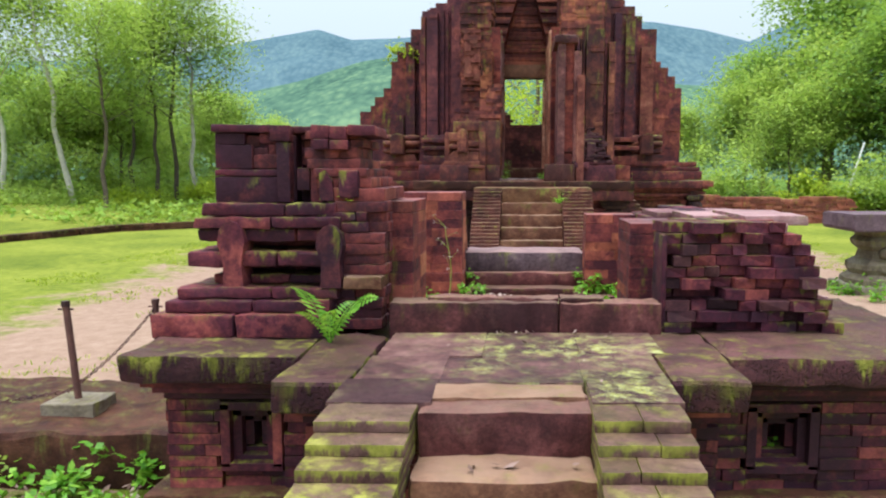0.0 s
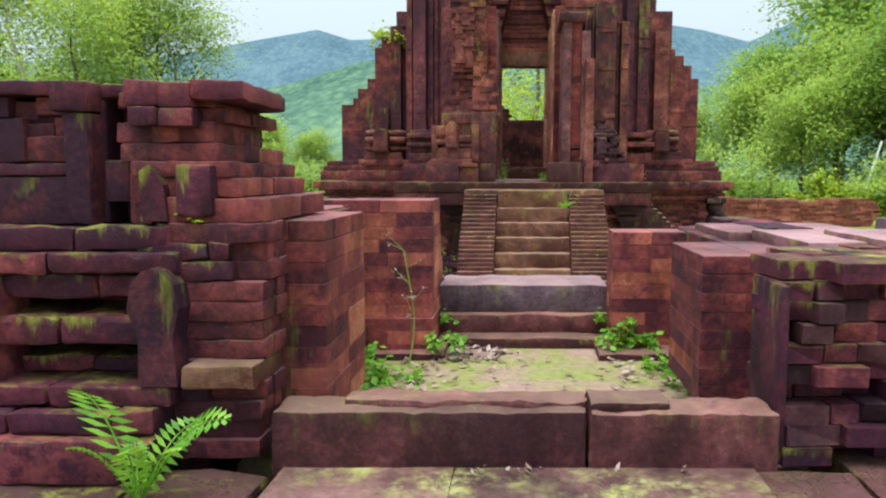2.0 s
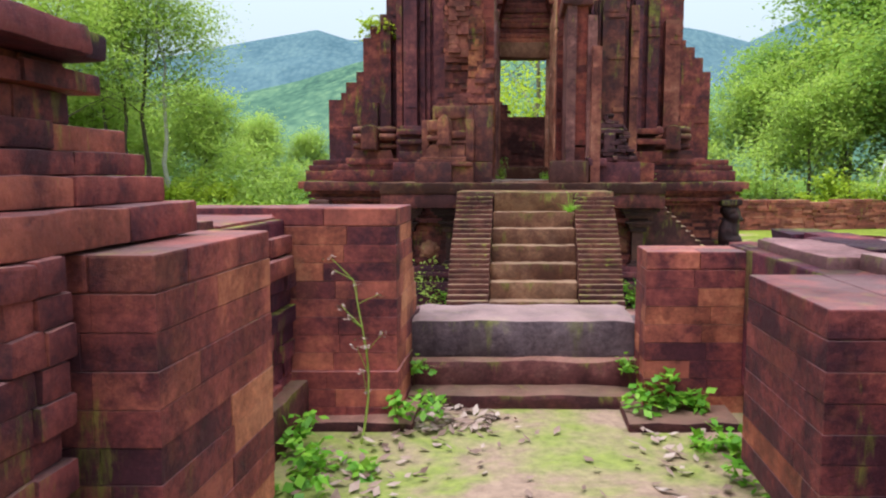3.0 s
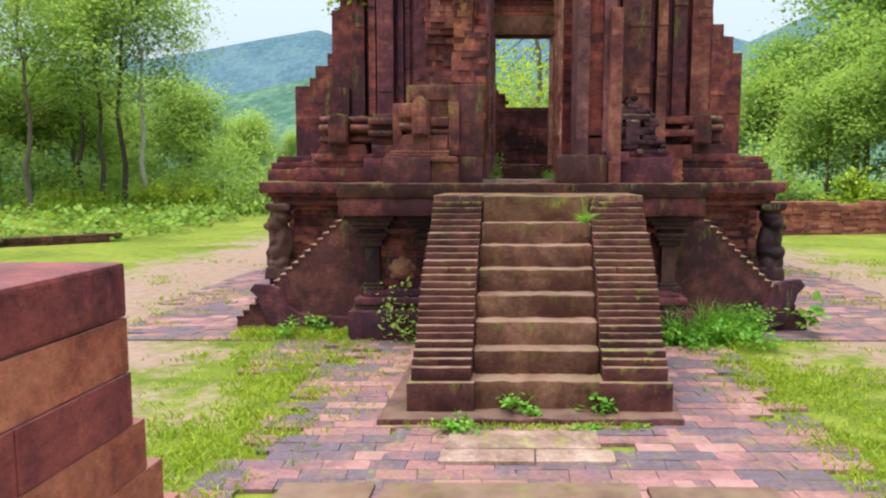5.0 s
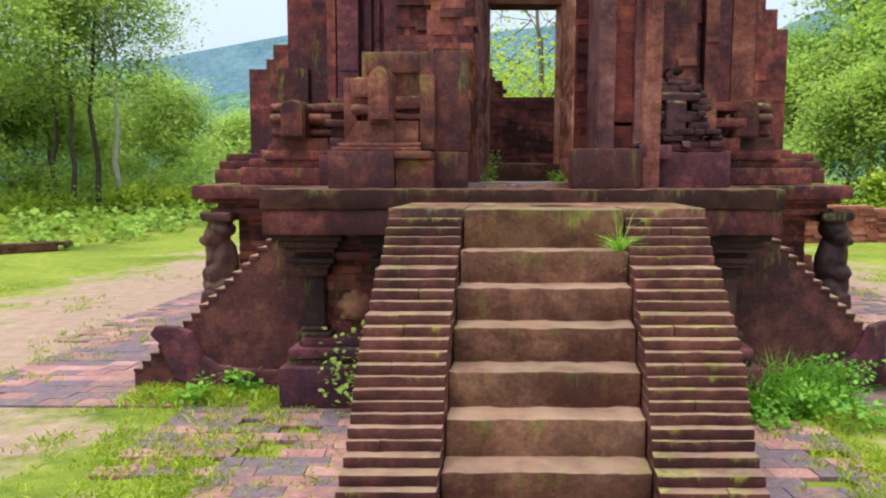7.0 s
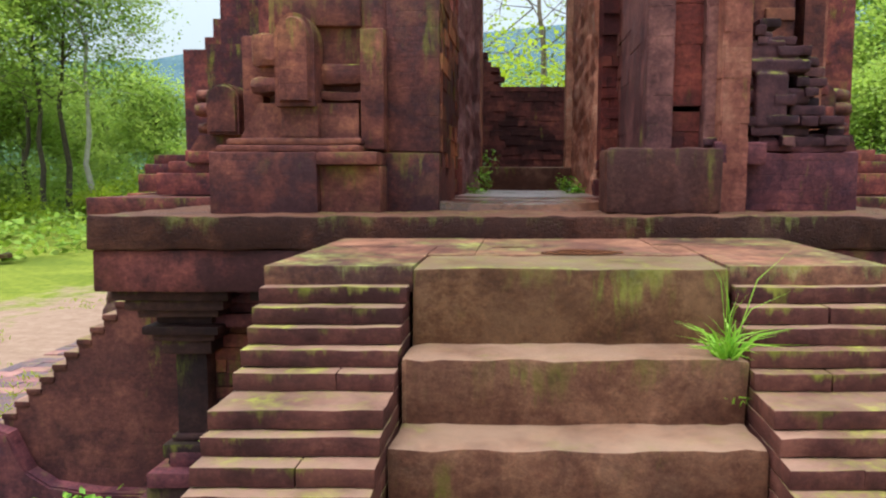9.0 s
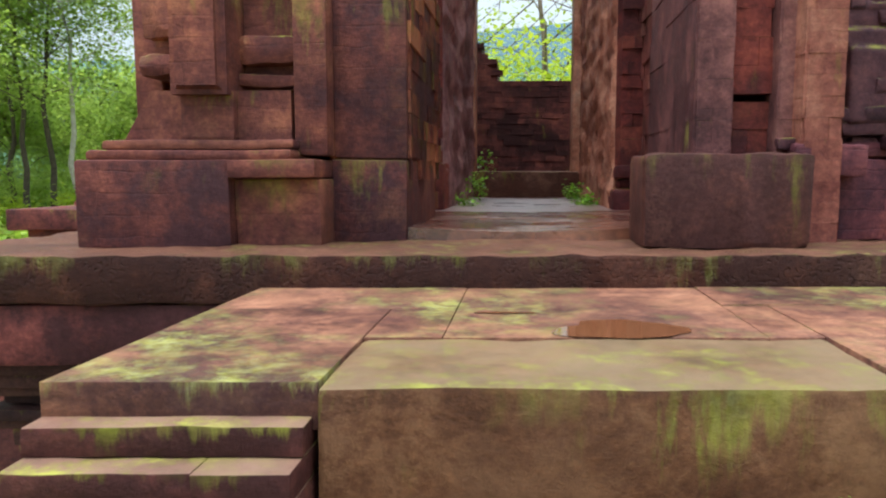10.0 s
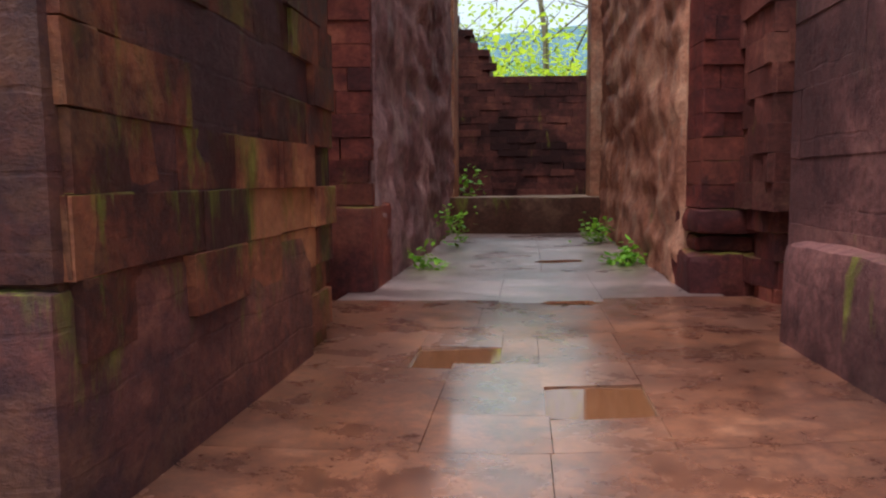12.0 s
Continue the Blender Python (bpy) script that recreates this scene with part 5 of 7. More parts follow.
def temple_plinth():
    g = thing("temple_plinth", "high moulded brick and laterite plinth carrying the temple", "plinth", "", "structure")
    # porch part
    block("cornice_slab", (-2.02, 2.0, 13.1, 16.7, 1.61, 1.765), m_laterite, g, "pitted laterite slab with worn edge", 0.012, 0.012, 0.06, 3)
    block("cornice", (-2.01, 1.99, 13.12, 16.7, 1.41, 1.608), m_brick, g, "", 0.012, 0.006, 0.2, 4)
    for k, (z0, z1, inn) in enumerate(((1.375, 1.41, 0.16), (1.32, 1.375, 0.2), (1.26, 1.32, 0.27), (1.19, 1.26, 0.24), (0.48, 0.56, 0.2), (0.40, 0.48, 0.12), (0.34, 0.40, 0.17), (0.0, 0.34, 0.06))):
        block("moulding", (-2.0 + inn, 1.98 - inn, 13.14 + inn, 16.7, z0, z1), m_slot, g, "", 0.012, 0.006, 0.2, 10 + k)
    p = Pile(31)
    masonry(p, -1.78, 1.74, 13.5, 16.7, 0.5, 1.2, 0.07, 0.28, 0.12, 0.006, "FLR")
    p.out("plinth_wall", m_brick, g)
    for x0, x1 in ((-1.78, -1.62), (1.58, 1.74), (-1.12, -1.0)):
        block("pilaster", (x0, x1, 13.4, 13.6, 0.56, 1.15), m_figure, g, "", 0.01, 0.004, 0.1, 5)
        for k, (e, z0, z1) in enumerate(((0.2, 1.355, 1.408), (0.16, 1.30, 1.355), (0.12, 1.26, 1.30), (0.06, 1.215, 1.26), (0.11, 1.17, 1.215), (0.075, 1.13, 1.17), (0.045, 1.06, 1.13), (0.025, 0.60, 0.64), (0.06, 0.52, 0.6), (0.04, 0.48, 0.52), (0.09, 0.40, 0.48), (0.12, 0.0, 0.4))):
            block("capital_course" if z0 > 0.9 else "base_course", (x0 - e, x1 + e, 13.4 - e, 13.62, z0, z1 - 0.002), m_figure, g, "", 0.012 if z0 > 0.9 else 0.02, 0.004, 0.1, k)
    # main part, wider, and the side projections
    for x0, x1, y0, y1 in ((-4.15, 4.1, 16.6, 23.0), (-4.92, 4.9, 18.7, 21.2)):
        block("cornice_slab", (x0, x1, y0, y1, 1.58, 1.75 if y0 < 17 else 1.74), m_brick, g, "", 0.015, 0.008, 0.3, 7)
        for k, (z0, z1, inn) in enumerate(((1.52, 1.58, 0.1), (1.46, 1.52, 0.22), (1.38, 1.46, 0.16), (1.30, 1.38, 0.28), (0.5, 0.62, 0.3), (0.36, 0.5, 0.2), (0.0, 0.36, 0.1))):
            block("moulding", (x0 + inn, x1 - inn, y0 + inn, y1, z0, z1), m_brick, g, "", 0.012, 0.004, 0.4, 20 + k)
        p = Pile(33)
        masonry(p, x0 + 0.42, x1 - 0.42, y0 + 0.4, y1, 0.6, 1.34, 0.07, 0.28, 0.12, 0.008, "FLR", 0.5)
        p.out("plinth_wall", m_brick, g)


temple_plinth()


def wing(sx):
    """A stair-stepped side wall running down to the court, with a curled stone before it."""
    w = thing("wing_wall", "stepped brick side wall of the temple plinth with mossy steps", "wall", "wing walls", "structure")
    lo, hi, n = 2.0, 3.42, 19
    o = [(1.8, -0.03), (hi, -0.03)]
    for k in range(n):
        x1 = hi - (hi - lo) * k / n
        o += [(x1, 0.10 + 1.36 * (k + 1) / n), (x1 - (hi - lo) / n, 0.10 + 1.36 * (k + 1) / n)]
    o += [(1.8, 1.46)]
    part("stepped_face", prism([(sx * x, z) for x, z in o], 13.8, 14.14), m_wing, w)
    for k in range(n):
        x1 = hi - (hi - lo) * (k + 0.5) / n
        z1 = 0.10 + 1.36 * (k + 1) / n
        block("step_cap", (sx * x1 - 0.041, sx * x1 + 0.041, 13.79, 14.15, z1 - 0.03, z1 + 0.004), m_step, w, "", 0.006, 0.005, 0.1, k)
    s = thing("curled_stone", "dark carved stone with a curled end leaning on the wing wall", "stone", "curled stones")
    pts = [(1.75, 0.0), (2.6, 0.0), (2.85, 0.03), (3.0, 0.1), (3.08, 0.25), (3.14, 0.42), (3.22, 0.5), (3.17, 0.57), (3.0, 0.56), (2.88, 0.52), (2.84, 0.42), (2.78, 0.3), (2.66, 0.22), (2.4, 0.18), (1.75, 0.17)]
    off = 0.12 if sx > 0 else 0.0
    bm = prism([(sx * (x + off), z * (1.1 if sx > 0 else 1)) for x, z in pts], 13.69, 13.795)
    bmesh.ops.bevel(bm, geom=[e for e in bm.edges if abs(e.verts[0].co.y - e.verts[1].co.y) < 0.01], offset=0.012, segments=2, affect="EDGES")
    part("scroll", bm, m_slot, s)


wing(-1)
wing(1)


def figure(x, y, sx):
    """A weathered corner figure of carved stone, one solid mass."""
    bm = bmesh.new()
    for cx, cy, cz, rx, ry, rz in ((0.02, 0.03, 0.74, 0.17, 0.19, 0.38), (-0.06, -0.02, 0.62, 0.17, 0.17, 0.18), (-0.07, -0.02, 1.1, 0.15, 0.16, 0.17), (-0.19, -0.02, 1.06, 0.08, 0.09, 0.07), (0.0, 0.0, 1.2, 0.18, 0.18, 0.13), (-0.1, -0.08, 0.86, 0.07, 0.08, 0.2), (-0.12, -0.06, 0.45, 0.1, 0.13, 0.16), (0.03, -0.1, 0.42, 0.13, 0.12, 0.16), (-0.1, 0.1, 0.82, 0.07, 0.07, 0.2)):
        v = bmesh.ops.create_icosphere(bm, subdivisions=3, radius=1)["verts"]
        for q in v:
            q.co = Vector((x + sx * cx + q.co.x * rx, y + cy + q.co.y * ry, cz + q.co.z * rz))
    slab(bm, x - 0.2, x + 0.2, y - 0.22, y + 0.25, 0.2, 0.4, 0.03)
    slab(bm, x - 0.19, x + 0.19, y - 0.2, y + 0.25, 1.3, 1.42, 0.03)
    for v in bm.verts:
        v.co += noise.noise_vector(v.co * 7) * 0.035
    f = finish("corner_figure", bm, m_figure, None, "weathered carved stone corner figure under the plinth cornice", True, True)
    fuse = f.modifiers.new("fuse", "REMESH")
    fuse.mode, fuse.voxel_size, fuse.use_smooth_shade = "VOXEL", 0.018, True
    tagged(f, "", "statue", "corner figures")


figure(-3.88, 16.8, 1)
figure(3.95, 16.8, -1)


def lion_relief(x, z, r, y):
    bm = bmesh.new()
    for dx, dz, s in ((0, 0.0, 0.75), (-0.42, 0.42, 0.3), (0.42, 0.42, 0.3), (-0.3, 0.15, 0.28), (0.3, 0.15, 0.28), (0, 0.02, 0.3), (-0.28, -0.3, 0.36), (0.28, -0.3, 0.36), (0, -0.42, 0.34), (-0.72, 0.1, 0.26), (0.72, 0.1, 0.26), (0, 0.6, 0.32), (-0.62, -0.5, 0.24), (0.62, -0.5, 0.24)):
        v = bmesh.ops.create_icosphere(bm, subdivisions=2, radius=1)["verts"]
        for q in v:
            q.co = Vector((x + r * (dx + q.co.x * s), y + q.co.y * r * s * 0.6, z + r * (dz + q.co.z * s)))
    ob = finish("mask_relief", bm, m_relief, None, "pale terracotta mask relief set in the plinth niche", True, True)
    fuse = ob.modifiers.new("fuse", "REMESH")
    fuse.mode, fuse.voxel_size, fuse.use_smooth_shade = "VOXEL", 0.008, True
    return tagged(ob, "", "relief", "plinth reliefs")


lion_relief(-1.38, 0.785, 0.165, 13.5)
lion_relief(1.42, 0.84, 0.14, 13.5)


# ---- temple: porch and tower ----
def crag(name, x, y0, y1, z0, z1, facing, mat, parent, label="", amp=0.022, cell=0.036):
    """The knobbly weathered side of a passage wall, a thick shell whose open side lies in the wall."""
    ny, nz = round((y1 - y0) / cell), round((z1 - z0) / cell)
    bm = bmesh.new()
    rows = []
    for j in range(nz + 1):
        z = z0 + (z1 - z0) * j / nz
        row = []
        for i in range(ny + 1):
            y = y0 + (y1 - y0) * i / ny
            q = Vector((facing * 3.1, y, z))
            d = amp * (0.8 * noise.noise(q * 3.0) + 0.7 * noise.noise(q * 9.0) + 0.8 * noise.noise(q * 23.0)) + 0.012 * (1 if noise.noise(Vector((facing, y * 1.3, math.floor(z / 0.082) * 0.7))) > 0 else 0)
            row.append(bm.verts.new((x + facing * (0.012 + d), y, z)))
        rows.append(row)
    for a, b in zip(rows, rows[1:]):
        for i in range(ny):
            bm.faces.new((a[i], a[i + 1], b[i + 1], b[i]) if facing < 0 else (a[i + 1], a[i], b[i], b[i + 1]))
    rim = [rows[0], [r[-1] for r in rows], rows[-1][::-1], [r[0] for r in rows][::-1]]
    for edge in rim:
        for a, b in zip(edge, edge[1:]):
            c, d = (bm.verts.new((x - facing * 0.06, v.co.y, v.co.z)) for v in (b, a))
            bm.faces.new((a, b, c, d))
    bmesh.ops.recalc_face_normals(bm, faces=bm.faces[:])
    return part(name, bm, mat, parent, label, True)


def temple():
    g = thing("temple_tower", "ruined dark red brick temple tower with pilasters, deep porch and broken top", "temple", "", "structure")

    def mass(name, boxes, mat=None, label="", seed=1, single=False, course=0.075, gap=0.002, proud=0.006, **kw):
        p = Pile(seed, (mat, g) if single else None)
        for b in boxes:
            masonry(p, *b, course=course, gap=gap, proud=proud, **kw)
        return p.out(name, mat or m_brick, g, label)

    Z = 1.76
    # tower body round the cella
    left = along([(-3.6, 3.9), (-3.3, 4.35), (-2.7, 5.2), (-2.3, 5.7), (-1.5, 6.2), (0, 6.9), (1.9, 6.3), (2.5, 5.75), (3.1, 5.15), (3.5, 4.5), (3.7, 3.8)])
    bulk("tower_wall", -3.2, -1.5, 17.5, 22.3, Z, ragged(left, 0.12, 1), m_tower, g, 51, "weathered brick wall of the tower, broken off above", 8)
    bulk("tower_wall", 1.5, 3.1, 17.5, 22.3, Z, ragged(left, 0.12, 2), m_tower, g, 52, "", 8)
    mass("rear_wall", [(-1.5, 1.5, 21.2, 22.3, Z, ragged(along([(-1.5, 4.6), (-0.62, 3.75), (-0.35, 3.36), (1.5, 3.28)]), 0.06, 3))], m_rear, "dark ruined rear wall of the cella", 52, single=True, sides="F")
    for sx in (-1, 1):
        x0, x1 = (-4.3, -3.2) if sx < 0 else (3.1, 4.05)
        st = along([(-4.5, 3.25), (-4.2, 3.45), (-3.9, 3.75), (-3.3, 4.4)]) if sx < 0 else along([(3.35, 4.9), (3.7, 4.6), (4.0, 4.1), (4.4, 3.75)])
        bulk("side_projection", x0, x1, 19.0, 21.0, Z, ragged(st, 0.1, 5 + sx), m_tower, g, 53 + sx, "", 4)
    # stepped base of the tower
    for k, (e, z0, z1) in enumerate(((0.42, Z, 1.98), (0.34, 1.98, 2.1), (0.22, 2.1, 2.22))):
        block("base_course", (-3.3 - e, -0.98, 17.5 - e, 22.3, z0, z1 - 0.002), m_tower, g, "", 0.015, 0.006, 0.3, k)
        block("base_course", (0.98, 3.35 + e, 17.5 - e, 22.3, z0, z1 - 0.002), m_tower, g, "", 0.015, 0.006, 0.3, k + 2)
        block("base_course", (-4.5 - e * 0.5, -1.5, 19.0 - e, 21.0, z0, z1 - 0.004), m_tower, g, "", 0.015, 0.006, 0.3, k + 4)
        block("base_course", (1.5, 4.35 + e * 0.5, 19.0 - e, 21.0, z0, z1 - 0.004), m_tower, g, "", 0.015, 0.006, 0.3, k + 6)
    # pilasters of the tower front; the tan one has its orange light put into colour
    for x0, x1, yf, z1, m in ((-3.3, -2.9, 17.38, 3.28, m_tower), (-2.82, -2.62, 17.3, 4.9, m_tower), (-2.5, -2.36, 17.25, 5.2, m_slot), (2.44, 2.62, 17.35, 5.2, m_slot), (2.72, 3.02, 17.3, 4.9, m_tan), (3.05, 3.35, 17.42, 2.9, m_tower)):
        bulk("pilaster", x0, x1, yf, 17.6, Z, ragged(z1, 0.1, x0), m, g, int(60 + 3 * x0), "", 2)
    # porch body
    pl = along([(-2.4, 5.35), (-2.0, 5.6), (-1.2, 6.0), (0, 6.8), (1.4, 6.1), (2.2, 5.7), (2.5, 5.4)])
    bulk("porch_wall", -2.3, -0.72, 16.3, 17.5, Z, ragged(pl, 0.12, 8), m_slot, g, 65, "", 5)
    bulk("porch_wall", 0.72, 2.4, 16.3, 17.5, Z, ragged(pl, 0.12, 9), m_tower, g, 66, "", 5)
    for k, (x0, x1, yf, z1, lift, m) in enumerate(((-2.3, -2.2, 16.12, 5.3, 2.75, m_tower), (-2.17, -1.93, 16.08, 5.4, 2.75, m_slot), (-1.88, -1.8, 16.2, 5.5, 2.75, m_slot), (-1.77, -1.71, 16.24, 5.5, 2.75, m_slot), (-1.62, -1.4, 16.06, 5.6, 2.75, m_slot), (1.3, 1.62, 16.1, 5.9, Z, m_tower), (1.72, 1.86, 16.2, 5.6, 2.7, m_tower), (1.95, 2.1, 16.15, 5.4, 2.7, m_slot), (2.2, 2.4, 16.2, 5.2, 2.7, m_tower))):
        bulk("pilaster", x0, x1, yf, 16.4, lift, ragged(z1, 0.1, k), m, g, 70 + k, "", 2)
    mass("porch_jamb", [(-1.35, -0.72, 15.3, 16.5, Z, ragged(along([(-1.35, 5.3), (-0.72, 6.0)]), 0.15, 11))], m_brick, "rough broken brick courses", 81, sides="FLR", proud=0.035)
    mass("porch_jamb", [(0.72, 1.62, 15.3, 16.5, Z, ragged(along([(0.72, 5.9), (1.2, 5.9), (1.62, 5.4)]), 0.12, 12))], m_brick, "", 82, sides="FLR", proud=0.012)
    mass("broken_courses", [(-1.28, -0.94, 15.24, 15.5, 3.75, ragged(4.85, 0.08, 4))], m_tan, "broken stubs of orange brick", 83, single=True, sides="FLR", proud=0.05, length=0.2, skip=0.25)
    # passage walls and corbelled vault over them
    for sx in (-1, 1):
        a, b = (-0.98, -0.57) if sx < 0 else (0.53, 0.98)
        lit = m_mauve_sheen if sx < 0 else m_wall_in
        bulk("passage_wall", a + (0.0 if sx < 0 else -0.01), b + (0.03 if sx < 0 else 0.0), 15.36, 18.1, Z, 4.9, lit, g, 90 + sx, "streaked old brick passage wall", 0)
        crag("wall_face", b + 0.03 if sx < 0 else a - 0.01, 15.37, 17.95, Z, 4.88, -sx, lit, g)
        if sx < 0:
            block("wall_foot", (-0.9, -0.515, 15.25, 15.6, Z, 2.085), m_damp, g, "", 0.015, 0.008, 0.08, 6)
            mass("passage_pier", [(-0.9, -0.53, 15.3, 15.42, 2.085, 4.9)], m_damp, "", 92, sides="F", length=0.24, proud=0.004, single=True)
        else:
            for k, (x0, x1, y0, z0, z1) in enumerate(((0.5, 0.74, 15.17, Z, 1.93), (0.53, 0.78, 15.22, 1.93, 1.99), (0.515, 0.76, 15.16, 1.99, 2.07))):
                block("wall_foot", (x0, x1, y0, 15.5, z0, z1 - 0.002), m_damp, g, "", 0.025, 0.014, 0.05, k + 6)
            mass("passage_pier", [(0.53, 0.7, 15.22, 15.4, 2.07, 4.9)], m_damp, "", 93, sides="F", length=0.2, proud=0.012, single=True)
            mass("passage_pier", [(0.66, 0.95, 14.92, 15.3, 2.07, 4.6)], m_tan, "pale rubbed brick pilaster", 94, sides="FL", length=0.22, course=0.082, proud=0.014, single=True)
            mass("passage_pier", [(0.69, 0.95, 14.97, 15.3, Z, 2.07)], m_damp, "", 95, sides="FL", length=0.2, course=0.082, proud=0.03, single=True)
        for k in range(20):
            inn = 0.53 - 0.022 * (k + 1)
            z0 = 4.9 + 0.085 * k
            y0 = 17.15 + 0.02 * k + (0.08 if k % 3 else 0)
            x0, x1 = (-1.0, -inn) if sx < 0 else (inn, 1.0)
            block("corbel", (x0, x1, y0, 18.2, z0, z0 + 0.083), m_brick, g, "", 0.01, 0.01, 0.3, k)
    for k in range(22):
        z0 = 4.56 + 0.1 * k
        block("tympanum_course", (-0.8, 0.78, 18.0 + 0.012 * (k % 3), 18.4, z0, z0 + 0.095), m_brick, g, "", 0.012, 0.01, 0.15, k)
    mass("cella_front", [(-1.5, -0.62, 18.1, 18.6, Z, 5.6), (0.56, 1.5, 18.1, 18.6, Z, 5.6)], m_brick, "", 95, sides="FB")
    # front piers
    mass("front_pier", [(-0.76, -0.472, 13.62, 14.56, Z, 2.0), (-0.76, -0.455, 13.6, 14.56, 1.99, 2.9), (-0.9, -0.66, 14.56, 15.24, Z, ragged(4.3, 0.2, 3))], m_moss_pier, "damp mossy brick core", 101, single=True, sides="FR", course=0.083, length=0.22, proud=0.01, gap=0.0004)
    mass("front_pier", [(-1.3, -0.47, 14.2, 14.5, 2.6, ragged(along([(-1.3, 2.95), (-1.0, 3.1), (-0.6, 3.6)]), 0.1, 3))], m_brick, "", 111, sides="FLRB", proud=0.03)
    mass("front_pier", [(0.6, 0.66, 13.62, 14.6, Z, 4.3)], m_plum, "plum-brown inner edge of the pier", 112, single=True, sides="FL", course=0.15, length=0.6, proud=0.002, gap=0.0003)
    mass("front_pier", [(0.9, 0.96, 13.6, 14.6, Z, 4.2)], m_plum, "smooth brick edge of the pier", 102, single=True, sides="FL", course=0.15, length=0.6, proud=0.002, gap=0.0003)
    mass("sunk_panel", [(0.66, 0.9, 13.67, 14.6, 2.312, 4.35), (0.66, 0.9, 13.69, 14.6, Z, Z + 0.5251)], m_damp, "sunk brick panel with a deep slot", 105, single=True, sides="F", course=0.105, length=0.3, proud=0.004, gap=0.0005)
    mass("front_pier", [(0.96, 1.09, 13.5, 14.6, Z, 3.7)], m_tan, "column of orange-brown brick", 104, single=True, sides="FL", course=0.075, length=0.3, proud=0.002, gap=0.0004)
    bulk("front_pier", 0.76, 1.8, 14.6, 15.3, Z, ragged(along([(0.7, 4.6), (1.8, 4.2)]), 0.15, 7), m_slot, g, 103)
    for x0, x1, yf, z0, z1, m in ((0.98, 1.03, 14.1, 2.2, 4.5, m_slot), (1.05, 1.09, 14.18, 2.2, 4.5, m_rubbed), (1.1, 1.14, 14.12, 2.2, 4.5, m_rubbed), (1.16, 1.5, 14.05, Z, 4.7, m_rubbed), (1.53, 1.58, 14.25, Z, 4.5, m_slot), (1.6, 1.72, 14.15, Z, 4.4, m_rubbed)):
        bulk("pilaster", x0, x1, yf, 14.7, z0, ragged(z1, 0.1, x0), m, g, int(x0 * 90), "", 4, 0.12)
    block("pier_foot", (0.545, 0.64, 13.64, 14.52, Z, 2.03), m_plum, g, "worn rounded foot stone", 0.04, 0.014, 0.06, 2)
    block("pier_cap", (0.52, 0.98, 13.58, 14.6, 4.3, 4.46), m_sill, g, "dark rounded capstone", 0.05, 0.02, 0.1, 3)
    # left pedestal with antefix, carved in steps
    for k, (x0, x1, y0, z0, z1) in enumerate(((-1.565, -1.035, 13.365, Z, 2.065), (-1.035, -0.735, 13.41, Z, 2.0), (-0.74, -0.46, 13.575, Z, 2.07), (-1.035, -0.735, 13.345, 2.0, 2.065), (-1.54, -0.83, 13.39, 2.065, 2.1), (-1.50, -0.83, 13.42, 2.1, 2.135), (-0.73, -0.46, 13.58, 2.07, 2.88), (-0.85, -0.73, 13.49, 2.08, 2.68), (-1.34, -0.72, 13.60, 2.14, 2.88), (-1.30, -0.86, 13.56, 2.70, 2.86), (-1.51, -1.40, 13.68, 2.14, 2.68))):
        block("pedestal_course", (x0, x1, y0, 14.4, z0, z1 - 0.0015), m_rubbed, g, "", 0.012, 0.006, 0.15, k)
    part("sloped_course", prism([(-1.46, 2.135), (-0.86, 2.135), (-0.86, 2.31), (-1.36, 2.31)], 13.5, 14.4), m_rubbed, g)

    def antefix(x, z0, w, h, y, d):
        o = [(x - w, z0), (x + w, z0), (x + w, z0 + h * 0.72)] + [(x + w * math.cos(a), z0 + h * 0.72 + h * 0.28 * math.sin(a)) for a in (0.3, 0.6, 0.9, 1.2, 1.571, 1.94, 2.24, 2.54, 2.84)] + [(x - w, z0 + h * 0.72)]
        bm = prism(o, y, y + d)
        bmesh.ops.bevel(bm, geom=[e for e in bm.edges if e.verts[0].co.y < y + 0.01 and e.verts[1].co.y < y + 0.01], offset=0.028, segments=3, affect="EDGES")
        part("antefix", bm, m_rubbed, g, "rounded antefix of rubbed red brick")

    def roll(x0, x1, y, z, r):
        """A worn rounded moulding."""
        bm = bmesh.new()
        n = 6
        rings = []
        for i in range(n + 1):
            x = x0 + (x1 - x0) * i / n
            s = r * (0.8 + 0.2 * math.sin(math.pi * i / n)) * (1 + 0.06 * math.sin(i * 4.7 + z * 30))
            rings.append([bm.verts.new((x, y + s * 1.1 * math.cos(a), z + s * math.sin(a))) for a in [6.2832 * q / 12 for q in range(12)]])
        for u, v in zip(rings, rings[1:]):
            for q in range(12):
                bm.faces.new((u[q], u[(q + 1) % 12], v[(q + 1) % 12], v[q]))
        bm.faces.new(rings[0][::-1])
        bm.faces.new(rings[-1])
        part("roll_moulding", bm, m_rubbed, g, "", True)

    antefix(-1.155, 2.29, 0.098, 0.45, 13.40, 0.25)
    part("antefix_foot", slab(bmesh.new(), -1.24, -1.05, 13.46, 13.7, 2.13, 2.31, 0.015), m_rubbed, g)
    for k, (x0, x1, y0, z0, z1) in enumerate(((-1.42, -1.2, 13.54, 2.50, 2.67), (-1.42, -1.2, 13.52, 2.36, 2.45), (-1.38, -1.2, 13.58, 2.44, 2.51), (-1.08, -0.84, 13.54, 2.41, 2.52), (-1.08, -0.84, 13.55, 2.33, 2.37))):
        block("broken_moulding", (x0, x1, y0, 13.8, z0, z1), m_rubbed, g, "", 0.04 if z1 - z0 > 0.08 else 0.015, 0.016, 0.05, k + 7)
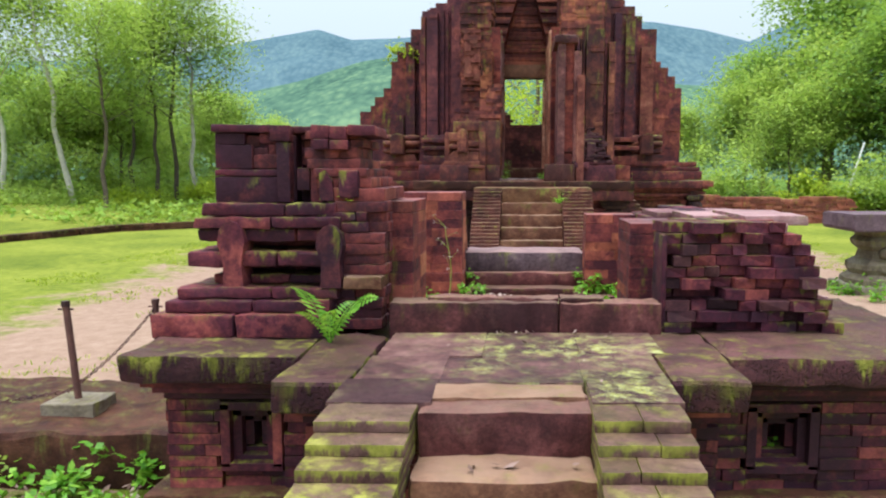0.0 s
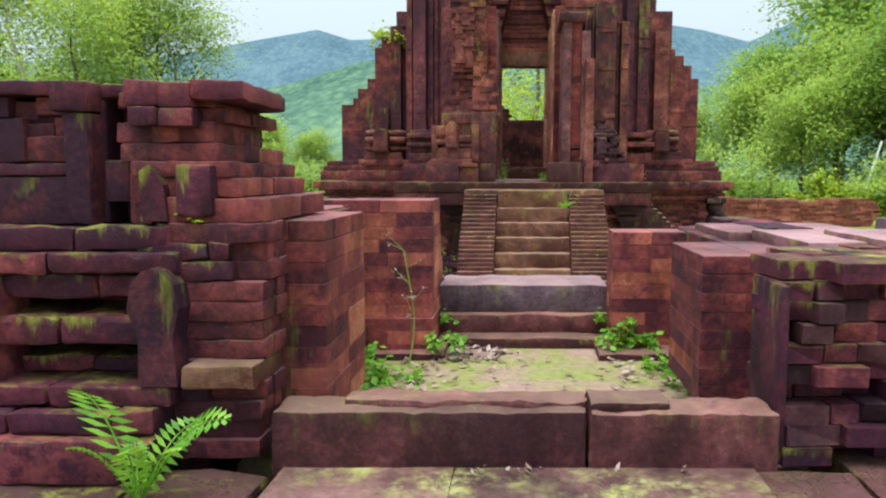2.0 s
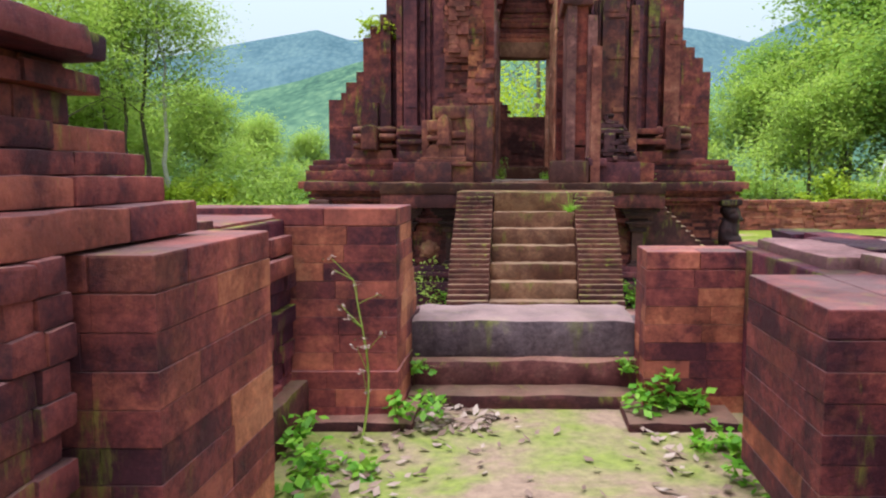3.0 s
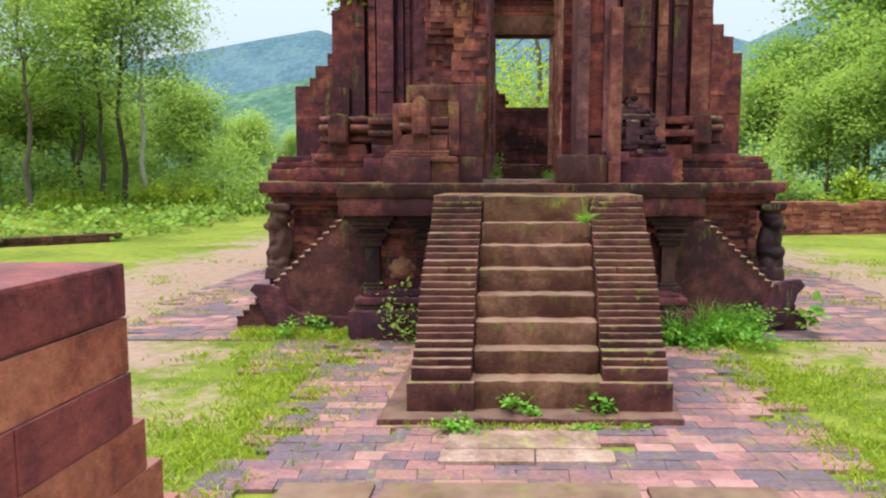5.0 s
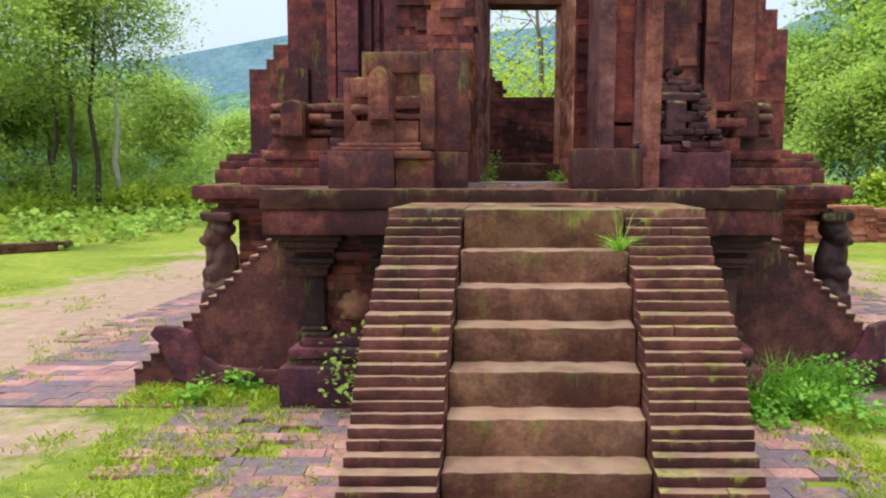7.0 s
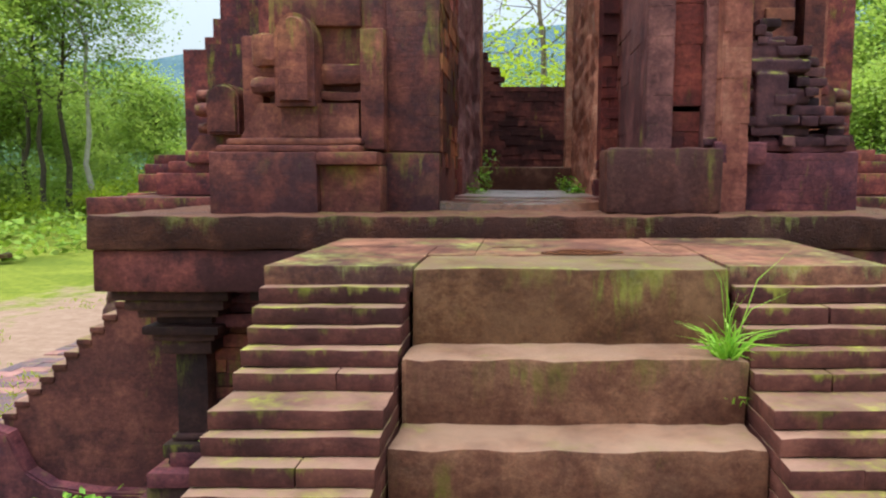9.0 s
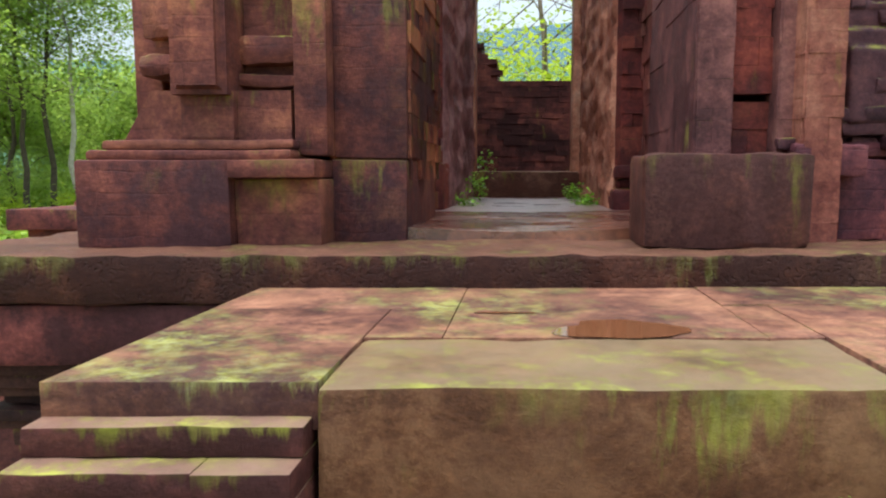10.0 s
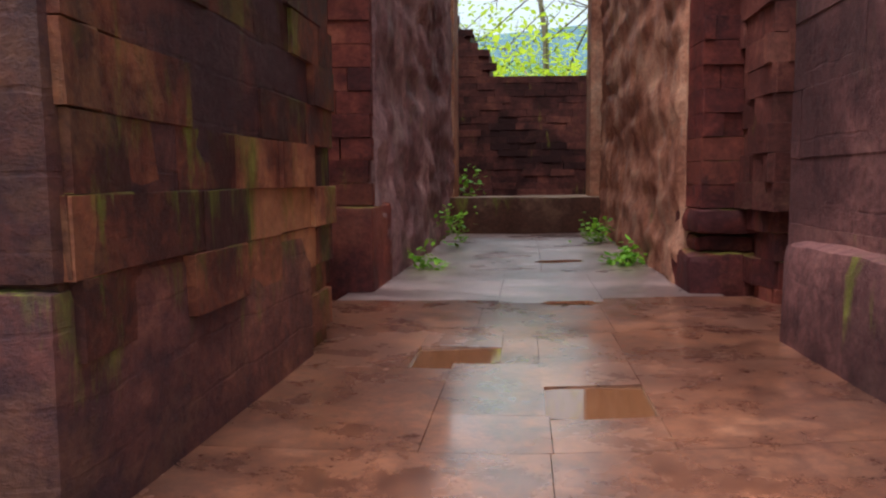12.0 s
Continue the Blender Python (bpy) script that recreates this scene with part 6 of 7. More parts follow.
    # corners of the tower base, the same form farther back
    for sx, cx, z0 in ((-1, -3.0, 2.1), (1, 2.86, 2.1)):
        block("base_moulding", (cx - 0.42, cx + 0.62 if sx < 0 else cx + 0.5, 17.12, 17.6, z0 - 0.02, 2.2), m_tower, g, "", 0.02, 0.008, 0.15, 3)
        part("sloped_course", prism([(cx - 0.4, 2.2), (cx + 0.45, 2.2), (cx + 0.4, 2.36), (cx - 0.3, 2.36)], 17.14, 17.6), m_rubbed, g)
        antefix(cx, 2.36, 0.16, 0.5, 16.98, 0.4)
        for z, y in ((2.44, 17.2), (2.62, 17.14), (2.76, 17.2)):
            roll(cx - 0.36, cx - 0.1, y + 0.1, z, 0.075 if z > 2.5 else 0.06)
            roll(cx + 0.1, cx + (0.5 if sx < 0 else 0.4), y + 0.1, z, 0.075 if z > 2.5 else 0.06)
    for k, (x0, x1, y0, z0, z1) in enumerate(((-2.3, -1.4, 15.7, Z, 2.1), (-2.2, -1.4, 15.8, 2.1, 2.3), (-2.25, -1.4, 15.76, 2.42, 2.5), (-2.25, -1.4, 15.76, 2.58, 2.68), (-2.2, -1.4, 15.85, 2.3, 2.75))):
        block("base_moulding", (x0, x1, y0, 16.4, z0, z1), m_tower, g, "", 0.02, 0.008, 0.12, k)
    # right pedestal with a weathered carved mask
    for k, (x0, x1, y0, z0, z1) in enumerate(((0.94, 1.71, 13.60, Z, 2.07), (0.95, 1.66, 13.62, 2.07, 2.13), (0.94, 1.2, 13.5, 2.0, 2.12), (0.97, 1.56, 13.66, 2.13, 2.17), (1.0, 1.5, 13.82, 2.15, 2.62), (1.72, 2.3, 15.8, Z, 2.1), (1.9, 2.45, 15.86, 2.1, 2.3), (1.85, 2.5, 15.8, 2.42, 2.52), (1.85, 2.45, 15.8, 2.6, 2.7))):
        block("pedestal_course", (x0, x1, y0, 14.4 if y0 < 15 else 16.4, z0, z1 - 0.002), m_slot if k < 5 else m_tower, g, "", 0.014, 0.012, 0.05, k + 60)
    bm = bmesh.new()
    for x0, x1, y0, z0, z1 in ((0.98, 1.16, 13.64, 2.31, 2.41), (1.33, 1.46, 13.64, 2.31, 2.41), (0.95, 1.17, 13.68, 2.18, 2.27), (1.31, 1.47, 13.68, 2.18, 2.27), (1.16, 1.33, 13.6, 2.19, 2.47), (0.98, 1.45, 13.63, 2.48, 2.55), (1.03, 1.40, 13.66, 2.55, 2.61), (1.11, 1.32, 13.66, 2.61, 2.65), (1.17, 1.26, 13.68, 2.65, 2.7), (1.0, 1.45, 13.76, 2.15, 2.6)):
        slab(bm, x0, x1, y0, 13.9, z0, z1, 0.014)
    for v in bm.verts:
        v.co += noise.noise_vector(v.co * 9) * 0.018
    mk = part("carved_mask", bm, m_rubble, g, "crumbling carved mask of dark mossy stone")
    fuse = mk.modifiers.new("fuse", "REMESH")
    fuse.mode, fuse.voxel_size, fuse.use_smooth_shade = "VOXEL", 0.01, True
    # crumbling courses round the mask, stepping in towards the top
    rnd = random.Random(44)
    for k in range(13):
        z0 = 2.1 + 0.052 * k
        half = (0.36, 0.35, 0.31, 0.29, 0.27, 0.25, 0.26, 0.25, 0.22, 0.19, 0.15, 0.1, 0.06)[k]
        x = 1.26 - half
        while x < 1.24 + half:
            L = rnd.uniform(0.06, 0.19)
            y0 = 13.6 + 0.009 * k + rnd.choice((-0.03, 0.0, 0.02, 0.05)) + rnd.uniform(-0.012, 0.012)
            if rnd.random() > 0.1:
                block("rubble_brick", (x + 0.001, min(x + L, 1.3 + half) - 0.001, y0, y0 + 0.3, z0 + 0.001, z0 + rnd.uniform(0.046, 0.056)), m_rubble, g, "", 0.01, 0.012, 0.04, k * 7 + int(x * 50))
            x += L
    # floor of the porch: worn hollow along the middle, so that the rain stands there
    def floor_slab(x0, x1, y0, y1, mat, top=1.796):
        bm = slab(bmesh.new(), x0 + 0.0006, x1 - 0.0006, y0 + 0.0006, y1 - 0.0006, 1.7, top, 0.0)
        for axis, lo, hi in ((0, x0, x1), (1, y0, y1)):
            n = max(1, round((hi - lo) / 0.06))
            for i in range(1, n):
                co, no = [0, 0, 0], [0, 0, 0]
                co[axis], no[axis] = lo + (hi - lo) * i / n, 1
                bmesh.ops.bisect_plane(bm, geom=bm.verts[:] + bm.edges[:] + bm.faces[:], plane_co=co, plane_no=no)
        for v in bm.verts:
            if v.co.z > 1.75:
                v.co.z += 0.022 * (min(1.0, abs(v.co.x) / 0.5) ** 1.5) * max(0.3, 1 - (v.co.y - 13.6) / 1.6) + 0.0022 * noise.noise(v.co * 6)
            v.co.y += 0.012 * noise.noise(Vector((v.co.x * 8, 0, 3))) if v.co.y < 13.66 else 0.0
        part("floor_slab", bm, mat, g, "wet stone floor slab", "worn_skylit")

    for x0, x1, y0, y1 in ((-0.5, 0.016, 13.6, 13.86), (0.016, 0.56, 13.61, 13.86), (-0.5, -0.165, 13.86, 14.3), (-0.165, 0.02, 13.86, 14.02), (0.02, 0.19, 13.86, 14.0), (0.19, 0.6, 13.86, 14.32), (-0.165, 0.015, 14.02, 14.34), (-0.5, -0.25, 14.3, 14.62), (-0.07, 0.01, 14.34, 14.62), (0.01, 0.19, 14.18, 14.62), (0.19, 0.7, 14.32, 14.62), (-0.25, -0.07, 14.49, 14.62), (-0.7, -0.14, 14.62, 15.1), (-0.14, 0.2, 14.62, 15.06), (0.2, 0.74, 14.62, 15.12)):
        floor_slab(x0, x1, y0, y1, m_floor)
    floor_slab(0.02, 0.19, 14.0, 14.18, m_floor, 1.787)
    floor_slab(-0.25, -0.07, 14.34, 14.49, m_floor, 1.787)
    for x0, x1, y0, y1 in ((-0.6, -0.1, 15.1, 15.75), (-0.1, 0.22, 15.06, 15.6), (0.22, 0.6, 15.12, 15.7), (-0.6, 0.05, 15.75, 16.5), (0.05, 0.6, 15.7, 16.2), (-0.1, 0.22, 15.6, 15.75), (0.05, 0.6, 16.2, 17.1), (-0.6, 0.05, 16.5, 17.9), (0.05, 0.6, 17.1, 17.9)):
        floor_slab(x0, x1, y0, y1, m_slate_sheen)
    block("cella_floor", (-1.5, 1.5, 18.5, 21.3, 1.6, 1.75), m_floor, g, "", 0.0)


temple()


def door_frame():
    d = thing("door_1", "weathered stone door frame with lintel and high threshold, open", "doorway", "", "structure")
    block("jamb", (-0.64, -0.51, 17.98, 18.28, 1.95, 4.27), m_wall_in, d, "", 0.015, 0.008, 0.3, 1)
    block("jamb", (0.43, 0.56, 17.98, 18.28, 1.95, 4.27), m_wall_in, d, "pale streaked stone jamb", 0.015, 0.008, 0.3, 2)
    block("lintel", (-0.74, 0.66, 17.9, 18.3, 4.25, 4.56), m_stone, d, "", 0.02, 0.012, 0.2, 3)
    block("threshold", (-0.62, 0.56, 17.86, 18.3, 1.7, 2.05), m_stone, d, "", 0.02, 0.012, 0.15, 4)


door_frame()
b = block("stone_block", (0.365, 0.92, 13.27, 13.62, 1.763, 2.08), m_block, None, "rectangular grey-brown stone block with dark stains on the plinth", 0.025, 0.01, 0.06, 5)
tagged(b, "", "stone block")

# ---- court: paving, low walls, table, posts ----
def paving():
    g = thing("paving", "uneven rose and slate brick paving with grass in the joints", "paving", "", "structure")
    rnd = random.Random(71)
    rest = Pile(72)
    made = 0
    regions = [(-1.95, -0.9, 8.6, 13.4, 0), (1.05, 2.2, 8.6, 12.9, 0), (-0.9, 1.05, 8.6, 10.42, 0), (-2.7, -1.95, 11.9, 13.2, 0), (-4.9, -2.2, 13.3, 15.6, 1), (-5.3, -3.6, 15.6, 19.5, 1), (2.2, 5.2, 13.3, 14.6, 1), (3.6, 5.6, 14.6, 20.5, 1)]
    for x0, x1, y0, y1, far in regions:
        y, row = y0, 0
        while y < y1:
            h = 0.15 if not far else 0.18
            x = x0 - (0.15 if row % 2 else 0)
            while x < x1:
                w = rnd.uniform(0.24, 0.33)
                a, b = max(x, x0), min(x + w, x1 + rnd.uniform(0, 0.1))
                x += w
                edge = min(abs(a - x0), abs(b - x1)) < 0.2 and abs(a) > 1.4
                if b - a < 0.08 or rnd.random() < (0.22 if edge else 0.03):
                    continue
                z = (0.0 if far else 0.01) + rnd.uniform(-0.003, 0.003)
                if not far and made < 300:
                    brick("paving_brick", a + 0.002, b - 0.002, y + 0.002, y + h - 0.002, -0.05, z, m_pave, g, rnd, 0.004, True)
                    made += 1
                else:
                    rest.box(a + 0.002, b - 0.002, y + 0.002, y + h - 0.002, -0.05, z, 0.002)
            y += h
            row += 1
    rest.out("paving_bricks", m_pave, g)
    for k, (x0, x1, y0, y1) in enumerate(((-0.5, 0.55, 9.95, 10.28), (-0.52, 0.1, 9.72, 9.93), (0.11, 0.62, 9.72, 9.93), (-0.8, 0.7, 9.05, 9.4), (-1.4, -0.85, 8.95, 9.4), (0.75, 1.5, 8.95, 9.35))):
        block("stone_slab", (x0, x1, y0, y1, -0.05, 0.035), m_slabs if k < 3 else m_stone, g, "flat pale stone slab", 0.01, 0.006, 0.1, k)


paving()


def low_wall(name, a, b, w, h, course, mat, label, seed, drop=0.0):
    """A ruined freestanding wall from a to b (plan coordinates), of laid bricks."""
    root = thing(name, label, "wall", "", "structure")
    rnd = random.Random(seed)
    d = Vector((b[0] - a[0], b[1] - a[1], 0))
    L = d.length
    d.normalize()
    s = Vector((-d.y, d.x, 0))
    verts, faces = [], []
    z, k = -0.05, 0
    while z < h:
        u = -rnd.random() * 0.2
        while u < L:
            e = u + rnd.uniform(0.7, 1.3) * course * 4.2
            top = h * (0.86 + (0.2 if h > 0.6 else 0.7) * noise.noise(Vector((u * 0.5, seed, 0)))) - drop * u / L
            if z < top:
                p = rnd.uniform(-0.03, 0.03)
                n = len(verts)
                for zz in (z, z + course * 0.95):
                    for uu, ss in ((u, -w / 2 + p), (e - 0.01, -w / 2 + p), (e - 0.01, w / 2 + p), (u, w / 2 + p)):
                        q = Vector((a[0], a[1], 0)) + d * uu + s * ss
                        verts.append((q.x + rnd.uniform(-1, 1) * 0.006, q.y, zz + rnd.uniform(-1, 1) * 0.006))
                faces += [tuple(n + i for i in f) for f in BOX_F]
            u = e
        z += course
        k += 1
    ob = raw("courses", verts, faces, mat, root)
    ob["kind"] = "stuff"


low_wall("low_brick_wall", (5.6, 28.0), (12.9, 29.2), 0.8, 1.14, 0.09, m_redwall, "low ruined red brick wall with broken top near the forest", 5)
for k, (a, b) in enumerate((((-14.5, 13.0), (-14.45, 19.7)), ((-14.45, 19.7), (-13.7, 24.1)), ((-13.7, 24.1), (-11.9, 25.8)))):
    low_wall("low_stone_wall", a, b, 0.45, 0.22, 0.09, m_laterite, "low mossy boundary wall of dark stones at the lawn", 6 + k)


def stone_table():
    g = thing("stone_table", "violet-grey sandstone pedestal slab on a carved waisted base", "altar")
    o = [(5.17, 0.99), (7.1, 0.99), (7.16, 1.03), (7.16, 1.265), (5.13, 1.265), (5.13, 1.03)]
    bm = prism(o, 11.2, 12.4)
    bmesh.ops.bevel(bm, geom=bm.edges[:], offset=0.02, segments=2, affect="EDGES")
    part("table_slab", bm, m_table, g)
    bm = bmesh.new()
    prof = [(0.56, 0.1), (0.56, 0.2), (0.46, 0.28), (0.5, 0.36), (0.5, 0.44), (0.38, 0.54), (0.36, 0.66), (0.44, 0.74), (0.46, 0.82), (0.4, 0.9), (0.5, 1.0)]
    rings = [[bm.verts.new((6.0 + r * 1.2 * sx * (1.0 if abs(sx) + abs(sy) < 2 else 0.88), 11.8 + 0.8 * r * sy, z)) for sx, sy in ((-1, -1), (0, -1.04), (1, -1), (1.04, 0), (1, 1), (0, 1.04), (-1, 1), (-1.04, 0))] for r, z in prof]
    for u, v in zip(rings, rings[1:]):
        for i in range(8):
            bm.faces.new((u[i], u[(i + 1) % 8], v[(i + 1) % 8], v[i]))
    part("table_base", bm, m_concrete, g, "weathered ochre carved base")
    part("foot_slab", slab(bmesh.new(), 5.25, 6.8, 11.3, 12.35, -0.05, 0.12, 0.03, 0.01), m_concrete, g)
    for k, (dx, z) in enumerate(((-0.15, 0.62), (0.15, 0.62), (-0.15, 0.36), (0.16, 0.36))):
        bm = bmesh.new()
        bmesh.ops.create_icosphere(bm, subdivisions=2, radius=0.09, matrix=Matrix.Translation((6.0 + dx * 1.5, 11.45, z)))
        part("boss", bm, m_concrete, g, "", True)


stone_table()


def post(x, y, z0, h, lean):
    g = thing("chain_post", "rusty steel barrier post in a mossy concrete foot", "post", "chain posts")
    part("foot", slab(bmesh.new(), x - 0.17, x + 0.17, y - 0.14, y + 0.14, z0 - 0.1, z0 + 0.075, 0.012, 0.008, 0.1), m_concrete, g, "mossy concrete foot")
    bm = bmesh.new()
    tube(bm, [Vector((x, y, z0)), Vector((x - lean, y, z0 + h))], 0.022, 0.022, 10)
    part("pole", bm, m_rust, g)
    bm = bmesh.new()
    tube(bm, [Vector((x - lean, y, z0 + h - 0.03)), Vector((x - lean, y, z0 + h + 0.005))], 0.027, 0.027, 10)
    tube(bm, [Vector((x - lean - 0.05, y, z0 + h - 0.05)), Vector((x - lean + 0.05, y, z0 + h - 0.05))], 0.007, 0.007, 6)
    part("cap", bm, m_rust, g)
    return Vector((x - lean, y, z0 + h - 0.05))


pa = post(-2.93, 4.62, 0.33, 0.72, 0.06)
pb = post(-2.64, 5.1, 0.2, 0.78, 0.01)


def chain(a, b, sag, links):
    bm = bmesh.new()
    pts = [a.lerp(b, i / links) - Vector((0, 0, sag * 4 * (i / links) * (1 - i / links))) for i in range(links + 1)]
    for i in range(links):
        p, q = pts[i], pts[i + 1]
        d = (q - p)
        side = (d.cross(Vector((0, 0, 1))).normalized() if i % 2 else Vector((0, 0, 1))) * 0.012
        loop = [p - d * 0.1, p.lerp(q, 0.25) + side, p.lerp(q, 0.75) + side, q + d * 0.1, p.lerp(q, 0.75) - side, p.lerp(q, 0.25) - side, p - d * 0.1]
        tube(bm, loop, 0.004, 0.004, 4)
    return tagged(finish("chain", bm, m_rust, None, "thin rusty chain hanging between barrier posts"), "", "chain")


chain(pa - Vector((0.02, 0, 0.55)), pb, 0.05, 28)
chain(Vector((-4.3, 4.4, 0.36)), pa - Vector((0.02, 0, 0.55)), 0.03, 36)
lg = block("laterite_ledge", (-6.5, -1.95, 4.15, 5.35, -0.05, 0.33), m_laterite, None, "long low mossy laterite kerb beside the gate", 0.04, 0.05, 0.15, 4)
tagged(lg, "", "kerb", "", "structure")


def sign():
    g = thing("sign_board", "small blue sign on a leaning white pole at the forest edge", "sign")
    bm = bmesh.new()
    tube(bm, [Vector((0, 0, 0)), Vector((0.9, 0, 3.2))], 0.06, 0.05, 6)
    p = finish("pole", bm, m_white, g, "", False)
    bm = slab(bmesh.new(), 0.3, 1.3, -0.05, 0.0, 0.25, 0.85, 0.01)
    finish("board", bm, m_sign, g, "", False)
    bm = bmesh.new()
    for k in range(3):
        slab(bm, 0.4, 1.2 - 0.15 * k, -0.062, -0.052, 0.66 - 0.14 * k, 0.71 - 0.14 * k, 0.0)
    finish("lettering", bm, m_white, g, "", False)
    g.matrix_basis = pose(19.5, 38, 0.4)


sign()


# ---- small plants ----
def blades(rnd, x, y, z, n, h, spread, w, lean=0.5):
    verts, faces = [], []
    for _ in range(n):
        a, r = rnd.uniform(0, 6.283), spread * math.sqrt(rnd.random())
        b = Vector((px(x, y) + math.cos(a) * r, y + math.sin(a) * r, z))
        d = Vector((rnd.gauss(0, lean), rnd.gauss(0, lean), 1)).normalized()
        H = h * rnd.uniform(0.5, 1.15)
        s = d.cross(Vector((math.cos(a + 1), math.sin(a + 1), 0))).normalized() * w
        m = b + d * H * 0.55
        tip = b + d * H + Vector((d.x, d.y, -0.35)) * H * 0.5
        k = len(verts)
        verts += [b - s, b + s, m + s * 0.7, m - s * 0.7, tip]
        faces += [(k, k + 1, k + 2, k + 3), (k + 3, k + 2, k + 4)]
    return verts, faces


def lawn():
    """Grass tufts on the court, thicker away from the trodden strips."""
    rnd = random.Random(5)
    V, F = [], []
    spots = []
    for _ in range(9000):
        x, y = rnd.uniform(-9, 8), rnd.uniform(5.5, 21)
        inside = (-2.0 < x < 2.2 and y > 8.5) or (abs(x) < 4.2 and y > 13.2) or (abs(x) < 2.4 and y < 7.1)
        n = noise.noise(Vector((px(x, y) * 0.55, y * 0.55, 3))) + 0.4 * noise.noise(Vector((x * 1.7, y * 1.7, 8)))
        if inside or n < 0.12:
            continue
        spots.append((x, y, 0.02, 5, 0.07))
    for _ in range(420):
        x = rnd.choice((-2.0, 2.2, -2.0)) + rnd.gauss(0, 0.22)
        spots.append((x, rnd.uniform(9, 13.2), 0.0, 9, 0.09))
    for _ in range(5200):
        s = rnd.choice((-1, 1))
        x, y = s * rnd.uniform(2.0, 4.4), rnd.uniform(8.4, 13.2)
        n = noise.noise(Vector((px(x, y) * 0.9, y * 0.9, 3))) + 0.5 * noise.noise(Vector((x * 2.3, y * 2.3, 8)))
        if n > 0.9 * (abs(x) - 2.2) / 2.2 - 0.2:
            spots.append((x, y, 0.0, 6, 0.06))
    for _ in range(260):
        spots.append((rnd.uniform(-3.3, -1.9), 13.55 + rnd.gauss(0, 0.14), 0.0, 9, 0.12))
        spots.append((rnd.uniform(-1.95, -0.9), rnd.uniform(10.5, 13.2), 0.0, 4, 0.05))
    for _ in range(130):
        spots.append((rnd.uniform(-0.8, 0.9), 10.42 + rnd.gauss(0, 0.04), 0.0, 6, 0.07))
    for x, y, z, n, h in spots:
        v, f = blades(rnd, x, y, z, n, h, 0.09, 0.006)
        k = len(V)
        V += v
        F += [tuple(k + i for i in q) for q in f]
    tagged(raw("grass", V, F, m_grass, None, "", False), "short yellow-green grass tufts on the court", "grass", "", "stuff")


lawn()


def fern(x, y, z, size, seed, label):
    rnd = random.Random(seed)
    g = thing("fern", label, "fern")
    for k in range(7):
        a = 6.283 * k / 7 + rnd.uniform(-0.3, 0.3)
        L = size * rnd.uniform(0.7, 1.1)
        if k in (0, 3):
            L *= 1.25
        verts, faces = [], []
        n = 14
        pts = [Vector((math.cos(a) * L * u * 0.85, math.sin(a) * L * u * 0.5, L * (1.75 * u - 0.95 * u * u))) for u in [i / n for i in range(n + 1)]]
        side = Vector((-math.sin(a), math.cos(a) * 0.6, 0.35)).normalized()
        base = P(x, y, z)
        for i in range(2, n):
            w = L * 0.24 * math.sin(math.pi * min(1, i / n * 0.85 + 0.12))
            d = (pts[i + 1] - pts[i]).normalized() if i < n else Vector((0, 0, 1))
            for sgn in (-1, 1):
                q = len(verts)
                p = base + pts[i]
                verts += [p, p + side * sgn * w * 0.5 + d * L * 0.045, p + side * sgn * w + d * L * 0.03, p + side * sgn * w * 0.5 - d * L * 0.02]
                faces.append((q, q + 1, q + 2, q + 3))
        raw("frond", verts, faces, m_fern, g, "", False)
        bm = bmesh.new()
        tube(bm, [base + p for p in pts], 0.004, 0.0015, 4)
        finish("stem", bm, m_fern, g, "", False)


fern(-1.02, 3.72, 0.985, 0.27, 3, "bright green fern growing from the wall foot")


def grass_clump(x, y, z, n, h, spread, label, w=0.007, mat=None, lean=0.27):
    v, f = blades(random.Random(int(x * 100)), x, y, z, n, h, spread, w, lean)
    root = thing("grass_clump", label, "grass clump")
    raw("tuft", v, f, mat or m_fern, root, "", False)["kind"] = "stuff"


grass_clump(0.57, 11.89, 1.42, 70, 0.16, 0.03, "bright green grass clump rooted in a stair joint", 0.004, m_lime, 0.75)
grass_clump(0.575, 11.9, 1.43, 9, 0.36, 0.02, "thin tall grass blades rooted in a stair joint", 0.002, m_lime)
for x, y, n, h in ((1.75, 13.15, 90, 0.5), (2.0, 13.3, 100, 0.55), (2.3, 13.35, 100, 0.55), (2.6, 13.4, 80, 0.45), (2.15, 13.05, 90, 0.4)):
    grass_clump(x, y, 0.0, n, h, 0.14, "tall thin green grass beside the temple stair", 0.006)
grass_clump(0.6, 11.87, 1.28, 16, 0.09, 0.02, "small green grass clump rooted in a stair joint", 0.004, m_lime, 0.5)


def weed(x, y, z, w, h, n, size, mat, label):
    v, f = shrub_mesh(int(abs(x) * 991 + y * 37), w, h, n, size)
    root = thing("weed", label, "weed", "weeds")
    root.location = P(x, y, z)
    raw("foliage", v, f, mat, root, "", False)["kind"] = "stuff"


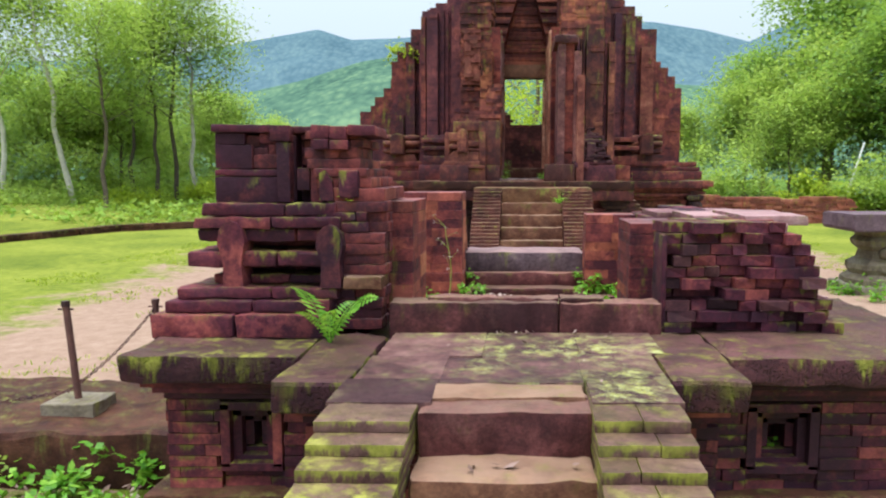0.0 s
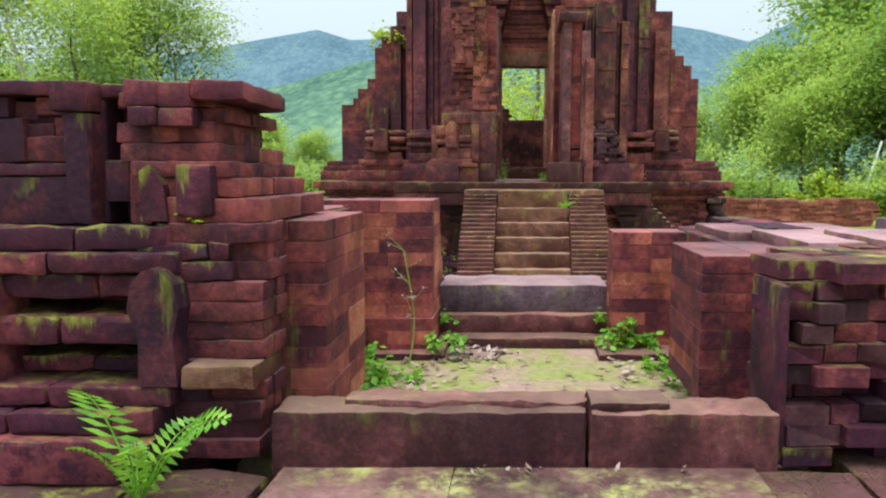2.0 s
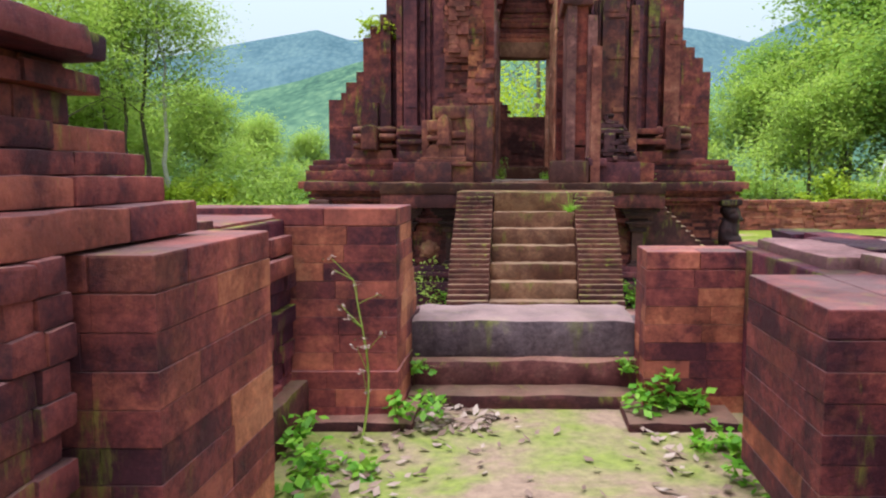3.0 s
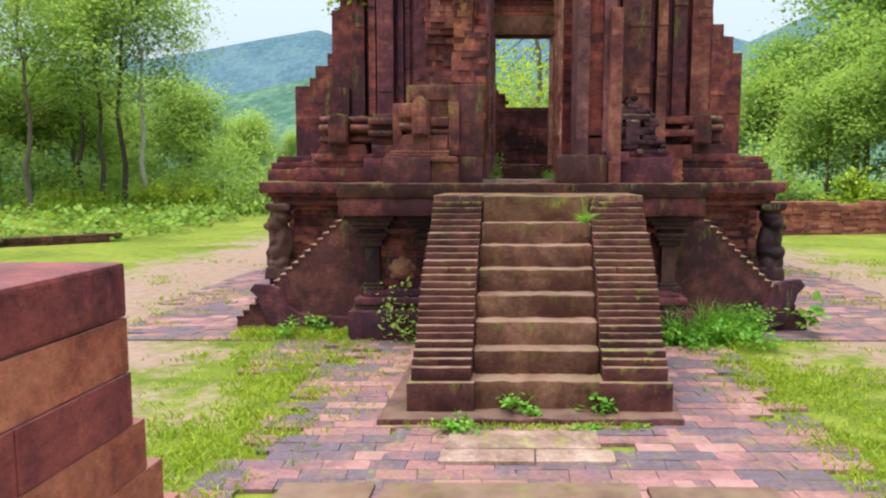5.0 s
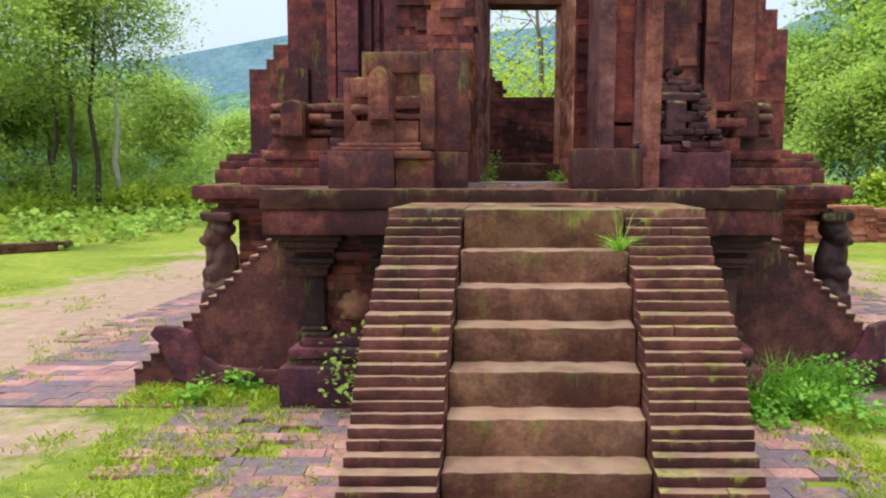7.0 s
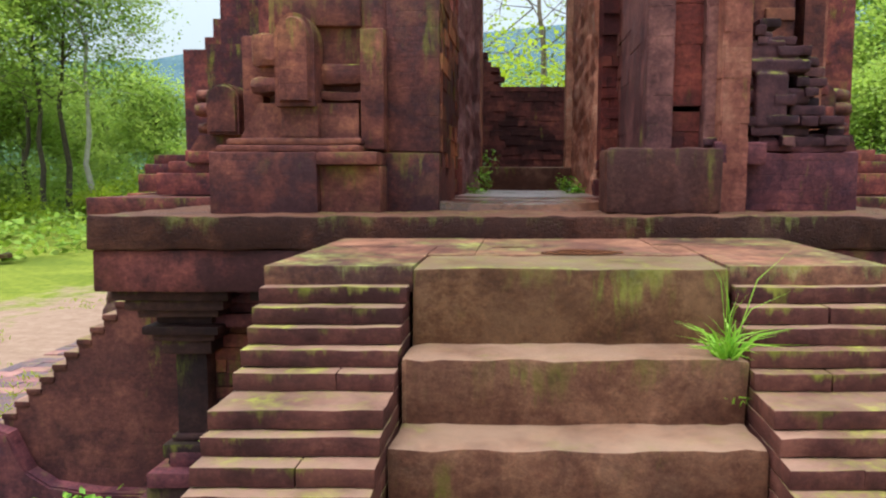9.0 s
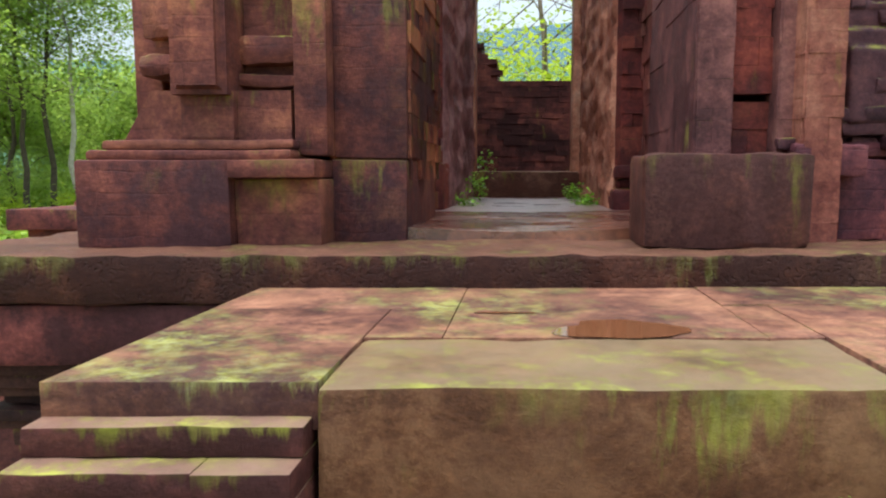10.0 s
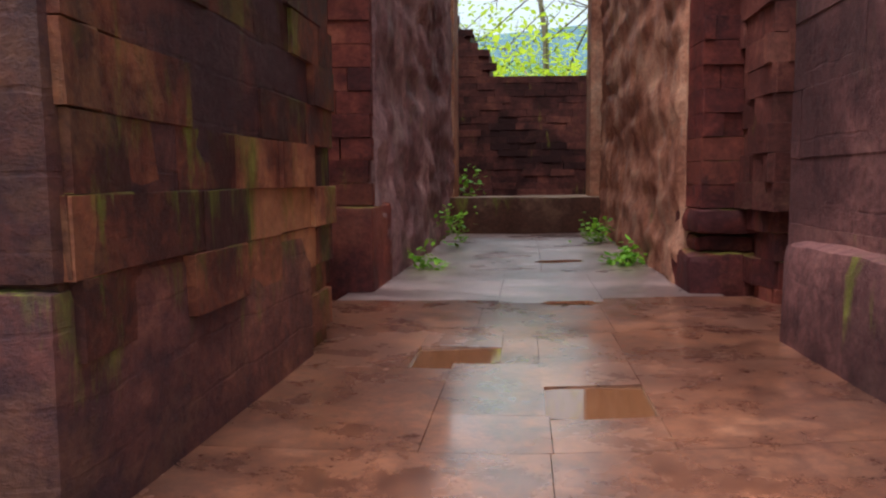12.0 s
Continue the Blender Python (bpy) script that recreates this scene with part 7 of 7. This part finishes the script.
for x, y, z, w, h, n, s, mat in (
    (-0.62, 5.25, 0.86, 0.13, 0.16, 160, 0.045, m_fern), (-0.42, 5.75, 0.9, 0.1, 0.12, 120, 0.04, m_fern), (-0.78, 5.5, 0.86, 0.12, 0.14, 120, 0.04, m_fern), (0.6, 5.85, 0.9, 0.14, 0.14, 220, 0.045, m_fern), (0.72, 5.5, 0.86, 0.1, 0.1, 120, 0.04, m_fern),
    (0.75, 5.2, 0.86, 0.09, 0.12, 90, 0.035, m_fern), (0.46, 6.1, 1.0, 0.06, 0.06, 60, 0.03, m_fern), (-0.46, 6.1, 1.0, 0.06, 0.05, 50, 0.03, m_fern), (0.02, 4.75, 0.86, 0.08, 0.06, 70, 0.03, m_grass), (-1.0, 4.05, 1.72, 0.05, 0.04, 40, 0.025, m_grass),
    (0.0, 10.62, 0.06, 0.14, 0.2, 160, 0.05, m_fern), (0.6, 10.6, 0.06, 0.07, 0.2, 60, 0.06, m_fern), (-0.45, 10.4, 0.0, 0.2, 0.1, 200, 0.045, m_fern), (0.5, 10.4, 0.0, 0.12, 0.07, 90, 0.04, m_fern), (0.9, 10.42, 0.0, 0.06, 0.06, 40, 0.04, m_fern),
    (-1.35, 13.2, 0.0, 0.25, 0.65, 260, 0.05, m_leaf), (-1.05, 13.15, 0.0, 0.15, 0.35, 160, 0.05, m_fern), (-2.6, 13.6, 0.0, 0.35, 0.2, 420, 0.06, m_fern), (2.0, 13.3, 0.0, 0.35, 0.4, 700, 0.04, m_fern), (2.5, 13.4, 0.0, 0.4, 0.35, 600, 0.045, m_fern), (1.6, 13.1, 0.0, 0.3, 0.35, 500, 0.05, m_fern), (2.2, 13.0, 0.0, 0.5, 0.2, 600, 0.06, m_fern),
    (3.35, 13.55, 0.1, 0.13, 0.32, 46, 0.12, m_fern), (-2.5, 13.65, 0.1, 0.07, 0.12, 40, 0.05, m_fern), (2.1, 16.4, 1.735, 0.15, 0.6, 160, 0.05, m_leaf),
    (-0.42, 15.9, 1.79, 0.06, 0.16, 120, 0.03, m_fern), (-0.42, 16.8, 1.79, 0.06, 0.25, 120, 0.035, m_fern), (0.42, 16.0, 1.79, 0.06, 0.15, 140, 0.035, m_fern), (0.4, 17.0, 1.79, 0.07, 0.22, 140, 0.035, m_fern), (-0.46, 18.4, 2.02, 0.1, 0.25, 90, 0.05, m_fern),
    (-2.45, 4.0, 0.0, 0.3, 0.28, 260, 0.06, m_fern), (-2.9, 3.85, 0.0, 0.35, 0.16, 300, 0.06, m_fern), (-2.3, 3.7, 0.0, 0.2, 0.12, 160, 0.05, m_fern), (1.3, 3.75, 0.4, 0.08, 0.08, 70, 0.03, m_fern), (-3.3, 4.1, 0.05, 0.3, 0.2, 220, 0.05, m_leaf), (-1.4, 3.95, 0.4, 0.05, 0.06, 40, 0.02, m_fern),
    (5.5, 11.1, 0.0, 0.5, 0.15, 400, 0.07, m_fern), (6.4, 11.0, 0.0, 0.5, 0.15, 400, 0.07, m_fern), (5.0, 12.0, 0.0, 0.4, 0.15, 260, 0.07, m_fern), (-2.9, 17.6, 4.55, 0.35, 0.5, 240, 0.09, m_leaf_bright), (-3.1, 17.8, 4.8, 0.25, 0.4, 140, 0.09, m_leaf_bright), (2.7, 17.6, 5.5, 0.12, 0.2, 60, 0.05, m_leaf),
):
    weed(x, y, z, w, h, n, s, mat, "small green weed with many leaves rooted in the joints")


def tall_weed(x, y, z, h):
    g = thing("flowering_weed", "tall thin dry weed with pale seed heads by the pier", "weed")
    rnd = random.Random(9)
    bm = bmesh.new()
    b = P(x, y, z)
    pts = [b + Vector((0.03 * math.sin(u * 4), 0, h * u)) for u in [i / 7 for i in range(8)]]
    tube(bm, pts, 0.005, 0.002, 5)
    finish("stem", bm, m_leaf, g, "", False)
    for k in range(12):
        p = pts[2 + k % 6]
        e = p + Vector((rnd.uniform(-1, 1) * 0.11, rnd.uniform(-1, 1) * 0.06, rnd.uniform(0.02, 0.12)))
        bm = bmesh.new()
        tube(bm, [p, e], 0.002, 0.001, 4)
        twig = finish("twig", bm, m_leaf, g, "", False)
        v, f = leaves(rnd, [e], 9, 0.015, 0.01)
        raw("seed_head", v, f, m_dead, twig, "pale dry seed head", False)["kind"] = "stuff"


tall_weed(-0.6, 5.6, 0.86, 0.62)


def litter():
    """Dry leaves scattered on the ground."""
    rnd = random.Random(15)
    V, F = [], []
    spots = [(rnd.gauss(-0.5, 0.12), rnd.uniform(4.6, 6.0), 0.868) for _ in range(150)] + [(rnd.uniform(-0.45, -0.1), rnd.gauss(5.85, 0.1), 0.868) for _ in range(110)] + [(rnd.uniform(-0.4, 0.6), rnd.uniform(4.5, 5.9), 0.868) for _ in range(60)] + [(rnd.gauss(0.55, 0.1), rnd.uniform(4.9, 5.8), 0.868) for _ in range(60)]
    spots += [(rnd.uniform(-0.5, 0.5), rnd.gauss(3.93, 0.015), 0.992) for _ in range(14)] + [(rnd.uniform(-0.6, 0.6), rnd.uniform(2.9, 3.9), 0.993) for _ in range(8)] + [(rnd.uniform(-5.5, -2.1), rnd.uniform(3.2, 4.1), 0.02) for _ in range(420)] + [(rnd.uniform(-0.3, 0.2), 2.5 + rnd.gauss(0, 0.03), 0.815) for _ in range(5)]
    for x, y, z in spots:
        c = P(x, y, z + rnd.uniform(0, 0.012))
        a, s = rnd.uniform(0, 6.283), rnd.uniform(0.018, 0.042) * (0.45 if z > 0.98 else 0.85)
        d, n = Vector((math.cos(a), math.sin(a), rnd.uniform(-0.2, 0.3))), Vector((-math.sin(a), math.cos(a), rnd.uniform(-0.2, 0.2)))
        k = len(V)
        V += [c - d * s, c + n * s * 0.5 + Vector((0, 0, 0.006)), c + d * s + Vector((0, 0, 0.01)), c - n * s * 0.5]
        F.append((k, k + 1, k + 2, k + 3))
    tagged(raw("leaf_litter", V, F, m_dead, None, "", False), "scattered dry brown leaves on the floor", "dry leaves", "", "stuff")


litter()


def puddle(x, y, z, rx, ry, seed):
    bm = bmesh.new()
    ring = []
    for i in range(48):
        a = 6.283 * i / 48
        k = 1 + 0.5 * noise.noise(Vector((math.cos(a) * 0.9, math.sin(a) * 0.9, seed))) + 0.12 * noise.noise(Vector((math.cos(a) * 2.4, math.sin(a) * 2.4, seed)))
        ring.append(bm.verts.new((x + rx * k * math.cos(a), y + ry * k * math.sin(a), z)))
    bm.faces.new(ring)
    return tagged(finish("puddle", bm, m_puddle, None, "shallow brown rain puddle on the stone floor"), "", "puddle", "puddles")


puddle(0.2, 12.5, 1.6645, 0.15, 0.1, 1)
puddle(-0.07, 12.69, 1.6645, 0.08, 0.012, 7)
puddle(0.105, 14.09, 1.7935, 0.13, 0.13, 3)
puddle(-0.16, 14.415, 1.7935, 0.14, 0.11, 2)
puddle(0.14, 15.05, 1.7985, 0.1, 0.03, 5)
puddle(0.14, 16.15, 1.7985, 0.11, 0.05, 4)
